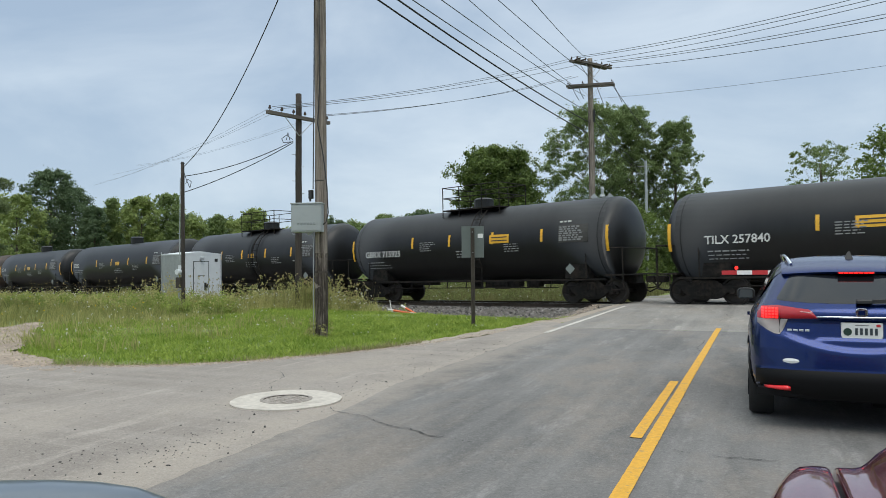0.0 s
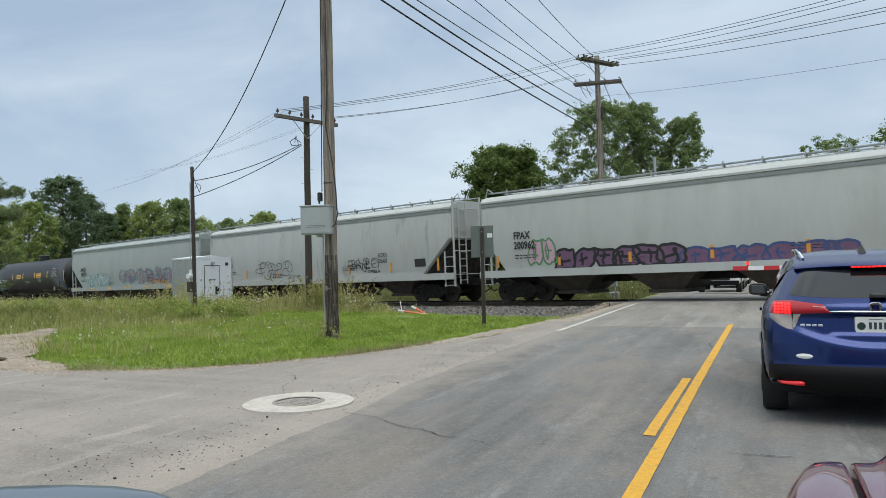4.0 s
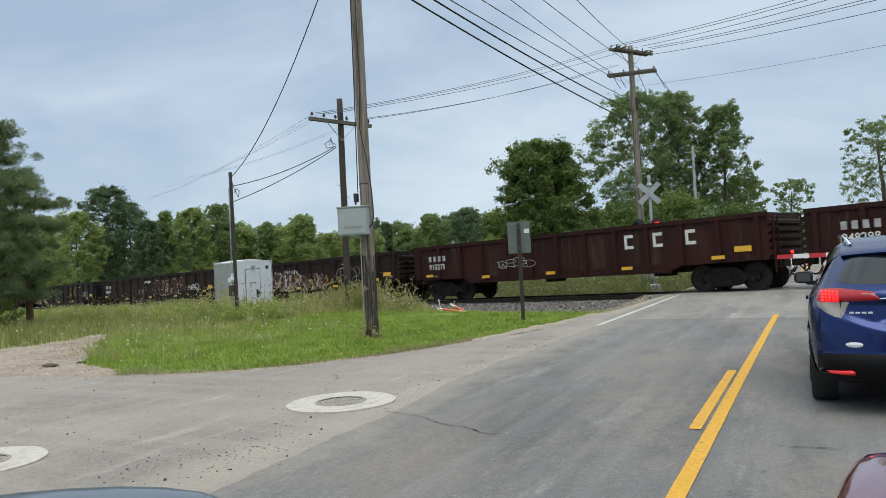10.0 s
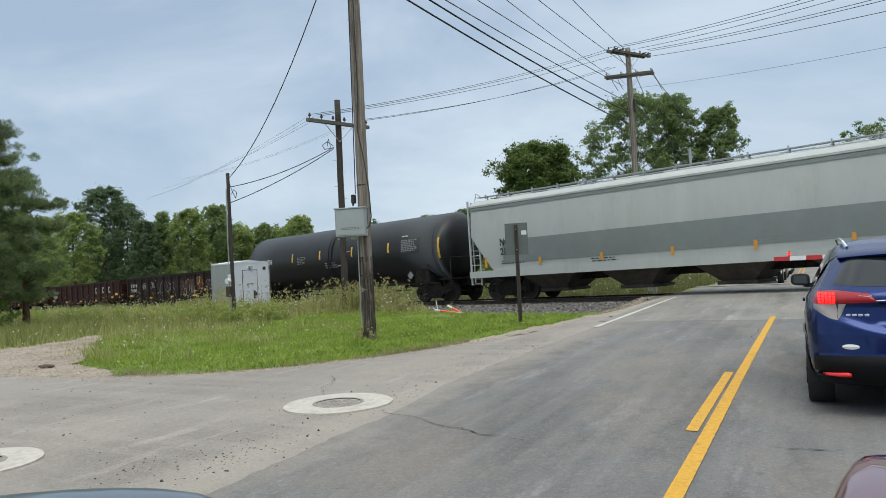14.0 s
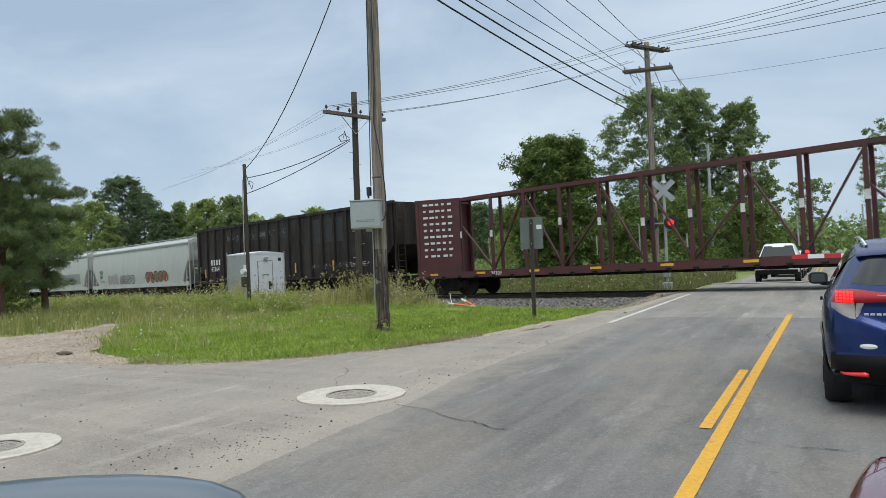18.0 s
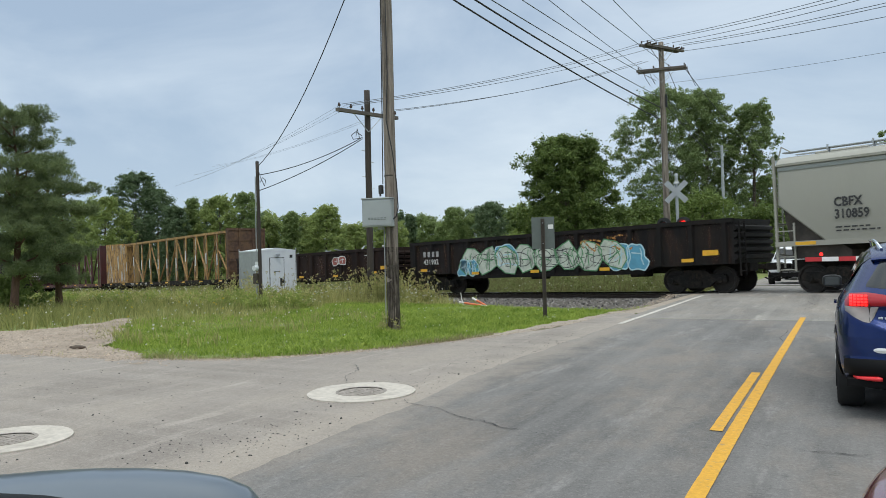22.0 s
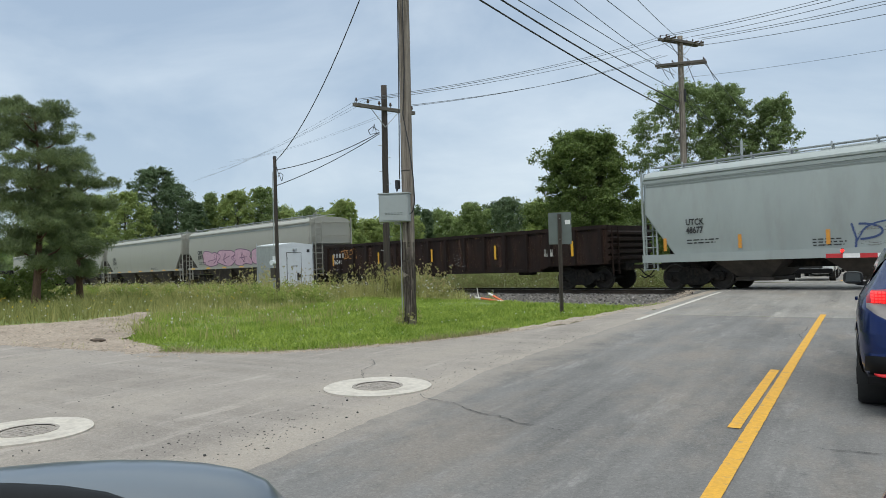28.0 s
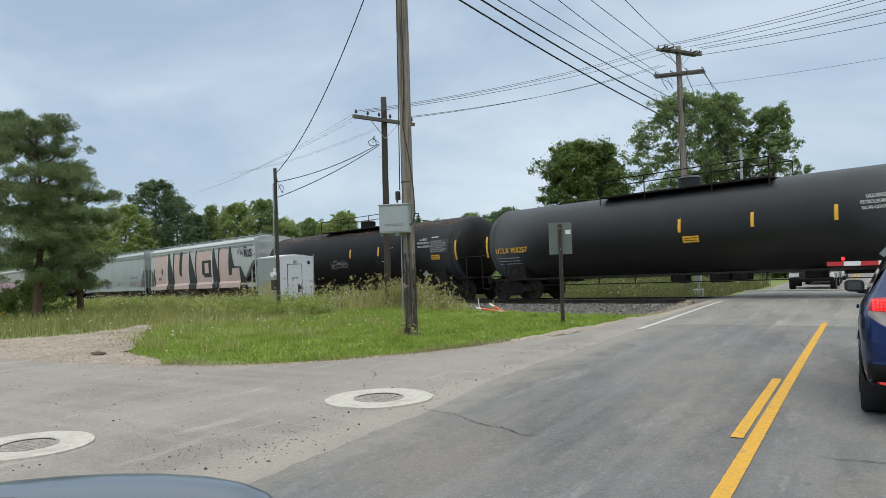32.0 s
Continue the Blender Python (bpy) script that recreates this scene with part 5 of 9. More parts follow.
    for k in range(7):
        x = -h + .9 + (2 * h - 1.8) * k / 6
        g = Geo()
        if tape == "none":
            break
        if tape == "upright":
            plate_at(g, x - .06, x + .06, fy(1.7), 1.4, 1.95)
        else:
            plate_at(g, x - .3, x + .3, 1.565, sill, sill + .1)
        part("reflective_stripe", g, M_reflector if tape != "upright" else M_orange, car)
    if line:
        g = Geo()
        for zz in line:
            plate_at(g, -h + .2, h - .2, fy(zz), zz, zz + .05)
        part("side_line", g, M_hop_panel, car)
    bogies(car, length / 2 - .3, 1.9)
    enter(car, front, length)
    return car, fy, h


# ---- gondolas
def gondola(front, length, mat, number, label, top=2.45, bottom=.78, ribs=14, num_mat=None, seed=1, tape="low", deep=0.0):
    car = thing("gondola", label, "gondola", group="freight cars of the passing train")
    h = (length - 1.0) / 2
    W = 1.45
    # sides with a belly that hangs lower between the bogies
    for sy, nm in ((1, "side_panel"), (-1, "side_panel")):
        g = Geo()
        y0, y1 = (W - .03, W + .005) if sy > 0 else (-W - .005, -W + .03)
        g.prism([(-h, 1.0), (-h + 2.9, .96), (-h + 3.4, bottom), (h - 3.4, bottom), (h - 2.9, .96), (h, 1.0), (h, top - .06), (-h, top - .06)], y0, y1)
        part(nm, g, mat, car)
        g = Geo()
        g.box(-h, h, sy * W - .07, sy * W + .07, top - .14, top)
        part("top_chord", g, mat, car)
        g = Geo()
        g.box(-h + 3.3, h - 3.3, sy * W - .05, sy * W + .06, bottom - .03, bottom + .1)
        part("side_sill", g, mat, car)
    rib = Geo()
    rib.add([(-.1, 0, 0), (.1, 0, 0), (.07, .1, 0), (-.07, .1, 0), (-.1, 0, 1), (.1, 0, 1), (.07, .1, 1), (-.07, .1, 1)], [(0, 1, 2, 3), (4, 7, 6, 5), (0, 4, 5, 1), (1, 5, 6, 2), (2, 6, 7, 3), (3, 7, 4, 0)])
    me = mesh_of("side_post", rib, mat)
    for k in range(ribs):
        x = -h + .3 + (2 * h - .6) * k / (ribs - 1)
        z0 = bottom + .05 if abs(x) < h - 3.2 else 1.0
        ob = part("side_post", me, mat, car)
        ob.matrix_local = Matrix.LocRotScale((x, W + .005, z0), None, (1, 1, top - .14 - z0))
    g = Geo()
    for k in range(ribs):
        x = -h + .3 + (2 * h - .6) * k / (ribs - 1)
        g.box(x - .08, x + .08, -W - .1, -W, 1.0, top - .1)
    part("far_side_posts", g, mat, car)
    g = Geo()
    g.box(-h + .05, h - .05, -W + .03, W - .03, 1.0, 1.08)
    part("floor", g, M_under, car)
    for sx in (-1, 1):
        x0, x1 = sorted((sx * (h - .05), sx * h))
        part("end_panel", Geo().box(x0, x1, -W, W, 1.0, top - .02), mat, car, "corrugated end panel")
        for k in range(5):
            z = 1.12 + k * (top - 1.3) / 5
            g = Geo().add([(sx * h, -W, z), (sx * (h + .1), -W, z + .05), (sx * (h + .1), -W, z + .15), (sx * h, -W, z + .2), (sx * h, W, z), (sx * (h + .1), W, z + .05), (sx * (h + .1), W, z + .15), (sx * h, W, z + .2)],
                  [(0, 1, 5, 4), (1, 2, 6, 5), (2, 3, 7, 6), (0, 3, 2, 1), (4, 5, 6, 7)])
            part("end_rib", g, mat, car)
        part("end_ladder", ladder(sx * (h + .14), 1.15, .6, top - .1, .4, "y", .016, .32), mat, car)
    g = Geo()
    g.box(-h, h, -.3, .3, .72, 1.0)
    for k in (-.5, .1, .55):
        g.box(h * k - .35, h * k + .35, .3, .8, .62, .9, .04)
    part("centre_sill", g, M_under, car)
    part("rust_stain", plate_at(Geo(), -h + .1, h - .1, W + .009, 1.02, top - .15), M_rust_streak, car, "rust streaks down the side")
    num_mat = num_mat or M_stencil
    y = W + .012
    g = Geo()
    xx = h - 1.0
    for k in range(4):
        plate_at(g, xx - .17, xx, y + .1, top - .72, top - .48)
        xx -= .29
    part("owner_mark", g, M_paint_silver, car, "worn block mark")
    lettering("car_number", number, .34, num_mat, car, face_text(h - 1.0, y + .1, top - 1.14))
    for k in range(5):
        x = -h + 1.6 + (2 * h - 2.6) * k / 4
        g = Geo()
        if tape == "low":
            z = bottom + .14 if abs(x) < h - 3.3 else 1.1
            plate_at(g, x - .22, x + .22, W + .115, z, z + .12)
        else:
            plate_at(g, x - .06, x + .06, W + .115, 1.35, 1.95)
        part("reflective_stripe", g, M_reflector, car)
    if tape == "low":
        part("end_reflector", plate_at(Geo(), -h + .5, -h + 1.05, W + .115, 1.3, 1.48), M_reflector, car, "yellow reflector plate")
    bars(car, h - 1.0, y, top - 1.4, .8, 1, M_stencil_faint, .05, .1, seed)
    bogies(car, length / 2 - .3, 1.8)
    enter(car, front, length)
    return car, h, W


def coal_hopper(front, length, number, label):
    car = thing("coal_hopper", label, "hopper car", group="freight cars of the passing train")
    h = (length - 1.0) / 2
    W, top = 1.47, 4.66
    mat = M_coal_car
    for sy in (1, -1):
        g = Geo()
        y0, y1 = (W - .03, W) if sy > 0 else (-W, -W + .03)
        g.prism([(-h + 1.6, 1.15), (h - 1.6, 1.15), (h - .1, 2.6), (h - .1, top), (-h + .1, top), (-h + .1, 2.6)], y0, y1)
        part("side_panel", g, mat, car)
        g = Geo()
        g.box(-h, h, sy * W - .06, sy * W + .07, top - .1, top + .05)
        part("top_chord", g, mat, car)
        g = Geo()
        g.box(-h, h, sy * W - .05, sy * W + .07, 1.05, 1.2)
        part("side_sill", g, mat, car)
    rib = Geo()
    rib.box(-.07, .07, 0, .12, 0, 1)
    me = mesh_of("side_post", rib, mat)
    n = 19
    for k in range(n):
        x = -h + .5 + (2 * h - 1.0) * k / (n - 1)
        z0 = 1.15 if abs(x) < h - 1.6 else 2.6 - (h - .1 - abs(x)) * .95
        ob = part("side_post", me, mat, car)
        ob.matrix_local = Matrix.LocRotScale((x, W, z0), None, (1, 1, top - .1 - z0))
    g = Geo()
    for sx in (-1, 1):
        g.add([(sx * (h - .12), -W, 2.6), (sx * (h - .12), W, 2.6), (sx * (h - 3.2), W, 1.1), (sx * (h - 3.2), -W, 1.1)], [(0, 1, 2, 3)])
        x0, x1 = sorted((sx * (h - .16), sx * (h - .1)))
        g.box(x0, x1, -W, W, 2.55, top)
    g.box(-h + 2.5, h - 2.5, -W + .05, W - .05, 1.3, 1.36)
    part("slope_sheet", g, mat, car)
    for sx in (-1, 1):
        g = Geo()
        for y in (-1.4, 1.4):
            g.bar((sx * (h - .1), y, .75), (sx * (h - .1), y, top), .08, .08)
            g.bar((sx * (h - .1), y, 1.1), (sx * (h - 1.5), y, 1.1), .06, .06)
            g.bar((sx * (h - 1.0), y, 1.15), (sx * (h - 1.0), y, 2.2), .06, .06)
        part("end_frame", g, mat, car)
        part("end_ladder", ladder(sx * (h + .0), 1.1, .7, top - .05, .45, "y"), mat, car)
    n = 5
    for k in range(n):
        xc = -h + 3.1 + (2 * h - 6.2) * (k + .5) / n
        g = Geo()
        g.loft([[(xc - .45, -1.1, .4), (xc + .45, -1.1, .4), (xc + .45, 1.1, .4), (xc - .45, 1.1, .4)], [(xc - 1.25, -1.4, 1.12), (xc + 1.25, -1.4, 1.12), (xc + 1.25, 1.4, 1.12), (xc - 1.25, 1.4, 1.12)]])
        g.bar((xc - .5, 1.2, .5), (xc + .6, 1.25, .95), .12, .08)
        part("hopper_bay", g, M_under, car, "black discharge hopper")
    g = Geo()
    g.box(-h, h, -.3, .3, .72, 1.0)
    part("centre_sill", g, M_under, car)
    y = W + .125
    lettering("car_number", number, .45, M_stencil, car, face_text(h - 2.2, y, 1.75))
    g = Geo()
    xx = h - 2.2
    for k in range(4):
        plate_at(g, xx - .2, xx, y, 2.25, 2.6)
        xx -= .35
    part("owner_mark", g, M_stencil, car, "painted block mark")
    for k in range(6):
        x = -h + 1.4 + (2 * h - 2.8) * k / 5
        part("reflective_stripe", plate_at(Geo(), x - .06, x + .06, y, 1.45, 2.0), M_reflector, car)
    g = Geo()
    for a, b, c, d in ((-6.2, -3.2, 3.0, 4.3), (-1.0, .3, 3.5, 4.1), (1.4, 5.0, 3.6, 4.0)):
        part("painted_out_patch", plate_at(Geo(), a, b, W + .004, c, d), M_paint_black, car, "painted-over black patch")
    bars(car, 6.2, y - .1, 3.75, 9.5, 1, M_worn_dark, .3, .2, 4)
    scrawl(car, 2.6, -.9, 1.75, 2.2, y, M_worn_silver, 31, .035, 5)
    scrawl(car, -3.6, -8.6, 1.55, 1.9, y, M_worn_white, 32, .03, 8)
    bogies(car, length / 2 - .3, 1.9)
    enter(car, front, length)
    return car


def centerbeam(front, length, mat, number, label, posts=11, yellow=False):
    car = thing("centerbeam_flatcar", label, "flat car", group="freight cars of the passing train")
    h = (length - 1.0) / 2
    top, deck = 4.5, 1.06
    g = Geo()
    g.box(-h, h, -1.4, 1.4, deck - .14, deck)
    part("deck", g, M_under, car)
    for sy in (-1, 1):
        g = Geo()
        g.box(-h, h, sy * 1.4 - .05, sy * 1.4 + .05, deck - .26, deck + .02)
        part("side_sill", g, mat if not yellow else M_under, car)
    g = Geo()
    g.box(-h, h, -.35, .35, .68, deck - .14)
    part("centre_sill", g, M_under, car)
    for sx in (-1, 1):
        x0, x1 = sorted((sx * (h - .06), sx * (h - .18)))
        # the yellow car's trailing end is browned: rust plus shade put into the colour
        part("bulkhead", Geo().box(x0, x1, -1.4, 1.4, deck, top), M_beam_end_shade if yellow and sx < 0 else mat, car, "rusty end bulkhead darkened for shade" if yellow and sx < 0 else "end bulkhead")
        for y in (-1.36, -.5, .5, 1.36):
            part("bulkhead_post", Geo().box(min(sx * h, x0), max(sx * h, x1), y - .06, y + .06, deck, top + .004), M_beam_end_shade if yellow and sx < 0 else mat, car)
        for z in (1.6, 2.3, 3.0, 3.7, top - .08):
            part("bulkhead_rail", Geo().box(*sorted((sx * (h - .02), sx * (h - .1))), -1.3, 1.3, z - .05, z + .05), M_beam_end_shade if yellow and sx < 0 else mat, car)
        run = .75 if yellow and sx < 0 else 1.9               # the trailing gusset of the yellow car is short
        x0, x1 = sorted((sx * (h - .18), sx * (h - run + .15)))
        g = Geo()
        g.box(x0, x1, -.36, .36, deck, top - .25)
        part("end_web", g, mat, car)
        for y in (-1, 1):
            g = Geo()
            g.add([(sx * (h - .18), y * 1.38, deck), (sx * (h - .18), y * 1.38, top), (sx * (h - run), y * .4, top), (sx * (h - run), y * .4, deck)], [(0, 1, 2, 3)])
            g.add([(sx * (h - .18), y * 1.34, deck), (sx * (h - .18), y * 1.34, top), (sx * (h - run), y * .36, top), (sx * (h - run), y * .36, deck)], [(3, 2, 1, 0)])
            part("gusset_panel", g, mat, car, "tapered gusset panel")
    g = Geo()
    g.box(-h + .1, h - .1, -.3, .3, top - .16, top)
    part("top_chord", g, mat, car)
    g = Geo()
    n = posts
    xs = [-h + 1.9 + (2 * h - 3.8) * k / (n - 1) for k in range(n)]
    for x in xs:
        for y in (-.33, .33):
            ob = Geo()
            ob.box(x - .07, x + .07, y - .04, y + .04, deck, top - .16)
            part("post", ob, mat, car)
    for k in range(n - 1):
        up = (k % 2 == 0) == (k < (n - 1) / 2)
        a, b = (xs[k], xs[k + 1]) if up else (xs[k + 1], xs[k])
        ob = Geo()
        z_hi = top - .2 if k % 3 else 3.2
        ob.bar((a, .28, deck + .05), (b, .28, z_hi), .1, .06)
        part("brace", ob, mat, car)
    rs_ = random.Random(int(number))
    for x in xs:
        zc = (2.3 if yellow else 2.6) + rs_.uniform(-.25, .25)
        part("strap_card", plate_at(Geo(), x - .1, x + .06, .41, zc, zc + (.8 if yellow else .3)), M_paint_white, car, "white load-strap card")
        if rs_.random() < .6:
            zc = rs_.uniform(1.3, 1.9)
            part("hanging_strap", plate_at(Geo(), x + .12, x + .17, .41, zc, zc + rs_.uniform(.4, 1.0)), M_paint_silver, car, "loose hanging strap")
        if yellow:
            part("peeled_paint", plate_at(Geo(), x - .072, x + .072, .374, deck + .05, top - .2), M_peel, car, "peeled paint on the post")
    if yellow:
        for sx, run in ((-1, .71), (1, 1.86)):
            g = Geo()
            g.add([(sx * (h - .2), 1.40, deck + .1), (sx * (h - .2), 1.40, top - .1), (sx * (h - run), .46, top - .1), (sx * (h - run), .46, deck + .1)], [(0, 1, 2, 3)])
            part("peeled_paint", g, M_peel, car, "peeling paint on the gusset")
    wm = Geo()
    wm.tube((0, 1.36, deck - .2), (0, 1.36, deck - .34), .05, n=6)
    wm.tube((-.1, 1.44, deck - .2), (.1, 1.44, deck - .2), .05, n=8)
    wm = mesh_of("winch", wm, M_under)
    for k in range(22):
        ob = part("winch", wm, M_under, car, "strap winch")
        ob.matrix_local = Matrix.Translation((-h + .7 + (2 * h - 1.4) * k / 21, 0, 0))
    y = 1.456
    if yellow:
        for word, dx in (("TTZX", 5.6), (number[:3], 7.6), (number[3:], 8.6)):
            lettering("car_number", word, .26, M_stencil, car, face_text(h - dx, y, deck - .25), 1.0, .03)
    else:
        lettering("car_number", number, .24, M_stencil, car, face_text(h - 4.6, y, deck - .24))
    for k in range(8):
        x = -h + 1.1 + (2 * h - 2.2) * k / 7
        part("reflective_stripe", plate_at(Geo(), x - .25, x + .25, 1.454, deck - .12, deck - .03), M_reflector, car)
    if not yellow:
        for i in range(9):
            zz = 4.2 - i * .3
            g = Geo()
            r = random.Random(i)
            for k in range(5):
                f0 = .1 + k * .16
                x0, y0 = h - .25 - f0 * 1.6, 1.385 - f0 * .93
                f1 = f0 + r.uniform(.06, .13)
                x1, y1 = h - .25 - f1 * 1.6, 1.385 - f1 * .93
                g.add([(x0, y0 + .02, zz), (x1, y1 + .02, zz), (x1, y1 + .02, zz + .1), (x0, y0 + .02, zz + .1)], [(0, 1, 2, 3)])
            part("stencil", g, M_stencil, car, "white loading instructions")
    bogies(car, length / 2 - .3, 2.0)
    enter(car, front, length)
    return car


def side_shape(c, h, poly, fy, off, mat, name, label):
    """A painted shape that lies on a curved car side; the outline is given in half lengths and heights."""
    zs_ = [z for _, z in poly]
    lo, hi = min(zs_), max(zs_)
    n = max(2, int((hi - lo) / .15))
    g = Geo()
    verts = []
    for i in range(n + 1):
        z = lo + (hi - lo) * min(.9999, max(.0001, i / n))
        cut = []
        for (xa, za), (xb_, zb) in zip(poly, poly[1:] + poly[:1]):
            if (za > z) != (zb > z):
                cut.append(xa + (xb_ - xa) * (z - za) / (zb - za))
        verts += [(h * min(cut), fy(z) + off, z), (h * max(cut), fy(z) + off, z)]
    g.add(verts, [(2 * i, 2 * i + 2, 2 * i + 3, 2 * i + 1) for i in range(n)])
    return part(name, g, mat, c, label)


def letter_shape(c, x, z0, z1, w, mat, label):
    """A worn company letter as a plain open frame."""
    t = .11
    g = Geo()
    y = 1.463
    plate_at(g, x - t, x, y, z0, z1)
    plate_at(g, x - w, x - t, y, z1 - t, z1)
    plate_at(g, x - w, x - t, y, z0, z0 + t)
    part("letter_shape", g, mat, c, label)


def tag(c, h, x0f, x1f, z0, z1, mat, seed, width=.06, letters=6, fill=None, fy=None, y=1.56, sharp=False):
    """A scrawl between two fractions of the car's half length."""
    scrawl(c, h * x0f, h * x1f, z0, z1, y, mat, seed, width, letters, fy, fill, sharp)


tank_car(90.0, 16.0, 1.5, M_black, "30417", "black tank car with a dull weathered barrel", 3.9, seed=91)
tank_car(74.0, 15.7, 1.5, M_brown_tank, "71420", "rust-brown tank car among black ones", 3.85, seed=90)
tank_car(58.28, 14.6, 1.5, M_black, "25316", "black tank car with yellow reflective stripes", 3.85, seed=1, platform=False)
tank_car(43.67, 16.4, 1.5, M_black, "20562", "black tank car with yellow stripes and a warning label", 3.85, seed=2, platform=False)
tank_car(27.2, 14.6, 1.55, M_black, "80862", "black tank car with a railed top platform", 3.9, seed=3, style=1)
tank_car(12.57, 15.28, 1.55, M_black, "GBRX 715925", "semi-gloss black tank car with a yellow warning label", 3.95, seed=4, warn=(-.2,), shift=(1.25, -.45))
tank_car(-2.85, 17.75, 1.5, M_black, "TILX 257840", "black tank car with yellow labels and white numbers", 3.78, seed=5, platform=False, warn=(.28, -.27), shift=(1.6, -.38))
c, fy, h = covered_hopper(-20.7, 19.67, M_hop_grey, "AMCX 109579", "light grey covered hopper with pale blue and orange graffiti", 4, seed=6)
tag(c, h, .74, .30, 1.3, 2.3, M_worn_teal, 61, .05, 6, M_worn_cream, fy)
tag(c, h, .72, .34, 1.35, 2.2, M_paint_cyan, 161, .05, 5, None, lambda z: fy(z) + .006)
tag(c, h, .14, -.66, 1.38, 2.5, M_worn_teal, 62, .06, 6, M_worn_pink, fy, sharp=True)
tag(c, h, .1, -.62, 1.5, 2.4, M_paint_navy, 63, .035, 6, None, lambda z: fy(z) + .006)
tag(c, h, -.3, -.6, 1.34, 1.7, M_worn_orange, 163, .2, 3, None, lambda z: fy(z) + .003)
c, fy, h = covered_hopper(-40.5, 20.0, M_hop_white, "BRKX 67128", "off-white covered hopper with black scrawled tags and rust stains", 4, seed=7, tape="upright", grimy=True, num_size=.34, num_z=2.3)
tag(c, h, .48, .18, 1.32, 2.4, M_paint_black, 64, .042, 4, None, fy)
tag(c, h, .2, .11, 1.3, 1.5, M_paint_black, 164, .025, 3, None, fy)
tag(c, h, -.29, -.5, 1.5, 2.15, M_paint_black, 65, .04, 6, None, fy, sharp=True)
tag(c, h, -.43, -.53, 1.42, 1.56, M_paint_black, 165, .022, 4, None, fy)
for word, zt in (("BORN", 2.06), ("DEAD", 1.8)):
    lettering("graffiti_word", word, .29, M_paint_black, c, face_text(-.517 * h, fy(2.0) + .012, zt), .78, .008)
side_shape(c, h, [(-.76, 1.6), (-.76, 1.95), (-.83, 1.95), (-.83, 1.6)], fy, .0, M_stencil_dark, "data_panel", "black data panel")
c, fy, h = covered_hopper(-60.9, 20.04, M_hop_white, "FPAX 200962", "white covered hopper with a purple and black graffiti piece", 4, seed=8, tape="upright", open_end=True)
tag(c, h, .62, .1, 1.2, 2.0, M_paint_black, 66, .1, 6, M_paint_purple, fy)
tag(c, h, .74, .62, 1.4, 2.5, M_paint_green, 67, .07, 2, M_paint_pink, fy)
tag(c, h, .1, -.45, 1.15, 1.8, M_paint_navy, 68, .08, 6, M_paint_purple, fy)
c, h, W = gondola(-81.13, 16.6, M_gon_red, "676607", "oxide-red gondola with chalky tags and yellow stripes", 2.2, .66, 13, seed=9, tape="upright")
tag(c, h, .62, .5, 1.2, 1.9, M_paint_white, 69, .04, 3)
tag(c, h, .2, .05, 1.3, 1.8, M_paint_silver, 70, .03, 3)
c, h, W = gondola(-98.25, 17.6, M_gon_black, "916804", "black gondola with yellow letter blocks and white tags", 2.5, .78, 14, seed=10)
for k, (x, w_) in enumerate(((-.29, .65), (-.41, .65), (-.53, .65))):
    letter_shape(c, h * x, 1.42, 2.2, .52, M_worn_orange, "faded yellow letter shape")
tag(c, h, .665, .545, 1.2, 1.8, M_paint_white, 71, .035, 3)
tag(c, h, .52, .43, 1.85, 2.2, M_paint_white, 72, .03, 3)
tag(c, h, .53, .42, 1.05, 1.4, M_worn_white, 73, .05, 4, M_worn_silver)
tag(c, h, .86, .76, .95, 1.3, M_worn_orange, 171, .05, 3)
tag(c, h, .74, .62, .85, 1.3, M_worn_silver, 172, .05, 3, M_worn_white)
tag(c, h, .36, .28, 1.3, 1.7, M_paint_silver, 173, .02, 3)
tag(c, h, .16, .02, 1.0, 1.45, M_worn_white, 74, .035, 4)
tag(c, h, -.68, -.84, 1.25, 1.8, M_paint_silver, 174, .025, 5)
c, h, W = gondola(-116.4, 20.0, M_gon_brown, "598010", "dark brown gondola with large faded white graffiti", 2.5, .74, 15, seed=11)
tag(c, h, -.02, -.55, .95, 2.25, M_worn_white, 75, .06, 5, M_worn_rust)
tag(c, h, .3, .1, 1.0, 1.9, M_worn_silver, 175, .04, 4)
tag(c, h, .1, 0, 1.9, 2.2, M_paint_white, 76, .05, 2)
tag(c, h, -.6, -.75, 1.2, 1.7, M_paint_white, 77, .05, 3)
c, h, W = gondola(-136.95, 16.8, M_gon_brown, "915877", "dark gondola with rusty graffiti outlines in white", 2.45, .76, 14, seed=12)
tag(c, h, .5, .02, .82, 2.0, M_worn_white, 78, .16, 7, M_worn_rust, sharp=True)
tag(c, h, .5, -.28, .85, 1.7, M_worn_orange, 178, .07, 9)
tag(c, h, .02, -.26, .85, 1.7, M_worn_white, 79, .12, 4, M_worn_rust, sharp=True)
tag(c, h, -.43, -.63, .85, 2.0, M_paint_silver, 80, .035, 2)
c, h, W = gondola(-153.9, 17.0, M_gon_red, "915275", "maroon gondola with white letter blocks", 2.5, .78, 13, seed=13)
for x in (-.37, -.51, -.66):
    letter_shape(c, h * x, 1.66, 2.16, .36, M_stencil, "white letter shape")
tag(c, h, .35, .15, 1.2, 1.7, M_paint_silver, 81, .04, 3)
c, h, W = gondola(-171.0, 17.05, M_gon_red, "948298", "maroon gondola with worn white letter blocks", 2.45, .78, 13, seed=14)
for x in (-.34, -.52, -.68):
    letter_shape(c, h * x, 1.55, 2.02, .34, M_paint_silver, "worn white letter shape")
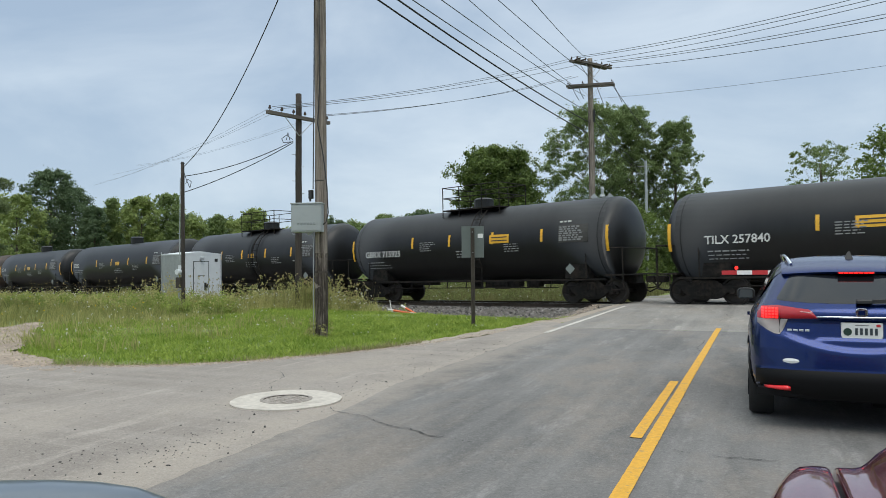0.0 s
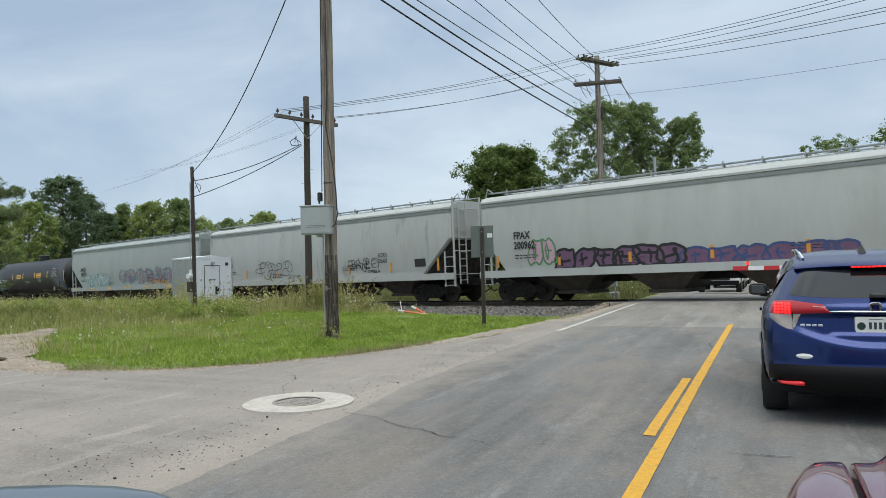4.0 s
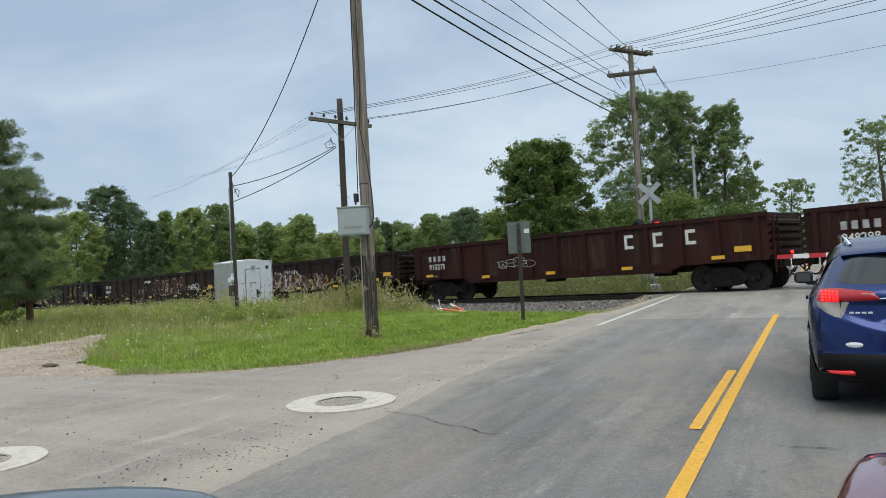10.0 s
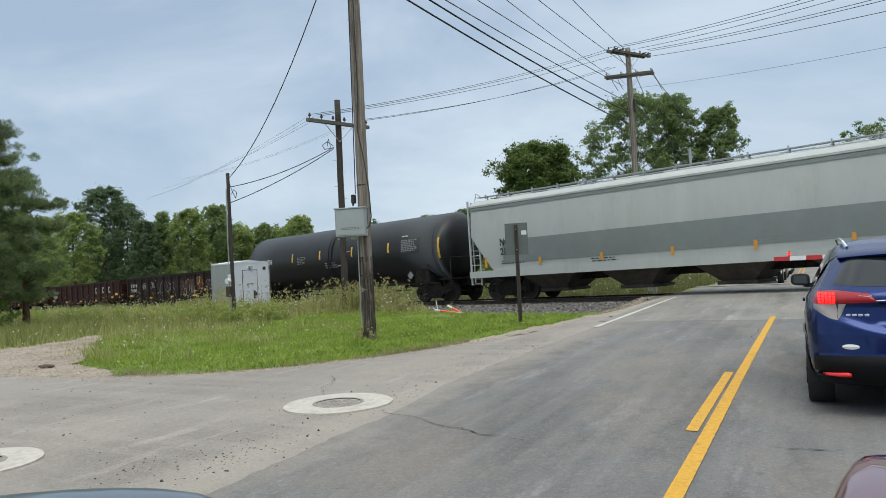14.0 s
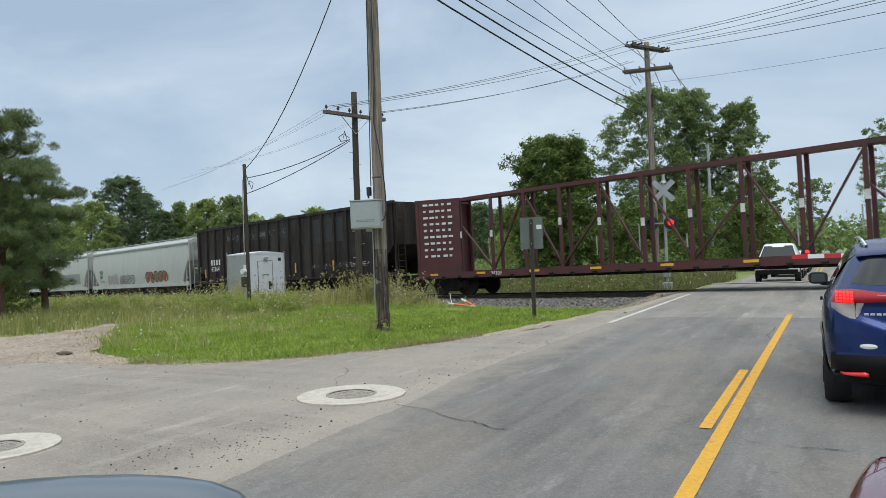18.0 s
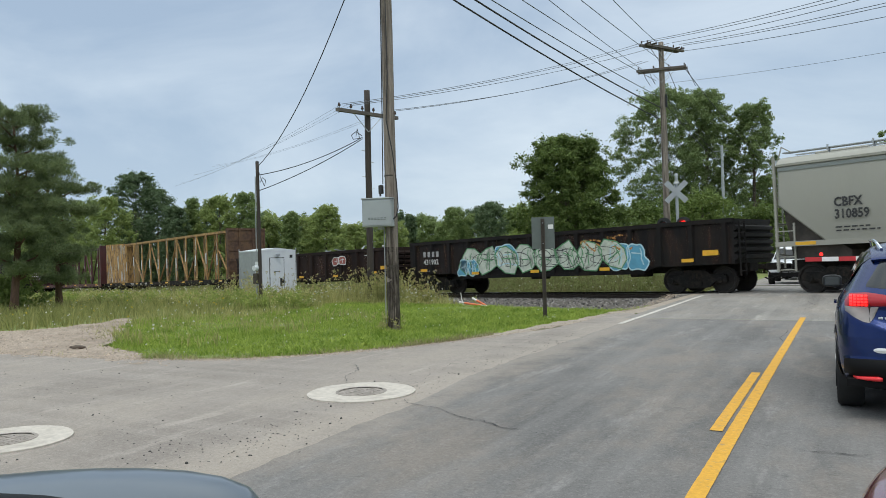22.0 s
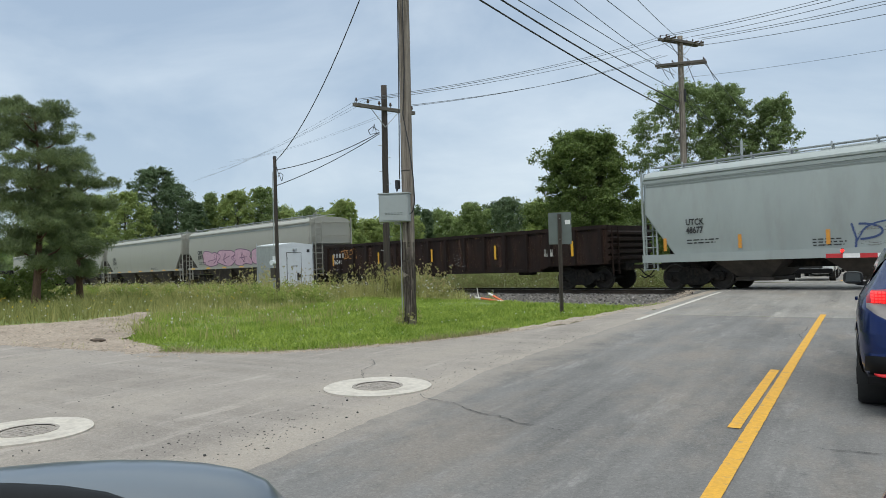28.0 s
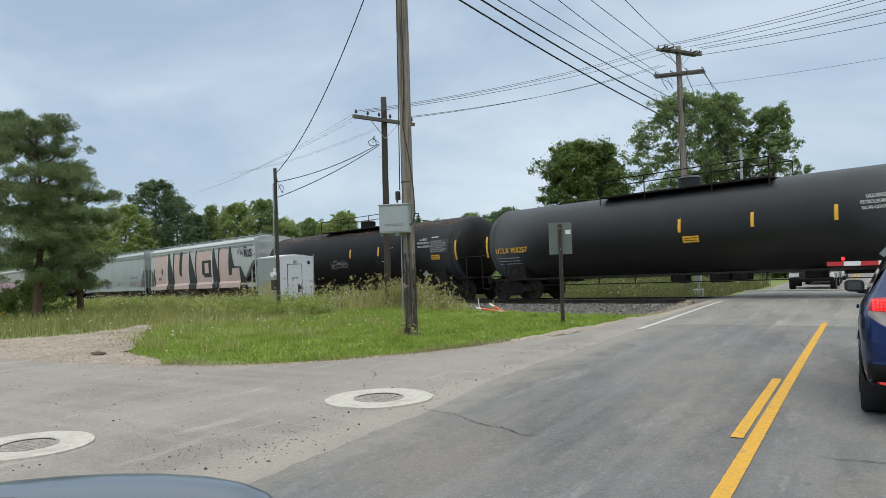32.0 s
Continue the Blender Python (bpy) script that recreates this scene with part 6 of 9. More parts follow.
c, h, W = gondola(-188.1, 16.95, M_gon_brown, "916345", "dark brown gondola covered in thin white tags", 2.5, .76, 14, seed=15)
tag(c, h, .36, -.02, .9, 2.25, M_worn_silver, 82, .05, 4)
tag(c, h, .62, .56, 1.55, 2.05, M_paint_silver, 182, .03, 4)
tag(c, h, .45, .38, 1.6, 2.1, M_paint_silver, 183, .025, 3)
tag(c, h, .0, -.06, 1.3, 2.0, M_worn_white, 184, .03, 3)
tag(c, h, -.12, -.4, .9, 2.1, M_worn_silver, 83, .05, 5, M_worn_rust)
tag(c, h, -.42, -.52, 1.3, 2.2, M_worn_orange, 84, .07, 2, M_worn_rust)
tag(c, h, -.58, -.74, 1.2, 1.95, M_worn_white, 85, .04, 3, M_worn_rust)
tag(c, h, -.78, -.94, 1.7, 2.1, M_worn_orange, 185, .04, 3)
tank_car(-205.4, 18.1, 1.6, M_black, "CBTX 721701", "clean gloss black tank car with a middle band", 4.1, seed=16, style=1, warn=(), platform=False)
c, fy, h = covered_hopper(-223.7, 19.6, M_hop_white, "NCIX 210", "white covered hopper with a long grey side panel", 4, seed=17, tape="upright", open_end=True, num_z=2.2, slope=M_hop_white, num_size=.4)
side_shape(c, h, [(.8, 1.55), (.8, 2.5), (-.8, 2.5), (-.8, 1.55)], fy, .0, M_hop_panel, "grey_panel", "grey painted side panel")
c, fy, h = covered_hopper(-243.6, 19.6, M_hop_white, "NCIX 1034", "white covered hopper with silver, red and black graffiti", 4, seed=18, tape="upright", open_end=True, num_z=2.2, slope=M_hop_white, num_size=.4)
tag(c, h, .62, .38, 1.3, 2.2, M_stencil_faint, 86, .05, 3, M_paint_silver, fy, sharp=True)
tag(c, h, .34, .02, 1.3, 2.1, M_paint_black, 87, .05, 4, M_paint_silver, fy, sharp=True)
tag(c, h, -.2, -.62, 1.3, 2.2, M_paint_black, 88, .06, 5, M_paint_red, fy, sharp=True)
tag(c, h, -.2, -.62, 1.3, 2.2, M_paint_green, 188, .04, 5, None, lambda z: fy(z) + .004)
coal_hopper(-263.4, 21.8, "43764", "tall brown-black ribbed open hopper with white tags")
centerbeam(-285.65, 23.6, M_beam_red, "28309", "empty oxide-red centre-beam flat car", 11)
centerbeam(-309.78, 23.5, M_beam_yellow, "857092", "empty yellow centre-beam flat car streaked with rust", 12, True)
c, h, W = gondola(-333.6, 17.0, M_gon_brown, "707  696", "dark brown gondola with scrap just above its rim", 2.4, .85, 12, seed=19)
g = Geo()
rs2 = random.Random(8)
for i in range(70):
    x = rs2.uniform(-h * .7, h * .75)
    g.bar((x, rs2.uniform(-1.2, 1.2), 1.9 + rs2.uniform(0, .45)), (x + rs2.uniform(-.9, .9), rs2.uniform(-1.2, 1.2), 2.0 + rs2.uniform(0, .62)), rs2.uniform(.03, .16), .04)
part("scrap_load", g, M_galv, c, "jumbled scrap metal load")
tag(c, h, -.35, -.5, 1.6, 2.1, M_paint_white, 89, .05, 2, M_paint_red)
c, h, W = gondola(-350.8, 16.95, M_gon_black, "431902", "black gondola with a bold white, green and blue graffiti piece", 2.5, .76, 14, seed=20)
tag(c, h, .56, -.5, .85, 2.15, M_paint_green, 90, .05, 8, M_solid_cream, sharp=True)
tag(c, h, .58, .44, .8, 1.6, M_paint_cyan, 91, .05, 2, M_paint_blue)
tag(c, h, -.42, -.6, .85, 1.9, M_paint_cyan, 92, .05, 2, M_paint_blue)
tag(c, h, .3, .16, 1.2, 2.2, M_paint_cyan, 93, .05, 1, M_paint_blue)
tag(c, h, .5, -.42, .9, 2.0, M_paint_black, 192, .04, 8)
tag(c, h, -.3, -.5, 1.6, 2.2, M_worn_orange, 93, .09, 2)
for i, (fr, ln, num) in enumerate(((-368.1, 17.95, "CBFX 310859"), (-386.4, 18.1, "CBFX 310840"), (-404.7, 18.15, "CBFX 310810"), (-423.1, 18.1, "CBFX 310177"))):
    # the dark brown slope sheets stand for stone-grey ones in shade
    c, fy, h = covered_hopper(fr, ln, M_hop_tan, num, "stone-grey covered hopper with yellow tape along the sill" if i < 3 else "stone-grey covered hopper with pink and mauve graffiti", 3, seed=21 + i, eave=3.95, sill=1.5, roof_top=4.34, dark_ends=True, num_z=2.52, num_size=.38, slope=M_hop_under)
    if i == 3:
        tag(c, h, .7, -.72, 1.62, 2.8, M_paint_purple, 94, .055, 5, M_paint_pink, fy)
c, h, W = gondola(-441.6, 20.3, M_gon_brown, "76041", "rust-brown gondola with yellow upright stripes", 2.5, .78, 16, seed=26, tape="upright")
tag(c, h, .82, .69, 1.6, 2.3, M_worn_orange, 96, .035, 3)
tag(c, h, -.08, -.19, .95, 1.75, M_worn_silver, 97, .03, 2)
side_shape(c, h, [(-.686, 1.38), (-.732, 1.38), (-.732, 1.67), (-.686, 1.67)], lambda z: 1.55, .0, M_worn_white, "data_panel", "small white-lined data panel")
c, fy, h = covered_hopper(-462.45, 19.1, M_hop_grey, "UTCK 48677", "light grey covered hopper with blue and red tags", 4, seed=27, tape="upright", line=(3.78, 3.7), open_end=True, num_size=.3, num_z=2.2)
tag(c, h, .22, -.1, 1.15, 2.1, M_paint_navy, 98, .075, 3, None, fy)
tag(c, h, .2, -.08, 1.3, 1.9, M_worn_silver, 198, .05, 3, None, fy)
tag(c, h, -.58, -.86, 1.15, 1.95, M_paint_purple, 100, .032, 6, None, fy)
tag(c, h, -.6, -.82, 2.0, 2.25, M_paint_purple, 200, .022, 6, None, fy)
c, fy, h = covered_hopper(-482.0, 19.0, M_hop_white, "45812", "grey covered hopper with huge pale pink and black letter shapes", 4, seed=28, tape="none", line=(3.78, 3.7), num_z=2.0, num_size=.3)
fo = lambda z: 1.563 if z < 1.3 else fy(z)              # out over the sill
side_shape(c, h, [(.885, .99), (.885, 3.72), (-.585, 3.72), (-.62, 2.33), (-.764, 2.33), (-.77, .99)], fo, .0, M_paint_salmon, "graffiti_fill", "pale pink painted band")
for x0, x1, xm, xt, xa, xb_, xw in ((.633, .455, .478, .551, .584, .446, .471), (.159, -.002, .031, .129, .146, -.009, .013), (-.292, -.424, -.405, -.331, -.305, -.432, -.409)):
    side_shape(c, h, [(x0 + .014, .99), (x0, .99), (xa, 3.8), (xa + .012, 3.8)], fo, .003, M_paint_white, "letter_edge", "white painted letter edge")
    side_shape(c, h, [(xt, 3.8), (xw, 3.8), (xm, 2.3)], fy, .003, M_hop_white, "letter_counter", "bare pale wedge inside a letter")
    side_shape(c, h, [(x0, .99), (x1, .99), (xm, 2.3), (xt, 3.85), (xa, 3.85), ((x0 + xa) / 2 - .01, 1.6)], fo, .006, M_paint_black, "letter_shape", "black painted letter shape")
    side_shape(c, h, [(x1 + .022, .99), (x1, .99), (xb_, 3.85), (xw, 3.85)], fo, .008, M_paint_black, "letter_shape", "black painted letter shape")
for poly in ([(.34, 1.97), (.289, 1.94), (.27, 3.85), (.331, 3.85)], [(.915, 1.3), (.89, 1.3), (.89, 2.72), (.915, 2.72)], [(.728, 2.2), (.702, 2.2), (.702, 2.68), (.728, 2.68)],
             [(-.116, 2.83), (-.285, 2.83), (-.287, 3.03), (-.116, 3.03)], [(-.15, 1.8), (-.285, 1.8), (-.285, 2.1), (-.15, 2.1)], [(-.238, 1.85), (-.285, 1.85), (-.286, 3.0), (-.238, 3.0)], [(-.116, 2.0), (-.165, 2.0), (-.165, 3.0), (-.116, 3.0)],
             [(-.585, 1.85), (-.63, 1.85), (-.65, 2.47), (-.685, 2.47), (-.616, 3.84), (-.592, 3.88)], [(-.63, 2.33), (-.77, 2.33), (-.785, 2.46), (-.65, 2.47)], [(-.764, 2.36), (-.785, 2.42), (-.899, .99), (-.77, .99)]):
    side_shape(c, h, poly, fo, .01, M_paint_black, "letter_shape", "black painted letter shape")
side_shape(c, h, [(-.69, 2.47), (-.62, 3.7), (-.606, 3.7), (-.672, 2.47)], fy, .004, M_paint_white, "letter_edge", "white painted letter edge")
side_shape(c, h, [(-.73, 3.3), (-.8, 3.15), (-.885, 3.5), (-.87, 3.76), (-.74, 3.76)], fy, .004, M_worn_black, "smear", "smeared black spray paint")
lettering("graffiti_word", "RIS", .7, M_stencil_dark, c, face_text(-.838 * h, fy(3.1) + .01, 2.88), 1.25, .03)
for k in (-.822, -.995):
    part("paint_dot", plate_at(Geo(), k * h, k * h - .07, fy(3.1) + .008, 3.08, 3.2), M_stencil_dark, c)
UT, fy_t, _, _ = tank_car(-501.2, 19.6, 1.6, M_black_rust, "UTLX 955014", "black pressure tank car streaked with rust, yellow number", 4.0, M_reflector, 2, seed=29, warn=(-.765,), shift=(1.5, -.42), num_size=.31)
scrawl(UT, 1.5, -.2, 1.75, 2.3, 0, M_paint_silver, 129, .03, 4, fy_t)
scrawl(UT, -2.7, -3.7, 1.85, 2.3, 0, M_worn_silver, 133, .03, 4, fy_t)
scrawl(UT, 4.3, 3.4, 1.95, 2.15, 0, M_paint_silver, 131, .02, 5, fy_t)
tank_car(-520.7, 20.0, 1.6, M_black, "UTLX 955257", "black pressure tank car with a yellow number", 4.0, M_reflector, 2, seed=30, warn=(-.05,), shift=(.95, -.42), num_size=.31)
tank_car(-540.8, 18.0, 1.6, M_black, "UTLX 955301", "black tank car with yellow stripes", 4.0, M_reflector, 2, seed=33, shift=(.95, -.42), num_size=.31)

V0, ACC = 16.473, 0.00596


def motions():
    """The train rolls by at an even pace."""
    for car, c0 in TRAIN:
        rows = []
        for t in (0, 6.4, 12.8, 19.2, 25.6, 32):
            p = on_track(c0 + V0 * t + ACC * t * t / 2)
            rows.append((t, pose(p.x, p.y, p.z, 0, 1.09, TRACK_TURN)))
        walk(car, rows)

# ---------------------------------------------------------------- poles and wires
def timber(x, y, z0, z1, r0, r1, lean=(0, 0), seed=1):
    """A round timber pole, slightly uneven."""
    g = Geo()
    rings = []
    for i in range(13):
        k = i / 12
        cx, cy = x + lean[0] * k + .012 * noise.noise((i * .7, seed, 0)), y + lean[1] * k + .012 * noise.noise((i * .7, seed, 5))
        r = r0 + (r1 - r0) * k
        rings.append([(cx + r * (1 + .04 * noise.noise((j * .9, i * .5, seed))) * math.cos(2 * math.pi * j / 16), cy + r * math.sin(2 * math.pi * j / 16), z0 + (z1 - z0) * k) for j in range(16)])
    return g.loft(rings)


def insulator(x, y, z, k=1.0):
    g = Geo()
    g.tube((x, y, z), (x, y, z + .07 * k), .012, n=6)
    g.tube((x, y, z + .06 * k), (x, y, z + .11 * k), .045 * k, .05 * k, n=10)
    g.tube((x, y, z + .11 * k), (x, y, z + .17 * k), .035 * k, .028 * k, n=10)
    return g


def crossarm(pole, cx, cy, z, d, half, w=.11, h=.13, pins=6, mat=None, knob=1.0):
    """A timber crossarm with braces and insulators; d is its unit direction in plan."""
    g = Geo()
    g.bar((cx - d[0] * half, cy - d[1] * half, z), (cx + d[0] * half, cy + d[1] * half, z), h, w)
    arm = part("crossarm", g, mat or M_pole, pole, "weathered timber crossarm")
    g = Geo()
    for k in (-1, 1):
        g.bar((cx + d[0] * half * .45 * k, cy + d[1] * half * .45 * k, z - .06), (cx, cy, z - .62), .03, .012)
    part("brace", g, M_galv, pole, "steel crossarm brace")
    for i in range(pins):
        k = -half * .92 + 2 * half * .92 * i / (pins - 1)
        if abs(k) < .15:
            continue
        part("insulator", insulator(cx + d[0] * k, cy + d[1] * k, z + h / 2, knob), M_insul, arm)


# the near pole with its cabinet
mp = thing("utility_pole", "weathered grey timber pole with a grey metal box and cables", "utility pole")
part("shaft", timber(-8.17, 12.62, -.4, 9.2, .131, .108, (.02, .0), 1), M_pole, mp, smooth=True)
part("worn_base", timber(-8.17, 12.62, -.3, 1.7, .1345, .1295, (.004, .0), 1), M_pole_wear, mp, "dark peeling weathered lower shaft", smooth=True)
part("weather_stain", timber(-8.168, 12.62, 1.6, 9.1, .1295, .1115, (.016, .0), 1), M_pole_stain, mp, "dark weather streaks on the shaft", smooth=True)
bd = Vector((.95, .31, 0))                     # along the box front
bn = Vector((.31, -.95, 0))                    # towards the road
box_m = Matrix.Translation((-8.33, 12.4, 2.12)) @ Matrix(((bd.x, -bn.x, 0, 0), (bd.y, -bn.y, 0, 0), (0, 0, 1, 0), (0, 0, 0, 1)))
g = Geo()
g.box(-.31, .31, -.14, .1, 0, .56, .012)
bx = part("meter_box", g, M_box_grey, mp, "light grey sheet-metal cabinet", m=box_m)
part("box_lid", Geo().box(-.325, .325, -.16, .11, .56, .585, .008), M_box_grey, bx)
part("box_door", Geo().box(-.285, .285, -.152, -.139, .03, .53), M_box_grey, bx)
g = Geo()
for i in range(6):
    for k in range(2):
        g.box(-.18 + i * .065, -.135 + i * .065, -.156, -.151, .14 + k * .03, .15 + k * .03)
part("stencil", g, M_sign_back, bx, "faint unreadable print")
part("bracket", Geo().box(-.05, .05, .08, .2, -.05, .1), M_galv, bx)
g = Geo()
g.pipe([(-8.34, 12.5, 2.75), (-8.36, 12.5, 2.95)], .02)
g.box(-8.37, -8.29, 12.46, 12.56, 2.8, 2.98, .015)
part("junction_box", g, M_steel_black, mp, "small dark junction box")
g = Geo()
g.pipe([(-8.3, 12.54, 3.0), (-8.26, 12.53, 5.0), (-8.22, 12.54, 9.0)], .011)
g.pipe([(-8.1, 12.48, 8.8), (-8.08, 12.47, 5.2), (-8.13, 12.46, 4.3), (-8.0, 12.47, 3.6), (-7.93, 12.48, 3.0), (-7.92, 12.5, 2.5), (-7.97, 12.5, 2.32), (-8.05, 12.47, 2.25)], .012)
part("cable", g, M_cable, mp, "black cable clipped to the pole")
for z in (1.3, 3.15):
    part("pole_band", Geo().tube((-8.165, 12.62, z), (-8.165, 12.62, z + .03), .134 - .0024 * z, n=16), M_post, mp)
g = Geo()
g.pipe([(-8.3, 12.53, 0), (-8.29, 12.53, 2.1)], .012)
part("ground_conduit", g, M_galv, mp)

# the crossarm pole by the track
ap = thing("crossarm_pole", "dark creosoted pole with one crossarm and step bolts, rising from weeds", "utility pole")
AX, AY = -14.26, 20.62
part("shaft", timber(AX, AY, -.9, 7.25, .122, .1, (.06, 0), 2), M_pole_dark, ap, smooth=True)
ad = (-.296, -.955)
crossarm(ap, AX + .05 + .1, AY - .1, 6.42, ad, 1.3, pins=6, mat=M_arm)
for i in range(9):
    z = 1.6 + i * .45
    k = 1 if i % 2 else -1
    g = Geo()
    g.tube((AX + .04, AY, z), (AX + .04 + k * .24, AY - .03, z + .02), .01, n=5)
    part("step_bolt", g, M_galv, ap)
g = Geo()
g.pipe([(AX - .12, AY - .1, 5.7), (AX - .3, AY - .2, 5.85), (AX - .5, AY - .2, 5.75), (AX - .42, AY - .2, 5.6), (AX - .2, AY - .15, 5.62)], .012)
g.pipe([(AX - .2, AY - .12, 5.6), (AX - .28, AY - .15, 5.95), (AX - .34, AY - .15, 5.7)], .01)
part("cable_loop", g, M_cable, ap)

# the slim service pole
sp = thing("service_pole", "slim dark wooden pole with a meter and conduit in tall weeds", "utility pole")
SX, SY = -17.5, 18.76
part("shaft", timber(SX, SY, -.7, 4.87, .066, .056, (-.03, 0), 3), M_pole_dark, sp, smooth=True)
g = Geo()
g.tube((SX - .12, SY - .06, -.3), (SX - .12, SY - .06, 1.25), .035, n=10)
g.tube((SX - .1, SY - .07, 1.6), (SX - .08, SY - .05, 4.4), .016, n=8)
part("conduit", g, M_galv, sp, "grey conduit")
g = Geo()
g.box(SX - .2, SX - .02, SY - .16, SY - .04, .75, 1.1, .015)
part("breaker_box", g, M_post, sp, "brown breaker box")
g = Geo()
g.tube((SX - .1, SY - .2, 1.28), (SX - .1, SY - .05, 1.28), .09, n=14)
g.tube((SX - .1, SY - .05, 1.1), (SX - .1, SY - .05, 1.5), .06, n=10)
part("electric_meter", g, M_cabinet, sp, "round white electric meter")
g = Geo()
g.tube((SX - .03, SY, 4.87), (SX - .03, SY, 4.93), .07, .05, n=10)
part("pole_cap", g, M_steel_black, sp)
g = Geo()
g.pipe([(SX + .03, SY, 4.6), (SX + .12, SY, 4.35), (SX + .28, SY, 4.05), (SX + .34, SY, 4.25), (SX + .2, SY, 4.35), (SX + .1, SY, 4.2)], .01)
part("drip_loop", g, M_cable, sp)

# the tall pole beyond the track
fp = thing("tall_pole", "tall grey timber pole with two crossarms beyond the railway", "utility pole")
FX, FY = -7.3, 35.0
part("shaft", timber(FX, FY, -.6, 11.3, .17, .12, (-.05, 0), 4), M_pole, fp, smooth=True)
crossarm(fp, FX - .04, FY - .16, 10.0, (.985, .17), 1.12, pins=4, mat=M_arm, knob=.7)
crossarm(fp, FX - .04, FY + .16, 10.0, (.985, .17), 1.12, pins=4, mat=M_arm, knob=.7)
crossarm(fp, FX - .12, FY - .06, 11.0, (.505, .861), 1.25, pins=5, mat=M_arm, knob=.8)
crossarm(fp, FX + .12, FY + .06, 11.03, (.505, .861), 1.25, pins=5, mat=M_arm, knob=.8)
for k in (-1.1, -.75, .8, 1.1):                          # dead-end insulators hanging from the arms' ends
    px_, py_ = FX + .505 * k, FY + .861 * k
    part("strain_insulator", Geo().pipe([(px_, py_, 11.02), (px_ + .16, py_ - .2, 11.06), (px_ + .34, py_ - .42, 11.0)], .035), M_insul, fp)
for k, dx, dy in ((-.9, .34, -.2), (.25, .3, -.2), (1.05, .36, -.22), (-.6, .3, -.3)):
    part("down_guy", Geo().pipe([(FX + k, FY, 9.95), (FX + k + dx * .5, FY + dy, 9.6), (FX + k + dx * (1.2 if k > 0 else 1.0), FY + dy, 9.0 if k > 0 else 9.3)], .014), M_cable, fp, "dark jumper cable")
g = Geo()
g.tube((FX + .14, FY - .1, 8.2), (FX + .14, FY - .1, 8.8), .05, n=8)
part("cable_bracket", g, M_steel_black, fp)

kp = thing("steel_pole", "slim pale grey pole with a small bracket far behind", "utility pole")
g = Geo().tube((-8.15, 59.4, -.8), (-8.15, 59.4, 9.5), .13, .1, n=12)
part("shaft", g, M_galv, kp)
part("bracket", Geo().bar((-8.75, 59.4, 9.1), (-7.7, 59.4, 9.05), .04, .05), M_galv, kp)
for (x, y, h) in ((-6.2, 84, 7.2), (-9.5, 108, 7.6)):
    q = thing("distant_pole", "distant grey utility pole among trees", "utility pole")
    part("shaft", Geo().tube((x, y, -1.2), (x, y, h), .15, .11, n=10), M_pole, q)
    part("crossarm", Geo().bar((x - 1.1, y, h - .5), (x + 1.1, y, h - .4), .12, .1), M_pole, q)


def wire(name, a, b, sag, r=.012, mat=None, label="overhead wire strung between poles"):
    g = Geo()
    a, b = Vector(a), Vector(b)
    n = 14
    pts = [a.lerp(b, i / n) - Vector((0, 0, sag * 4 * (i / n) * (1 - i / n))) for i in range(n + 1)]
    rings = []
    for i, p in enumerate(pts):
        d = (pts[min(n, i + 1)] - pts[max(0, i - 1)]).normalized()
        q = d.to_track_quat("Z", "Y")
        rings.append([tuple(p + q @ Vector((r * math.cos(2 * math.pi * j / 5), r * math.sin(2 * math.pi * j / 5), 0))) for j in range(5)])
    g.loft(rings)
    ob = part(name, g, mat or M_wire)
    return tagged(ob, label, "wire", "overhead wires")


def beyond(a, b, k):
    a, b = Vector(a), Vector(b)
    return tuple(a + (b - a) * k)


# over the road to the near left, heavy cables lowest
for a, b, r in (((-7.5, 34.9, 7.7), (-9.01, 17.85, 8.7), .026), ((-7.4, 34.9, 8.2), (-8.48, 18.11, 8.67), .026), ((-7.35, 34.9, 8.65), (-8.07, 18.3, 8.52), .016), ((-7.6, 34.85, 9.5), (-7.31, 18.61, 8.46), .013),
                ((-8.2, 34.75, 10.1), (-7.22, 18.65, 8.935), .012), ((-6.95, 34.9, 10.1), (-6.49, 18.92, 8.935), .012), ((-7.4, 34.97, 11.2), (-5.65, 19.19, 8.935), .012)):
    wire("overhead_cable" if r > .02 else "overhead_wire", a, beyond(a, b, 1.75), .35 if r > .02 else .22, r, M_cable if r > .02 else None, "black cable slung above the road" if r > .02 else "thin conductor slung above the road")
# to the right, from the top crossarms
for a, b in (((-8.1, 34.4, 11.3), (.17, 27.24, 9.69)), ((-7.8, 34.62, 11.3), (.53, 26.86, 9.49)), ((-6.9, 35.3, 11.28), (1.08, 26.25, 9.19)), ((-6.6, 35.5, 11.2), (2.04, 25.22, 8.68)), ((-6.45, 35.6, 11.15), (2.27, 24.98, 8.53)), ((-6.4, 35.65, 10.9), (2.25, 24.99, 8.2))):
    wire("overhead_wire", a, beyond(a, (b[0], b[1], b[2] + .12), 1.35), .15, .011)
wire("overhead_wire", (-7.3, 35.0, 9.35), beyond((-7.3, 35.0, 9.35), (2.2, 25.05, 7.28), 1.35), .15, .006)
# to the crossarm pole and on along the railway
FAR = ((-39.25, 34.1, 6.75), (-39.0, 34.4, 6.95), (-38.5, 35.0, 7.5), (-37.6, 35.9, 8.1), (-37.4, 36.0, 8.2))
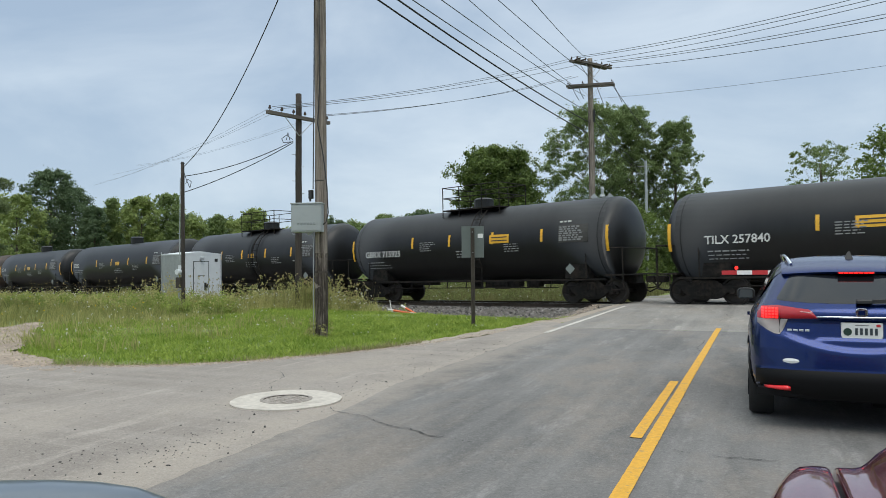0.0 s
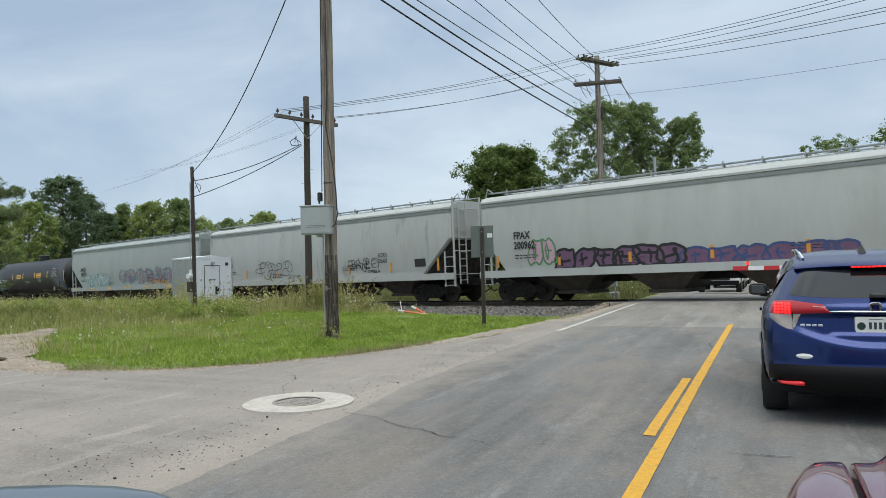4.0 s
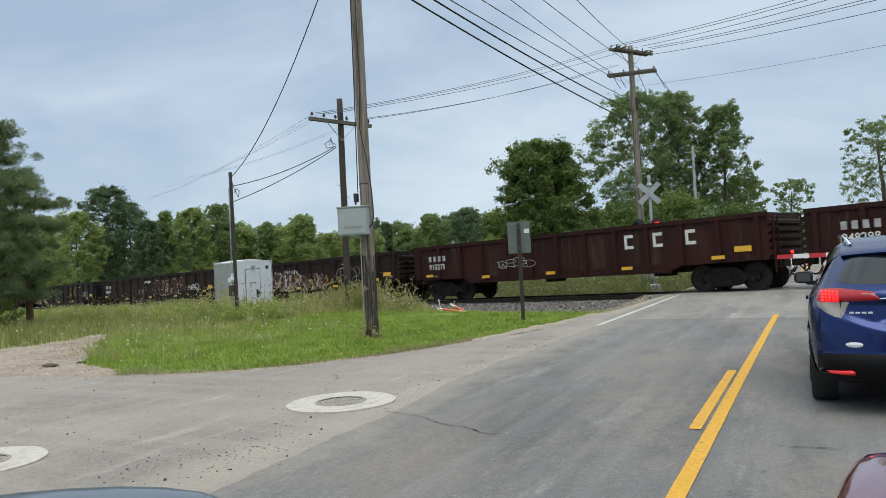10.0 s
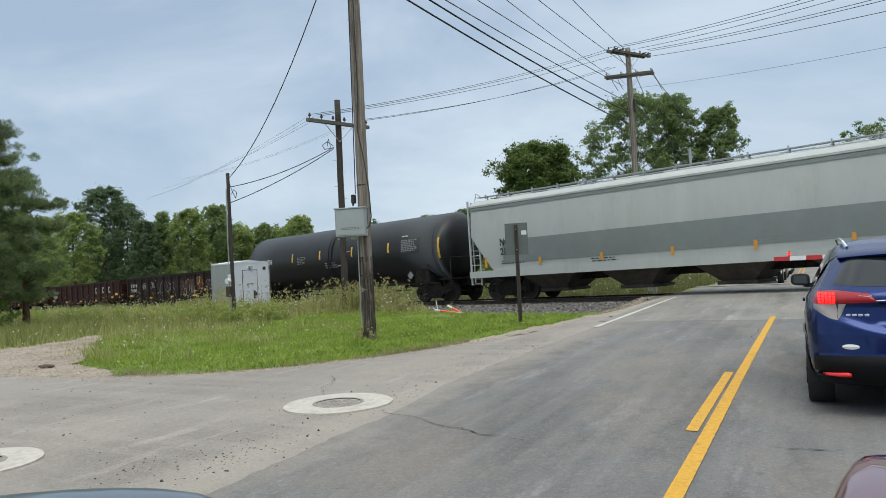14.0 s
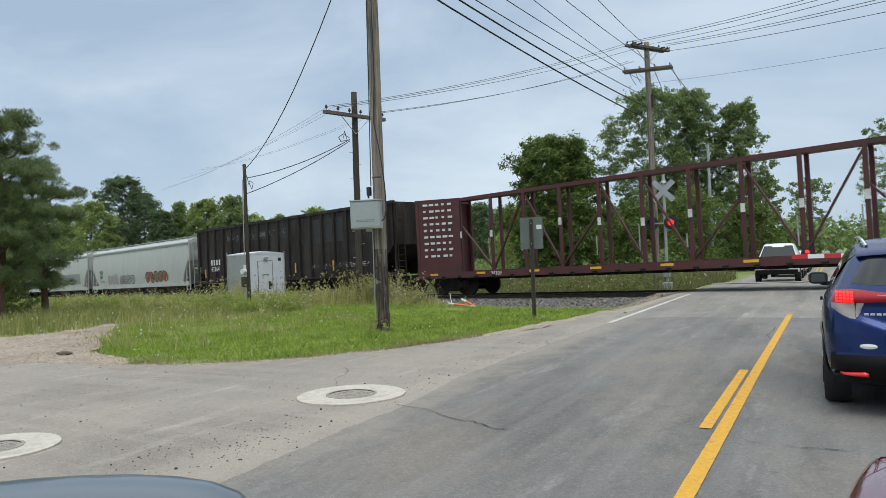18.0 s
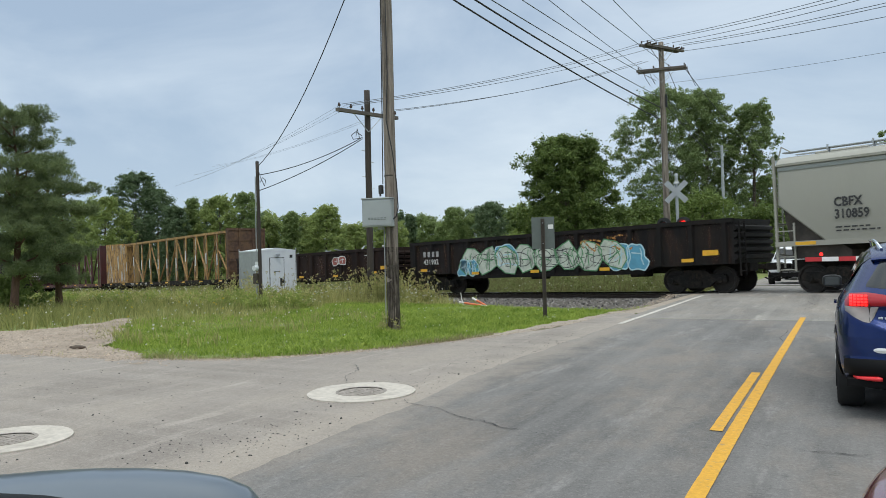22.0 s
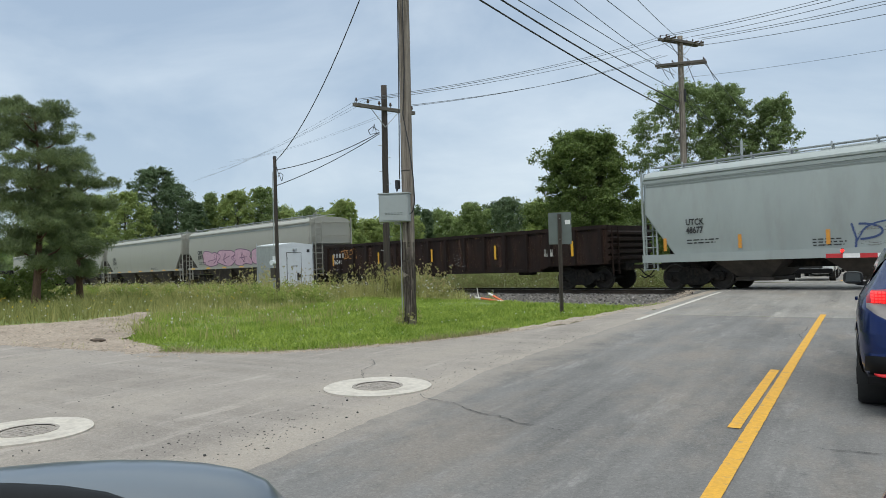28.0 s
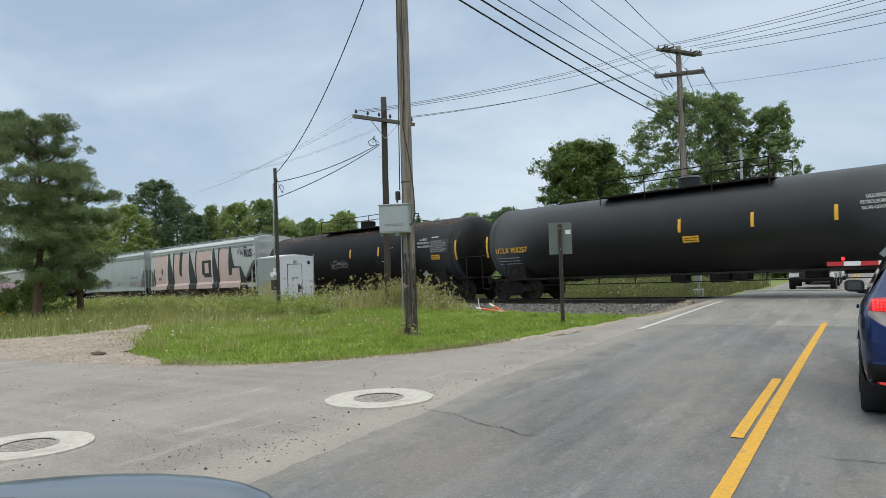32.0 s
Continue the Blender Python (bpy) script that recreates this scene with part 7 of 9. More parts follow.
for i, (a, k) in enumerate((((-8.1, 34.4, 11.25), -1.1), ((-7.8, 34.6, 11.25), -.9), ((-7.0, 35.2, 11.25), -.7), ((-8.2, 34.8, 10.5), 1.0), ((-7.9, 34.8, 10.45), .8))):
    e = (AX + .15 + ad[0] * -k, AY - .1 + ad[1] * -k, 6.62)
    wire("overhead_wire", a, e, .26, .009)
    wire("overhead_wire", e, FAR[i], .3, .004)
wire("service_wire", (-8.2, 12.6, 8.9), (SX, SY, 4.75), .72, .013, M_cable, "black service wire between two poles")
wire("service_wire", (AX - .1, AY - .1, 5.65), (SX + .05, SY, 4.45), .17, .014, M_cable, "black service wire between two poles")
wire("service_wire", (AX - .1, AY - .1, 5.6), (SX + .05, SY, 3.92), .12, .014, M_cable, "black service wire between two poles")
# drops behind the tall pole
for a, b in (((-6.3, 35.2, 9.9), (-2.5, 75, 6.0)), ((-7.2, 35.1, 8.7), (-6.2, 84, 6.8)), ((-7.2, 35.1, 8.3), (-6.2, 84, 6.4))):
    wire("overhead_wire", a, b, 1.0, .016, M_cable, "cable hanging beyond the railway")

# ---------------------------------------------------------------- sign, signal house, fallen markers
sg = thing("road_sign", "unpainted back of a small road sign on a dark post", "sign")
sd = Vector((.97, .24, 0))
sm = Matrix.Translation((-6.18, 16.02, 0)) @ Matrix(((sd.x, -sd.y, 0, 0), (sd.y, sd.x, 0, 0), (0, 0, 1, 0), (0, 0, 0, 1)))
sg.matrix_world = sm
g = Geo()
g.box(-.265, .265, .0, .006, 1.6, 2.34, 0)
part("panel", g, M_sign_back, sg, "grey-green aluminium sign back")
g = Geo()
g.loft([[(-.03, -.005, z), (-.03, -.035, z), (-.045, -.035, z), (-.045, -.04, z), (-.025, -.042, z), (-.022, -.012, z), (.022, -.012, z), (.025, -.042, z), (.045, -.04, z), (.045, -.035, z), (.03, -.035, z), (.03, -.005, z)] for z in (-.3, 2.3)])
part("post", g, M_post, sg, "dark rusty channel post")
part("sticker", Geo().box(.12, .24, -.006, -.001, 2.06, 2.16), M_plate, sg, "small white sticker")
g = Geo()
for z in (1.72, 2.2):
    g.tube((0, -.05, z), (0, .01, z), .012, n=6)
part("bolt", g, M_galv, sg)

house = thing("signal_house", "white sheet-metal railway signal house with one door among weeds", "signal cabinet")
hm = Matrix.Translation((-25.69, 27.44, -.6)) @ Matrix(((TU.x, -TN.x, 0, 0), (TU.y, -TN.y, 0, 0), (0, 0, 1, 0), (0, 0, 0, 1)))
house.matrix_world = hm
HL, HW, HH = 1.95, 2.14, 2.68
part("shell", Geo().box(0, HL, 0, HW, 0.15, HH, .02), M_cabinet, house)
# grey sheet over the white wall; the unlit side's shade is in its colour
part("side_panel", Geo().box(.03, HL - .03, -.007, -.001, .2, HH - .06), M_house_shade, house, "grey skin that shades the side wall")
part("base", Geo().box(.05, HL - .05, .05, HW - .05, -.1, .17), M_under, house)
g = Geo()
g.loft([[(-.012, -.012, HH), (-.012, HW / 2, HH + .12), (-.012, HW + .012, HH), (-.012, HW + .012, HH - .05), (-.012, -.012, HH - .05)], [(HL + .012, -.012, HH), (HL + .012, HW / 2, HH + .12), (HL + .012, HW + .012, HH), (HL + .012, HW + .012, HH - .05), (HL + .012, -.012, HH - .05)]])
part("roof", g, M_cabinet, house, "low-pitched metal roof")
dr = part("door", Geo().box(-.03, -.002, .62, 1.42, .25, 2.28, .008), M_cabinet, house)
part("door_seal", Geo().box(-.012, -.001, .59, .62, .22, 2.31).box(-.012, -.001, 1.42, 1.45, .22, 2.31).box(-.012, -.001, .62, 1.42, 2.28, 2.31), M_steel_black, dr, "dark door seal")
part("door_handle", Geo().box(-.1, -.03, 1.26, 1.36, 1.0, 1.18, .01).box(-.07, -.03, 1.18, 1.28, .86, 1.25), M_steel_black, dr, "black latch and padlock")
part("hinge", Geo().box(-.045, -.02, .6, .65, .5, .6).box(-.045, -.02, .6, .65, 1.2, 1.3).box(-.045, -.02, .6, .65, 1.95, 2.05), M_galv, dr)
part("door_stencil", Geo().box(-.034, -.031, .85, 1.2, 1.58, 1.62), M_sign_back, dr, "small unreadable print")
part("lamp", Geo().box(-.2, 0, .95, 1.1, 2.38, 2.5, .02), M_galv, house, "small light above the door")
part("number_plate", Geo().box(-.008, -.001, 1.78, 1.95, 2.28, 2.44), M_steel_black, house, "small dark plate")
for y in (0.0, HW):
    part("lifting_rod", Geo().tube((-.03, y, .2), (-.03, y, HH + .1), .02, n=8), M_galv, house)
part("lifting_rod", Geo().tube((HL + .03, 0, .2), (HL + .03, 0, HH + .12), .02, n=8), M_galv, house)

for i, (a, b) in enumerate((((-9.65, 20.75, .05), (-10.75, 21.35, .4)), ((-9.8, 20.5, .12), (-11.15, 21.2, .2)))):
    rod = thing("marker_rod", "fallen orange and white plastic marker rod on the gravel", "marker", None, "fallen marker rods")
    base = land_z(a[0], a[1]) + .03
    p0, p1 = Vector((a[0], a[1], base + a[2])), Vector((b[0], b[1], base + b[2]))
    for k in range(5):
        white = k in ((4,), (0, 4))[i]
        part("sleeve", Geo().tube(p0.lerp(p1, k / 5), p0.lerp(p1, (k + .99) / 5), .036, n=10), M_white_rod if white else M_orange_rod, rod, "white sleeve" if white else "orange sleeve")
rod = thing("marker_stake", "thin pale stake standing in the gravel", "marker")
part("stake", Geo().tube((-10.95, 21.2, -.6), (-11.1, 21.2, .3), .016, n=8), M_white_rod, rod)

# ---------------------------------------------------------------- crossing signals
xb = thing("crossing_signal", "crossbuck and twin red lamps on a silver mast beyond the track", "railway signal")
XX, XY = -6.4, 32.75
part("mast", Geo().tube((XX, XY, -.3), (XX, XY, 4.75), .065, n=12), M_galv, xb)
part("mast_cap", Geo().tube((XX, XY, 4.75), (XX, XY, 4.85), .085, .05, n=12), M_galv, xb)
for k in (1, -1):
    m = Matrix.Translation((XX, XY - .09 - (.012 if k > 0 else 0), 4.05)) @ Euler((0, radians(45 * k), radians(10))).to_matrix().to_4x4()
    part("crossbuck_blade", Geo().box(-.6, .6, -.004, .004, -.115, .115), M_galv, xb, "silver back of a crossbuck blade", m=m)
part("lamp_arm", Geo().bar((XX - .55, XY - .12, 2.64), (XX + .4, XY + .0, 2.64), .06, .06), M_galv, xb)
for dx, lit in ((-.55, False), (.28, True)):
    x, y, z = XX + dx, XY - .14, 2.65
    part("lamp_hood", disc_ring(.1, .3, 28, -.01, .01), M_steel_black, xb, "round black lamp backboard", m=Matrix.Translation((x, y, z)) @ Euler((radians(90), 0, radians(10))).to_matrix().to_4x4())
    part("lamp_lens", Geo().tube((x, y - .05, z), (x, y - .02, z), .13, n=20), M_lamp_on if lit else M_lamp_off, xb, "lit red lens" if lit else "dark red lens")
    g = Geo()
    for a in range(12):
        a0, a1 = radians(a * 15), radians(a * 15 + 15)
        g.add([(x + .15 * math.cos(a0), y - .02, z + .15 * math.sin(a0)), (x + .15 * math.cos(a1), y - .02, z + .15 * math.sin(a1)), (x + .16 * math.cos(a1), y - .3, z + .16 * math.sin(a1)), (x + .16 * math.cos(a0), y - .3, z + .16 * math.sin(a0))], [(0, 1, 2, 3)])
    part("lamp_visor", g, M_steel_black, xb)
part("bell", Geo().tube((XX, XY, 4.4), (XX, XY, 4.5), .14, .1, n=14), M_galv, xb)
part("mast_base", Geo().box(XX - .2, XX + .2, XY - .2, XY + .2, -.4, .05, .03), M_galv, xb)
part("junction_case", Geo().box(XX - .14, XX + .14, XY - .2, XY + .02, .3, .75, .02), M_galv, xb)

gate = thing("crossing_gate", "lowered red and white striped crossing gate arm with red lights", "railway gate")
for k in range(12):
    x0 = -1.02 + k * .41
    part("arm_section", Geo().box(x0, x0 + .408, 22.765, 22.795, 1.07 - k * .001, 1.19, 0), M_gate_red if k % 2 == 0 else M_gate_white, gate, "red sheeting" if k % 2 == 0 else "white sheeting")
for x in (-.62, 1.3, 3.1):
    part("gate_lamp", Geo().tube((x, 22.72, 1.265), (x, 22.78, 1.265), .048, n=14), M_lamp_on, gate, "lit red gate lamp")
    part("lamp_bracket", Geo().box(x - .03, x + .03, 22.77, 22.79, 1.19, 1.33), M_steel_black, gate)
part("gate_mast", Geo().tube((4.3, 22.9, -.1), (4.3, 22.9, 4.6), .065, n=12), M_galv, gate)
part("gate_mechanism", Geo().box(3.9, 4.25, 22.65, 23.05, .85, 1.4, .04), M_galv, gate)
part("counterweight", Geo().box(4.5, 4.9, 22.7, 22.85, .95, 1.3, .02), M_steel_black, gate)


# ---------------------------------------------------------------- cars
def car_body(sections, n_roof=5):
    """Body of a car from cross-sections along its length: y, bottom, half width, belt, top, top half width."""
    g = Geo()
    rings = []
    for y, zb, w, zbelt, zt, wt in sections:
        half = [(w * .88, zb), (w * .985, zb + .06), (w, zb + (zbelt - zb) * .35), (w * .985, zb + (zbelt - zb) * .7), (w * .955, zbelt), (wt + (w * .955 - wt) * .45, zbelt + (zt - zbelt) * .55), (wt, zt - min(.05, (zt - zbelt) * .2)), (wt * .8, zt - .008), (wt * .35, zt)]
        rings.append([(x, y, z) for x, z in half] + [(-x, y, z) for x, z in reversed(half)])
    g.loft(rings)
    return g


def road_wheel(parent, x, y, r, w, rim=True):
    wt = Geo()
    n = 28
    ringf = lambda dx, rr: [(dx, rr * math.cos(2 * math.pi * i / n), rr * math.sin(2 * math.pi * i / n)) for i in range(n)]
    wt.loft([ringf(-w / 2, r * .68), ringf(-w / 2, r * .93), ringf(-w / 2 + .03, r), ringf(w / 2 - .03, r), ringf(w / 2, r * .93), ringf(w / 2, r * .68)])
    wh = part("wheel", wt, M_tyre, parent, "black tyre", smooth=False, m=pose(x, y, r))
    smooth_angle(wh, 40)
    sx = -1 if x < 0 else 1
    rg = Geo()
    for k in range(5):
        a = 2 * math.pi * k / 5
        rg.bar((sx * (w / 2 - .02), 0, 0), (sx * (w / 2 - .02), r * .66 * math.cos(a), r * .66 * math.sin(a)), .05, .07)
    rg.tube((sx * (w / 2 - .05), 0, 0), (sx * (w / 2 + .0), 0, 0), .06, n=12)
    part("rim", rg, M_rim, wh, "alloy rim")
    return wh


blue = thing("blue_crossover", "metallic blue compact crossover stopped with its brake lights on", "car", pose(.77, 6.86, 0))
CAR_Z = (.27, .33, .42, .5, .6, .7, .8, .9, .97, 1.03, 1.09, 1.2, 1.3, 1.36, 1.41, 1.445, 1.47, 1.487, 1.498)
CAR_W = (.79, .84, .868, .878, .884, .886, .88, .868, .848, .815, .775, .72, .672, .638, .605, .56, .5, .4, .25)
CAR_REAR = (.08, .03, .0, .0, .01, .02, .035, .06, .085, .115, .18, .315, .44, .52, .64, .8, .98, 1.15, 1.35)
CAR_FRONT = (4.2, 4.26, 4.3, 4.3, 4.29, 4.24, 4.12, 3.85, 3.4, 3.0, 2.85, 2.62, 2.42, 2.3, 2.15, 2.0, 1.85, 1.7, 1.6)
CORNER, SQUARE = .75, .5


def car_side(y, z):
    """Half the width of the blue car at a place along it and a height."""
    w, y0 = float(np.interp(z, CAR_Z, CAR_W)), float(np.interp(z, CAR_Z, CAR_REAR))
    u = min(1.0, max(0.0, (y - y0) / CORNER))
    c = (1 - u) ** (1 / SQUARE)
    return w * math.sqrt(max(0, 1 - c * c)) ** SQUARE


def tailgate(x, z):
    """Hollows of the rear: a swoop above the bumper and a well for the plate."""
    d = 0.0
    ax = abs(x)
    if z < 1.02 and ax < .84:
        swoop = .675 + .137 * (ax / .616) ** 2
        d += .04 * sstep(swoop - .01, swoop + .06, z) * (1 - sstep(.9, 1.0, z)) * (1 - sstep(.66, .82, ax))
        d += .022 * sstep(.345, .315, ax) * sstep(.775, .8, z) * (1 - sstep(.94, .955, z))
    d -= .012 * (1 - sstep(.5, .53, z)) * sstep(.3, .36, z)
    return d


shell = Geo()
rings = []
levels = spaced([(.27, .52, .025), (.52, .98, .014), (.98, 1.1, .02), (1.1, 1.36, .03), (1.36, 1.498, .014)])
for z in levels:
    w, yr, yf = (float(np.interp(z, CAR_Z, q)) for q in (CAR_W, CAR_REAR, CAR_FRONT))
    d = min(CORNER, (yf - yr) * .45)
    ring = []
    for i in range(49):
        t = -1 + 2 * i / 48
        x = w * math.copysign(abs(t) ** .92, t)
        sn = abs(x / w) ** (1 / SQUARE)
        c = max(0.0, 1 - sn * sn) ** .5
        ring.append((x, yr + d * (1 - c ** SQUARE) + tailgate(x, z), z))
    for i in range(1, 24):
        t = 1 - 2 * i / 24
        x = w * t
        sn = abs(t) ** 2
        ring.append((x, yf - d * .8 * (1 - max(0.0, 1 - sn * sn) ** .25), z))
    rings.append(ring)
shell.loft(rings)
smooth_angle(part("body", shell, M_car_blue, blue), 70)

blue_tris = np.array([[shell.v[f[0]], shell.v[f[k]], shell.v[f[k + 1]]] for f in shell.f for k in range(1, len(f) - 1)])


def rear_y(x, z):
    """Where the rear face of the car lies."""
    a, b, c = blue_tris[:, 0], blue_tris[:, 1], blue_tris[:, 2]
    d = (b[:, 2] - c[:, 2]) * (a[:, 0] - c[:, 0]) + (c[:, 0] - b[:, 0]) * (a[:, 2] - c[:, 2])
    d = np.where(np.abs(d) < 1e-9, 1e-9, d)
    u = ((b[:, 2] - c[:, 2]) * (x - c[:, 0]) + (c[:, 0] - b[:, 0]) * (z - c[:, 2])) / d
    v = ((c[:, 2] - a[:, 2]) * (x - c[:, 0]) + (a[:, 0] - c[:, 0]) * (z - c[:, 2])) / d
    on = (u > -1e-6) & (v > -1e-6) & (u + v < 1 + 1e-6)
    ys = (u * a[:, 1] + v * b[:, 1] + (1 - u - v) * c[:, 1])[on]
    return float(ys.min()) if len(ys) else .62


def rear_patch(x0, x1, zlo, zhi, off, n=10, rows=3):
    """A panel that follows the rear face from x0 to x1, between two height curves."""
    g = Geo()
    verts = []
    for i in range(n + 1):
        k = i / n
        x = x0 + (x1 - x0) * k
        for j in range(rows + 1):
            z = zlo(k) + (zhi(k) - zlo(k)) * j / rows
            e = 0.3 if j in (0, rows) or i in (0, n) else 1
            verts.append((x, rear_y(x, z) - off * e, z))
    c = rows + 1
    return g.add(verts, [(i * c + j, (i + 1) * c + j, (i + 1) * c + j + 1, i * c + j + 1) for i in range(n) for j in range(rows)])


edge = lambda k: abs(2 * k - 1)
part("rear_window", rear_patch(-.635, .635, lambda k: 1.083 + .022 * edge(k) ** 3, lambda k: 1.345 - .22 * max(0, edge(k) - .79) / .21, .006, 40, 8), M_glass_dark, blue, "dark tinted rear window", smooth=True)
g = Geo()
rings = []
for i in range(25):
    x = -.585 + 1.17 * i / 24
    k = (abs(x) / .585) ** 2.4
    yf, dz = .43 + .13 * k, -.022 * k
    rings.append([(x, yf + .012, 1.335 + dz), (x, yf, 1.352 + dz), (x, yf + .03, 1.374 + dz), (x, yf + .14, 1.412 + dz), (x, yf + .36, 1.452 + dz), (x, yf + .4, 1.40 + dz), (x, yf + .1, 1.345 + dz)])
g.loft(rings)
smooth_angle(part("spoiler", g, M_car_blue, blue, "roof spoiler over the rear window"), 50)
hb = part("high_brake_light", Geo().box(-.14, .14, .405, .45, 1.333, 1.35, .004), M_tail_red, blue, "high brake light with lit diodes")
for i in range(7):
    part("lit_bulb", Geo().box(-.132 + i * .039, -.104 + i * .039, .402, .41, 1.336, 1.347), M_tail_lit, hb)
g = Geo()
g.bar((.03, .145, 1.1), (.42, .165, 1.125), .035, .03)
g.box(-.03, .09, .12, .22, 1.085, 1.12, .012)
part("rear_wiper", g, M_steel_black, blue)
part("rear_bumper", rear_patch(-.86, .86, lambda k: .272, lambda k: .528 - .03 * edge(k) ** 9, .02, 40, 6), M_plastic, blue, "black plastic lower bumper", smooth=True)
for sx in (-1, 1):
    lamp = part("tail_lamp", rear_patch(sx * .80, sx * .325, lambda k: .946 + .014 * k, lambda k: 1.048 + .016 * min(1, k / .35) - .034 * max(0, k - .35) / .55 - .062 * max(0, k - .88) / .12, .016, 24, 4), M_tail_red, blue, "red tail lamp cluster", smooth=True)
    for i in range(5):
        for k in range(4):
            x, z = sx * (.752 - i * .027), .962 + k * .024
            part("lit_bulb", rear_patch(x - .0105, x + .0105, lambda q: z - .009, lambda q: z + .009, .075, 1, 2), M_tail_lit, lamp)
    part("lamp_inset", rear_patch(sx * .475, sx * .365, lambda k: 1.004 - .012 * k, lambda k: 1.03 - .012 * k, .021, 5, 2), M_lamp_strip, lamp, "clear strip in the lamp")
    part("reverse_lamp", rear_patch(sx * .80, sx * .555, lambda k: .947 - .128 * float(np.interp(k, (0, .3, .55, .72, .85, 1), (.3, .72, .95, 1, .72, .02))), lambda k: .947, .014, 18, 3), M_tail_clear, lamp, "clear lower lens", smooth=True)
    part("lamp_divider", rear_patch(sx * .628, sx * .612, lambda k: .83, lambda k: 1.058, .0175, 2, 6), M_steel_black, lamp, "dark joint across the lamp")
    part("reflector", rear_patch(sx * .755, sx * .545, lambda k: .343 + .006 * k, lambda k: .375 + .02 * k - .012 * max(0, k - .9) / .1, .085, 8, 2), M_tail_dim, blue, "red bumper reflector", smooth=True)
    part("roof_rail", Geo().pipe([(sx * .5, .74, 1.42), (sx * .53, .86, 1.478), (sx * .55, 1.05, 1.502), (sx * .555, 1.9, 1.512), (sx * .53, 2.15, 1.44)], .014), M_chrome, blue, "silver roof rail")
    g = Geo()
    verts = []
    for j in range(9):
        z = 1.055 + .34 * j / 8
        y0, y1 = 1.0 - .36 * (j / 8) ** .8, 2.78 - .5 * j / 8
        for i in range(13):
            y = y0 + (y1 - y0) * i / 12
            verts.append((sx * (car_side(y, z) + .006), y, z))
    g.add(verts, [(j * 13 + i, j * 13 + i + 1, j * 13 + i + 14, j * 13 + i + 13) for j in range(8) for i in range(12)])
    part("side_window", g, M_glass_dark, blue, "dark side window", smooth=True)
    part("door_seam", Geo().pipe([(sx * (car_side(1.3, z) + .001), 1.3, z) for z in (.36, .5, .65, .8, .95, 1.05)], .006, 5), M_steel_black, blue)
    mir = part("door_mirror", Geo().loft([[(sx * .93 + q * a * math.copysign(abs(math.cos(b)) ** .6, math.cos(b)), 2.7 + d, 1.062 + q * .07 * math.copysign(abs(math.sin(b)) ** .6, math.sin(b))) for b in [2 * math.pi * j / 20 for j in range(20)]] for d, q, a in ((-.01, .92, .102), (.0, 1.0, .102), (.07, 1.0, .102), (.13, .75, .102))]), M_steel_black, blue, "black door mirror")
    part("mirror_glass", Geo().box(sx * .93 - .08, sx * .93 + .08, 2.68, 2.689, 1.012, 1.112, .012), M_mirror_face, mir, "mirror glass")
    part("mirror_stalk", Geo().bar((sx * .9, 2.77, 1.0), (sx * .8, 2.8, .99), .06, .05), M_steel_black, mir)
    part("sill_trim", Geo().box(min(sx * .78, sx * .89), max(sx * .78, sx * .89), .6, 3.9, .2, .35), M_plastic, blue)
    part("door_handle", Geo().box(min(sx * .88, sx * .905), max(sx * .88, sx * .905), 1.9, 2.08, .86, .89), M_car_blue, blue)
    for yc in (.80, 3.4):
        g = Geo()
        for a in range(12):
            a0, a1 = radians(a * 15), radians(a * 15 + 15)
            ln = lambda r_, a_: (sx * (car_side(yc + r_ * math.cos(a_), max(.3, .33 + r_ * math.sin(a_))) + .008), yc + r_ * math.cos(a_), .33 + r_ * math.sin(a_))
            g.add([ln(.335, a0), ln(.41, a0), ln(.41, a1), ln(.335, a1)], [(0, 1, 2, 3)] if sx < 0 else [(3, 2, 1, 0)])
        part("arch_trim", g, M_plastic, blue)
        road_wheel(blue, sx * .775, yc, .335, .215)
part("chrome_strip", rear_patch(-.34, .34, lambda k: .963 + .004 * edge(k), lambda k: .981 - .006 * edge(k) ** 6, .022, 16, 2), M_chrome, blue, "bright strip above the plate", smooth=True)
y0 = rear_y(0, 1.01)
bd0 = part("badge", Geo().loft([[(w * math.copysign(abs(math.cos(b)) ** .5, math.cos(b)), y0 - d, 1.013 + .037 * w / .045 * math.copysign(abs(math.sin(b)) ** .5, math.sin(b))) for b in [2 * math.pi * j / 24 for j in range(24)]] for d, w in ((0, .045), (.02, .045), (.026, .041))]), M_chrome, blue, "plain chrome badge")
part("badge_inset", Geo().box(-.026, .026, y0 - .029, y0 - .0255, .992, 1.034, .006), M_car_blue, bd0)
y0 = rear_y(0, .85) - .012
pl = part("plate", Geo().box(-.153, .153, y0, y0 + .01, .785, .93, .008), M_plate, blue, "white licence plate with plain bars")
for i in range(5):
    part("plate_bar", Geo().box(-.05 + i * .036, -.03 + i * .036, y0 - .003, y0 - .0005, .828, .885), M_plate_ink, pl)
part("plate_emblem", Geo().tube((-.105, y0 - .0005, .853), (-.105, y0 - .003, .853), .032, n=14), M_paint_green_dark, pl)
part("plate_strip", Geo().box(-.05, .05, y0 - .0025, y0 - .0005, .905, .913), M_stencil_faint, pl)
part("plate_tab", Geo().box(.105, .135, y0 - .0025, y0 - .0005, .897, .918), M_gate_red, pl, "small red sticker")
for i in range(4):
    x = -.56 + i * .045
    part("model_badge", rear_patch(x, x + .034, lambda k: .848, lambda k: .866, .006, 2, 2), M_galv, blue)
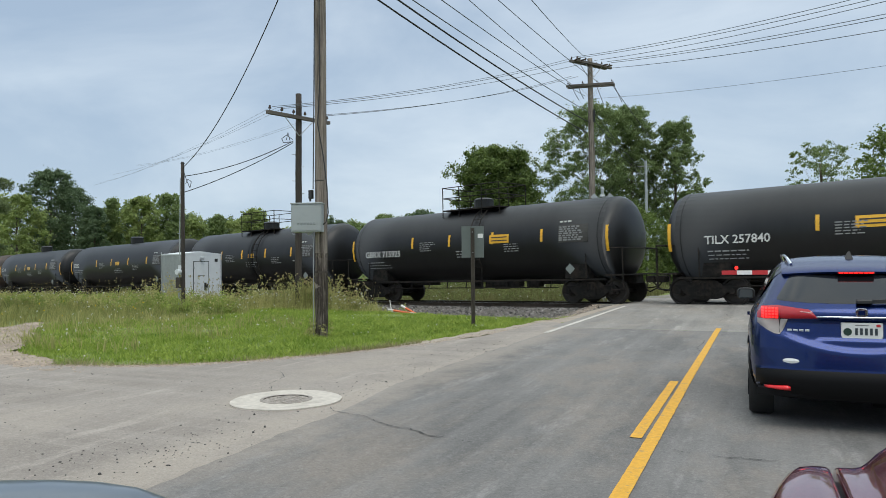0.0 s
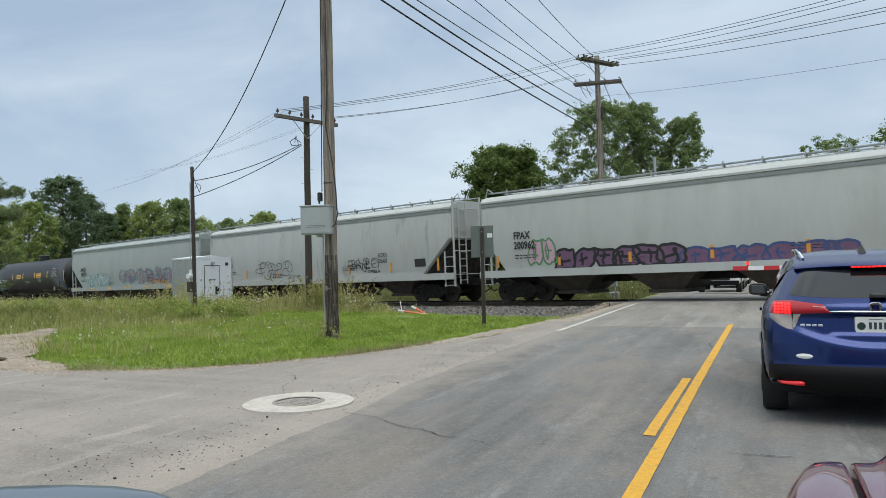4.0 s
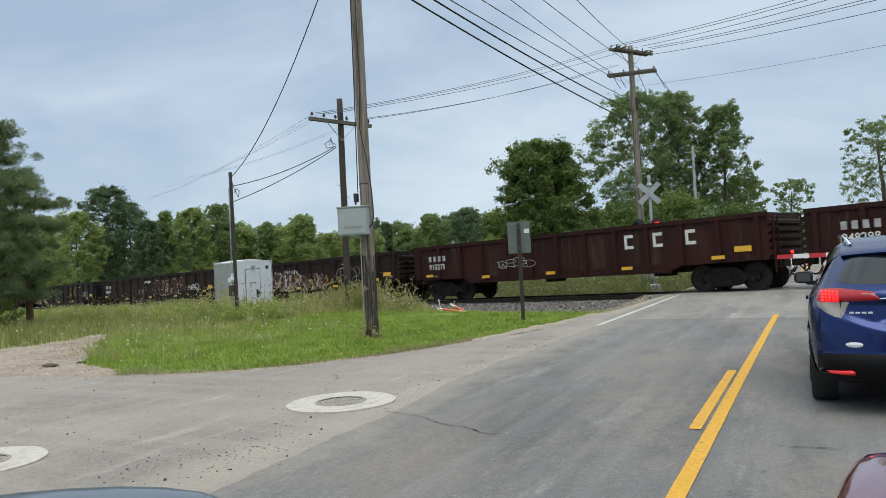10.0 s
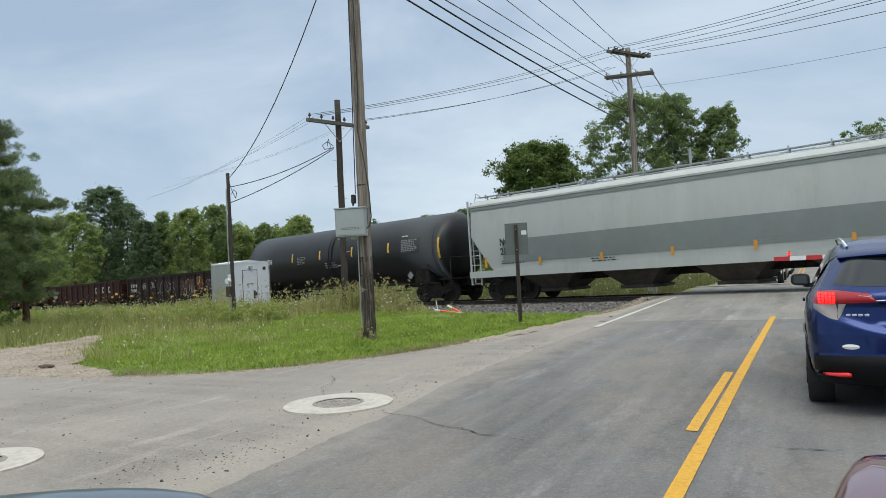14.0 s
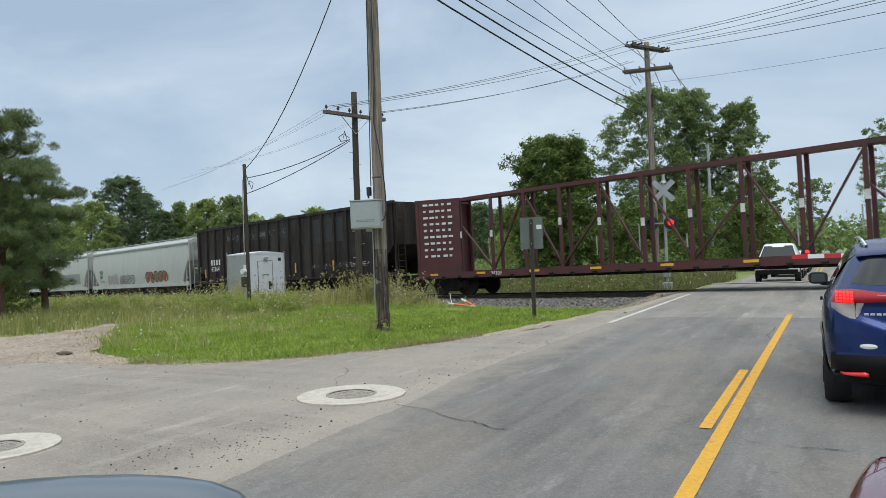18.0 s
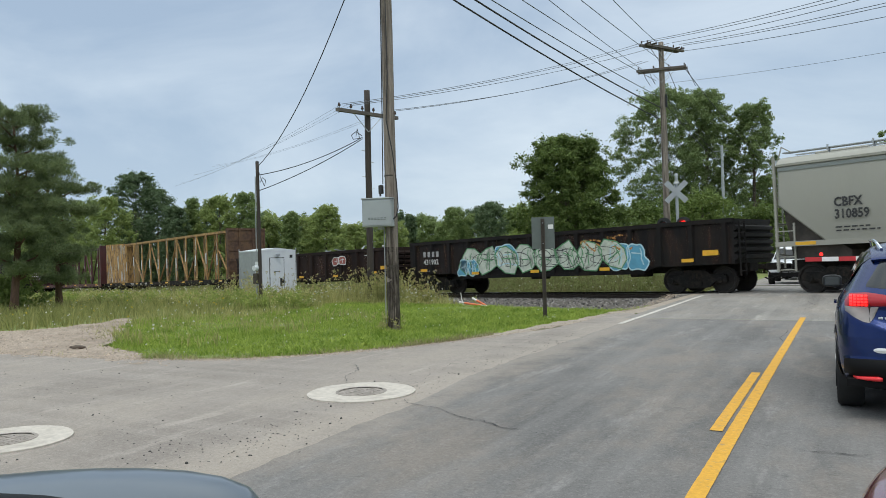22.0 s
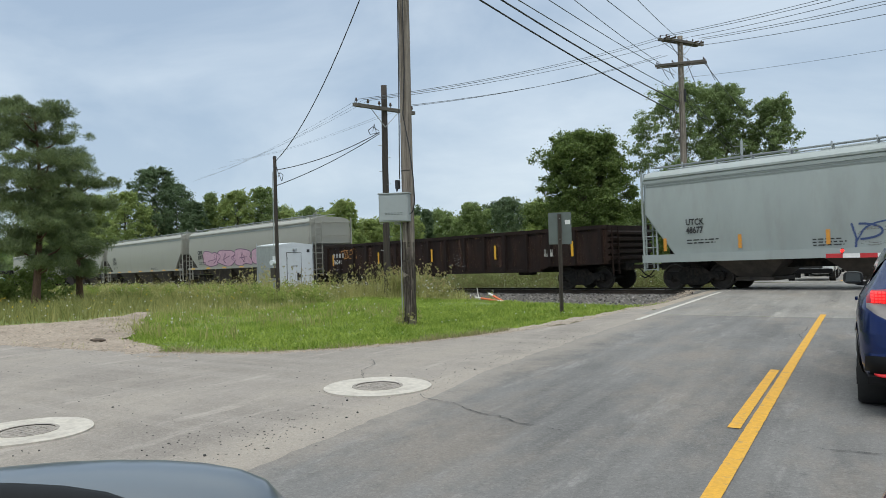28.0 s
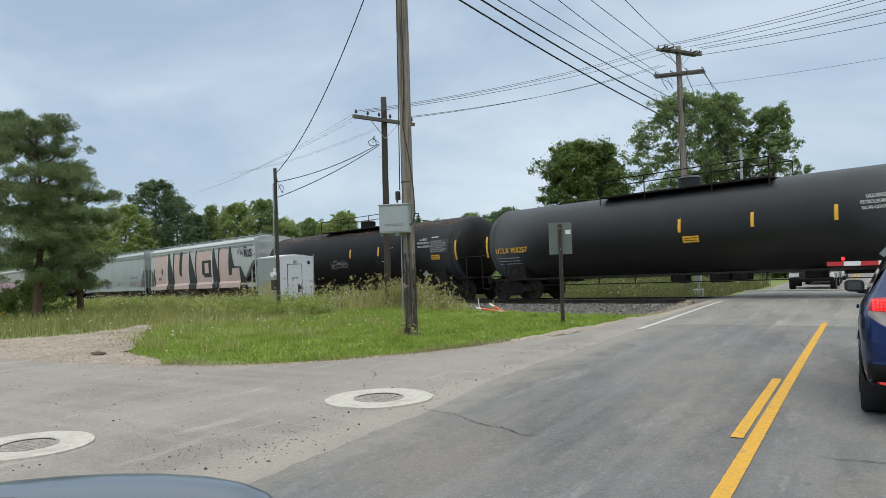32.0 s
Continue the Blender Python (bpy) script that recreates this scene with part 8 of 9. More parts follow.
part("oval_sticker", rear_patch(-.605, -.475, lambda k: .6 - .021 * math.sqrt(max(0, 1 - (2 * k - 1) ** 2)), lambda k: .6005 + .021 * math.sqrt(max(0, 1 - (2 * k - 1) ** 2)), .008, 16, 2), M_plate, blue, "white oval sticker")
part("sticker_print", rear_patch(-.575, -.505, lambda k: .594, lambda k: .606, .012, 4, 1), M_steel_black, blue)
part("antenna_fin", Geo().loft([[(-.035, .93, 1.462), (.035, .93, 1.462), (.02, 1.14, 1.48), (-.02, 1.14, 1.48)], [(-.008, .96, 1.535), (.008, .96, 1.535), (.005, 1.02, 1.52), (-.005, 1.02, 1.52)]]), M_steel_black, blue, "black antenna fin")
part("underbody", Geo().box(-.8, .8, .05, 4.1, .3, .36), M_plastic, blue)
part("rear_axle", Geo().tube((-.7, .8, .3), (.7, .8, .3), .045, n=10), M_plastic, blue)
part("silencer", Geo().tube((.1, .42, .27), (.6, .42, .27), .09, n=14), M_plastic, blue)
part("exhaust_pipe", Geo().tube((.5, .16, .26), (.5, .6, .26), .03, n=12), M_rail, blue)

# the pickup and cars waiting beyond the crossing, facing the camera
pk = thing("white_pickup", "white pickup truck waiting beyond the crossing", "pickup truck", pose(-2.3, 36.9, road_z(-2.3, 38)))
secs = [(0.0, .45, .82, .7, .95, .74), (.08, .42, .93, .8, 1.04, .82), (.9, .42, .96, .95, 1.12, .84), (1.35, .42, .97, 1.05, 1.16, .84), (1.95, .42, .97, 1.08, 1.72, .66), (2.4, .42, .97, 1.1, 1.82, .66), (3.6, .42, .97, 1.1, 1.8, .66), (4.0, .42, .97, 1.1, 1.3, .8), (4.1, .42, .97, 1.1, 1.22, .9), (5.6, .45, .95, 1.1, 1.2, .9)]
smooth_angle(part("body", car_body(secs), M_car_white, pk), 45)
part("grille", Geo().box(-.5, .5, -.02, .03, .62, .98, .02), M_steel_black, pk, "black grille")
part("front_bumper", Geo().box(-.9, .9, -.08, .1, .38, .6, .04), M_plastic, pk, "dark bumper")
part("windscreen", Geo().add([(-.78, 1.36, 1.18), (.78, 1.36, 1.18), (.62, 1.93, 1.7), (-.62, 1.93, 1.7)], [(0, 1, 2, 3)]), M_glass_dark, pk, "dark windscreen")
for sx in (-1, 1):
    part("headlamp", Geo().box(min(sx * .52, sx * .8), max(sx * .52, sx * .8), -.015, .05, .78, .94, .02), M_tail_clear, pk, "clear headlamp")
    part("door_mirror", Geo().box(sx * 1.08 - .1, sx * 1.08 + .1, 1.7, 1.8, 1.15, 1.4, .03), M_steel_black, pk)
    for yc in (.95, 4.5):
        road_wheel(pk, sx * .85, yc, .38, .25)
for i, (x, y, mat, lab) in enumerate(((-2.3, 45.5, M_car_grey, "dark grey car queued behind the pickup"), (-2.25, 52.5, M_car_white, "white car farther back in the queue"), (-2.3, 59.5, M_car_grey, "dark car far back in the queue"))):
    q = thing("queued_car", lab, "car", pose(x, y, road_z(x, y + 2)))
    secs = [(0.0, .3, .7, .5, .66, .6), (.1, .26, .84, .6, .74, .74), (.9, .25, .88, .8, .92, .76), (1.3, .25, .89, .88, .98, .74), (1.9, .25, .89, .9, 1.4, .56), (2.6, .25, .89, .9, 1.46, .56), (3.4, .25, .89, .9, 1.42, .56), (4.2, .26, .87, .9, 1.05, .7), (4.5, .3, .75, .7, .8, .6)]
    smooth_angle(part("body", car_body(secs), mat, q), 45)
    part("windscreen", Geo().add([(-.7, 1.32, 1.0), (.7, 1.32, 1.0), (.52, 1.88, 1.36), (-.52, 1.88, 1.36)], [(0, 1, 2, 3)]), M_glass_dark, q)
    part("grille", Geo().box(-.4, .4, -.02, .02, .4, .6, .02), M_steel_black, q)
    for sx in (-1, 1):
        part("headlamp", Geo().box(min(sx * .5, sx * .74), max(sx * .5, sx * .74), .02, .06, .58, .7, .02), M_headlamp if i == 1 else M_tail_clear, q)
        for yc in (.85, 3.5):
            road_wheel(q, sx * .78, yc, .32, .21)

# the camera's own car: fender corner, bonnet and door mirror
own = thing("maroon_car", "glossy metallic maroon car bonnet with a shut line along the wing", "car")
DROP = ((0.75, 0.047), (1.1, 0.039), (1.35, 0.033), (1.5, 0.029), (1.6, 0.025), (1.66, 0.021), (1.71, 0.016), (1.75, 0.009), (1.785, -0.002), (1.812, -0.017), (1.832, -0.039), (1.846, -0.073), (1.852, -0.123), (1.856, -0.293))
g = Geo()
rings = []
for y, zs in DROP:
    x0 = float(np.interp(y, (.75, 1.4, 1.53, 1.65, 1.73, 1.77, 1.8, 1.83, 1.86), (-.02, -.006, .016, .038, .06, .078, .094, .106, .112)))
    w = .127 - x0
    rings.append([(x0 - .012, y, .66), (x0 - .006, y, .9 + zs * .6), (x0, y, .965 + zs), (x0 + w * .03, y, .985 + zs), (x0 + w * .09, y, .9965 + zs), (x0 + w * .2, y, 1.0015 + zs), (x0 + w * .5, y, 1.004 + zs), (x0 + w * .9, y, 1.004 + zs), (x0 + w * .98, y, 1.001 + zs), (.127, y, .994 + zs), (.127, y, .95 + zs)])
g.loft(rings, close=False)
smooth_angle(part("front_wing", g, M_car_maroon, own), 75)
g = Geo()
rings = []
for y, zs in DROP:
    rings.append([(.137, y, .95 + zs), (.137, y, .994 + zs), (.139, y, 1.002 + zs), (.146, y, 1.005 + zs), (.17, y, 1.006 + zs), (.186, y, 1.01 + zs), (.2, y, 1.022 + zs), (.218, y, 1.042 + zs), (.24, y, 1.06 + zs), (.29, y, 1.078 + zs), (.42, y, 1.09 + zs), (.9, y, 1.1 + zs), (1.4, y, 1.085 + zs), (1.55, y, 1.03 + zs), (1.62, y, .98 + zs), (1.66, y, .7)])
g.loft(rings, close=False)
smooth_angle(part("bonnet", g, M_car_maroon, own), 75)
part("shut_line", Geo().loft([[(.126, y, .945 + zs), (.138, y, .945 + zs), (.138, y, .975 + zs), (.126, y, .975 + zs)] for y, zs in DROP]), M_plastic, own)
cab = Geo().loft([[(.83 + w * q, y, z) for y, q in ((yf, .8), (yf - .25, 1), (yr + .3, 1), (yr, .85))] + [(.83 - w * q, y, z) for y, q in ((yr, .85), (yr + .3, 1), (yf - .25, 1), (yf, .8))] for z, w, yf, yr in ((.3, .76, .72, -3.2), (.6, .81, .73, -3.3), (.93, .79, .74, -3.3), (1.0, .76, .7, -3.2), (1.25, .68, .3, -2.8), (1.46, .58, -.05, -2.2), (1.52, .4, -.3, -1.9))])
smooth_angle(part("cabin", cab, M_car_maroon, own, "doors and roof behind the bonnet"), 40)
for sx in (-1, 1):
    for yc in (.95, -2.3):
        wo = part("wheel", Geo().tube((.83 + sx * .62, yc, .33), (.83 + sx * .8, yc, .33), .33, n=24), M_tyre, own, "black tyre")
g = Geo()
rings = []
c0 = Vector((-.59, .36, 1.19))
ax_l, ax_d = Vector((-.78, -.62, 0)), Vector((-.62, .78, 0))
for k in range(15):
    a = -math.pi / 2 + math.pi * k / 14
    q = max(.02, math.cos(a))
    rings.append([tuple(c0 + ax_l * (.19 * math.sin(a)) + ax_d * (.08 * q ** .5 * math.copysign(abs(math.cos(b)) ** .8, math.cos(b))) + Vector((0, 0, .09 * q ** .38 * math.copysign(abs(math.sin(b)) ** .8, math.sin(b))))) for b in [2 * math.pi * j / 28 for j in range(28)]])
g.loft(rings)
# the sky's reflection is put into the housing's blue-grey base colour
part("door_mirror", g, M_mirror_tint, own, "door-mirror housing tinted blue-grey like reflected sky", smooth=True)
g = Geo()
rings = []
for k in range(15):
    a = -math.pi / 2 + math.pi * k / 14
    q = max(.02, math.cos(a))
    rings.append([tuple(c0 - ax_d * .1 + Vector((0, 0, .024)) + ax_l * (.075 + .185 * math.sin(a)) + ax_d * (.06 * q ** .5 * math.cos(b)) + Vector((0, 0, .085 * q ** .38 * math.sin(b)))) for b in [2 * math.pi * j / 28 for j in range(28)]])
g.loft(rings)
part("mirror_bezel", g, M_plastic, own, "black mirror bezel", smooth=True)
part("mirror_stalk", Geo().bar(tuple(c0 + Vector((.1, .05, -.08))), (-.3, .5, 1.0), .06, .05), M_mirror_tint, own)


# ---------------------------------------------------------------- plants
def fast_mesh(name, verts, faces, mat):
    """A mesh from arrays of corners and of equal-sided faces."""
    me = bpy.data.meshes.new(name)
    k = faces.shape[1]
    me.vertices.add(len(verts))
    me.vertices.foreach_set("co", np.asarray(verts, np.float32).ravel())
    me.loops.add(faces.size)
    me.loops.foreach_set("vertex_index", faces.astype(np.int32).ravel())
    me.polygons.add(len(faces))
    me.polygons.foreach_set("loop_start", np.arange(0, faces.size, k, dtype=np.int32))
    me.polygons.foreach_set("loop_total", np.full(len(faces), k, np.int32))
    me.update(calc_edges=True)
    me.materials.append(mat)
    return me


def leaf_cloud(rng, centres, radii, per, size, flat=1.0, shell=.55):
    """Leaves as small folded diamonds scattered through clumps."""
    centres, radii = np.asarray(centres), np.asarray(radii)
    n = len(centres) * per
    c = np.repeat(centres, per, 0)
    r = np.repeat(radii, per)
    d = rng.normal(size=(n, 3))
    d /= np.linalg.norm(d, axis=1)[:, None]
    k = (shell + (1 - shell) * rng.random(n)) * (0.55 + .55 * rng.random(n))
    p = c + d * (r * k)[:, None] * np.array([1, 1, flat])
    a = rng.normal(size=(n, 3))
    a /= np.linalg.norm(a, axis=1)[:, None]
    nn = d * .7 + rng.normal(size=(n, 3)) * .6 + np.array([0, 0, .5])
    b = np.cross(nn, a)
    b /= np.linalg.norm(b, axis=1)[:, None] + 1e-9
    a = np.cross(b, nn)
    a /= np.linalg.norm(a, axis=1)[:, None] + 1e-9
    s = (size * (.6 + .8 * rng.random(n)))[:, None]
    v = np.stack([p - a * s, p + b * s * .55, p + a * s, p - b * s * .55], 1).reshape(-1, 3)
    f = np.arange(n * 4).reshape(-1, 4)
    return v, f


def tree(name, label, x, y, height, radius, mat, seed, clumps=26, per=220, leaf=.16, low=.18, trunk_r=None, bark=None, shape="dome", lean=0.0, lump=(.3, .46), gap=0.0, tight=1.15):
    """A tree: trunk, forking limbs, and leaves in many small sprays round the limbs' ends, in boughs with gaps between them."""
    rng = np.random.default_rng(seed)
    z0 = land_z(x, y) - .1
    t = thing(name, label, "tree")
    t.location = (x, y, z0)
    trunk_r = trunk_r or height * .02
    bark = bark or M_bark
    cs, rs_ = [], []
    for i in range(clumps):
        u = (i + .5) / clumps
        zf = low + (1 - low) * (1 - (1 - u) ** 1.15)
        h = (zf - low) / (1 - low)
        if shape == "dome":
            w = math.sqrt(max(.02, 1 - ((h - .36) / .66) ** 2)) if h > .36 else .74 + .26 * h / .36
        elif shape == "cone":
            w = max(.08, 1.05 * (1 - h))
        elif shape == "spread":                         # wide in its upper half, with separate heads
            w = .5 + .55 * math.sin(math.pi * min(1, h * .92 + .05) ** 1.2)
        else:
            w = (.45 + .55 * math.sin(math.pi * min(1, h) ** .8)) * (1 - .45 * max(0, zf - .8) / .2)
        ang = i * 2.399963 + rng.uniform(-.5, .5)
        if gap and math.sin(ang * 2.0 + zf * 9 + seed) < -1 + 2 * gap * rng.random():
            continue
        rad = radius * w * (rng.uniform(.3, .86) if i < clumps - 3 else rng.uniform(0, .35))
        cr = radius * rng.uniform(*lump)
        cs.append((rad * math.cos(ang) + lean * zf * height, rad * math.sin(ang), min(zf * height, height - cr * .7)))
        rs_.append(cr)
    g = Geo()
    rings = []
    for i in range(9):
        k = i / 8
        r = trunk_r * (1.25 - 1.05 * k + .35 * max(0, .12 - k) / .12)
        cx, cy = lean * k * height * .9 + .25 * trunk_r * math.sin(k * 7 + seed), .3 * trunk_r * math.cos(k * 5 + seed)
        rings.append([(cx + r * math.cos(2 * math.pi * j / 9), cy + r * math.sin(2 * math.pi * j / 9), k * height * .86) for j in range(9)])
    g.loft(rings)
    part("trunk", g, bark, t, smooth=True)
    g = Geo()
    sprays, sizes = [], []
    for i, (c, r) in enumerate(zip(cs, rs_)):
        zb = max(low * height * .5, c[2] * .72 - .3)
        b0 = Vector((lean * zb * .9, 0, zb))
        b2 = Vector(c)
        b1 = b0.lerp(b2, .5) + Vector((0, 0, -.06 * height * .3))
        rr = trunk_r * (.18 - .12 * zb / height)
        slim = 1.0 if i % 3 == 0 else .4                # one stout limb to two slender ones
        g.tube(b0, b1, rr * slim, rr * .7 * slim, 6)
        g.tube(b1, b2, rr * .7 * slim, rr * .25 * slim, 6)
        for k in range(9):                              # twigs fan out from the limb's end, each with its spray
            d = rng.normal(size=3) + np.array([c[0], c[1], 0]) / (radius * 1.4)
            d[2] = d[2] * .7 + .25
            d /= np.linalg.norm(d)
            q = np.array(c) + d * r * rng.uniform(.3, tight)
            if k < 4:
                g.tube(b2, tuple(q), rr * .2, rr * .08, 4)
            sprays.append(tuple(q))
            sizes.append(r * rng.uniform(.36, .72))
    part("limb", g, bark, t, "spreading limbs")
    v, f = leaf_cloud(rng, sprays, sizes, max(10, per // 9), leaf, .75, .1)
    part("crown", fast_mesh("crown", v, f, mat), mat, t, "crown of many small leaves")
    return t


# beyond the railway
tree("maple_tree", "dense dark green round-headed maple beyond the railway", -17.0, 49.0, 10.3, 4.3, M_leaf_dark, 1, 170, 800, .085, .03, shape="dome", lump=(.14, .34), tight=.92)
tree("cottonwood_tree", "tall open-crowned cottonwood with gaps in its foliage", -14.6, 70.5, 17.2, 5.4, M_leaf_grey, 2, 220, 430, .09, .05, shape="spread", trunk_r=.26, lump=(.14, .24), gap=.1, tight=1.0)
tree("cottonwood_tree", "broad cottonwood with a rounded middle head", -11.2, 71.5, 17.0, 4.3, M_leaf_grey, 8, 170, 430, .09, .05, shape="dome", trunk_r=.24, lump=(.15, .26), gap=.08, tight=1.0)
tree("cottonwood_tree", "slimmer open cottonwood beside a taller one", -7.4, 72.0, 15.3, 3.5, M_leaf_grey, 3, 140, 430, .09, .06, shape="dome", trunk_r=.2, lean=.02, lump=(.15, .28), gap=.12, tight=1.05)
tree("willow_tree", "grey-green open willow with bare dark limbs", 5.2, 68.0, 11.6, 3.2, M_leaf_grey, 4, 60, 330, .075, .25, shape="spread", trunk_r=.26, lean=-.04, lump=(.16, .28), gap=.3)
tree("broadleaf_tree", "light green broadleaf tree beside the far road", 9.6, 62.0, 11.5, 4.2, M_leaf_mid, 5, 80, 260, .11, .12, shape="dome", lump=(.2, .34), gap=.2)
tree("broadleaf_tree", "small sparse tree with bare twigs", -5.6, 200.0, 18.6, 6.0, M_leaf_grey, 6, 50, 150, .26, .3, lump=(.16, .3), shape="spread", lean=.05, gap=.3)
tree("broadleaf_tree", "round dark green tree behind the cottonwoods", -8.4, 98.0, 10.9, 4.0, M_leaf_dark, 7, 60, 240, .16, .12, shape="dome", lump=(.2, .34))
for i, (x, y, h, r, mt) in enumerate(((-13.5, 55, 5.6, 3.0, M_leaf_dark), (-9.5, 58, 6.4, 3.2, M_leaf_mid), (-20.5, 60, 7.2, 3.6, M_leaf_mid), (-5.6, 62, 5.2, 2.6, M_leaf_dark), (-25.5, 66, 7.0, 4.0, M_leaf_light), (-12, 66, 6.5, 3.4, M_leaf_dark), (8.2, 48, 3.2, 2.0, M_leaf_mid), (12.5, 52, 5.0, 3.0, M_leaf_mid), (-16.0, 80, 9, 4.5, M_leaf_mid))):
    tree("shrub", "leafy green shrub at the wood's edge", x, y, h, r, mt, 20 + i, 46, 240, .11, .03, shape="dome", lump=(.24, .4))
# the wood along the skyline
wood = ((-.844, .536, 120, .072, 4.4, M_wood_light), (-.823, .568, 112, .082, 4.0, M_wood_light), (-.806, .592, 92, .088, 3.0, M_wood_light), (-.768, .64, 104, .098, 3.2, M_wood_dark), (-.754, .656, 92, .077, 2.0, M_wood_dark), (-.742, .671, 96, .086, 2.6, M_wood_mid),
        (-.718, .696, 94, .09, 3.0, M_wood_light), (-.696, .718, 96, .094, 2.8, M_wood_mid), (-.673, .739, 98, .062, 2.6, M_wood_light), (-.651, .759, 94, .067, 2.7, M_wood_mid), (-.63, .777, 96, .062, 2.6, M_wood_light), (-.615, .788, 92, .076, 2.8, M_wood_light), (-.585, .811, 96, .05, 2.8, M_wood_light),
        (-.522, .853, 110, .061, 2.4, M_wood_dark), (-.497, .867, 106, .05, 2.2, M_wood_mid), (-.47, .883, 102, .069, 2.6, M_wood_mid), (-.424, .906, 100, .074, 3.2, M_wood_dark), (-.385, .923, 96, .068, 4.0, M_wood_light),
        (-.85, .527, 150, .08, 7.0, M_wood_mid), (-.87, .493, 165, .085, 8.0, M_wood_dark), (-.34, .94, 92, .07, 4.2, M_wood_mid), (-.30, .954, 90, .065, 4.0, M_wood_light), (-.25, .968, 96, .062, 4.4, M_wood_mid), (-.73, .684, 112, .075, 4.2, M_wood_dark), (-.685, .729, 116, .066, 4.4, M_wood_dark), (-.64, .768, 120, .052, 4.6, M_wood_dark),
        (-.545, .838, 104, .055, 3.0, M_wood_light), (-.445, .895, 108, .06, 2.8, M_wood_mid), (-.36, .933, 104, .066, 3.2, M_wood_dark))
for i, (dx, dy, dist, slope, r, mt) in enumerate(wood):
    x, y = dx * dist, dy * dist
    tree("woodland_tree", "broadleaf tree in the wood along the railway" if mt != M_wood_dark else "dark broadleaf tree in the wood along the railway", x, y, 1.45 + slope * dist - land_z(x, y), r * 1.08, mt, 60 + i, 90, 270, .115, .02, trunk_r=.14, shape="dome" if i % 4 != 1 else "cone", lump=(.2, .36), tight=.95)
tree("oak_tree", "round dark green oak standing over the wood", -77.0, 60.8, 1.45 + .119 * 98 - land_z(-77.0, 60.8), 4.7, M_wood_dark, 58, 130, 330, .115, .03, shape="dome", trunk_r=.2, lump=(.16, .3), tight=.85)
for i in range(16):                                     # a second rank closes the gaps of the first
    k = -.84 + .56 * (i + .5) / 16
    d = 124 + 14 * ((i * 7) % 5) / 5
    x, y = k * d, math.sqrt(1 - k * k) * d
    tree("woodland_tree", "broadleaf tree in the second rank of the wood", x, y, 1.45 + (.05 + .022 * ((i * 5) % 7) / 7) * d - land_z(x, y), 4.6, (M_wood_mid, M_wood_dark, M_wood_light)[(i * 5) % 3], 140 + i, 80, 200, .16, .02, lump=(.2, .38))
# low thicket in front of the wood closes the view under the crowns
rng = np.random.default_rng(77)
cs, rs3 = [], []
for i in range(460):
    k = rng.random()
    s = -10 + 150 * rng.random() ** .8
    n = -16 - 26 * rng.random()
    p = on_track(s, n)
    if -6 < p.x < 5 or (p.x > -8 and p.y < 60):
        continue
    hgt = rng.uniform(.8, 2.4)
    cs.append((p.x, p.y, land_z(p.x, p.y) + hgt * .6))
    rs3.append(hgt)
v, f = leaf_cloud(rng, cs, rs3, 200, .15, .7, .4)
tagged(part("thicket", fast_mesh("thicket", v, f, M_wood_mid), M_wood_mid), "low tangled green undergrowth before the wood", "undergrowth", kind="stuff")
# far wood on the horizon
cs, rs3 = [], []
for i in range(900):
    a = radians(-75 + 115 * i / 900) + rng.normal() * .01
    dist = rng.uniform(190, 260)
    x, y = dist * math.sin(a), dist * math.cos(a)
    hgt = rng.uniform(6, 12)
    cs.append((x, y, hgt * rng.uniform(.25, .75) - 1))
    rs3.append(hgt * .42)
v, f = leaf_cloud(rng, cs, rs3, 70, .8, .9, .4)
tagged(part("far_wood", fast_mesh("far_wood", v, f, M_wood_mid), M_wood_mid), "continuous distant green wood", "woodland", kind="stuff")


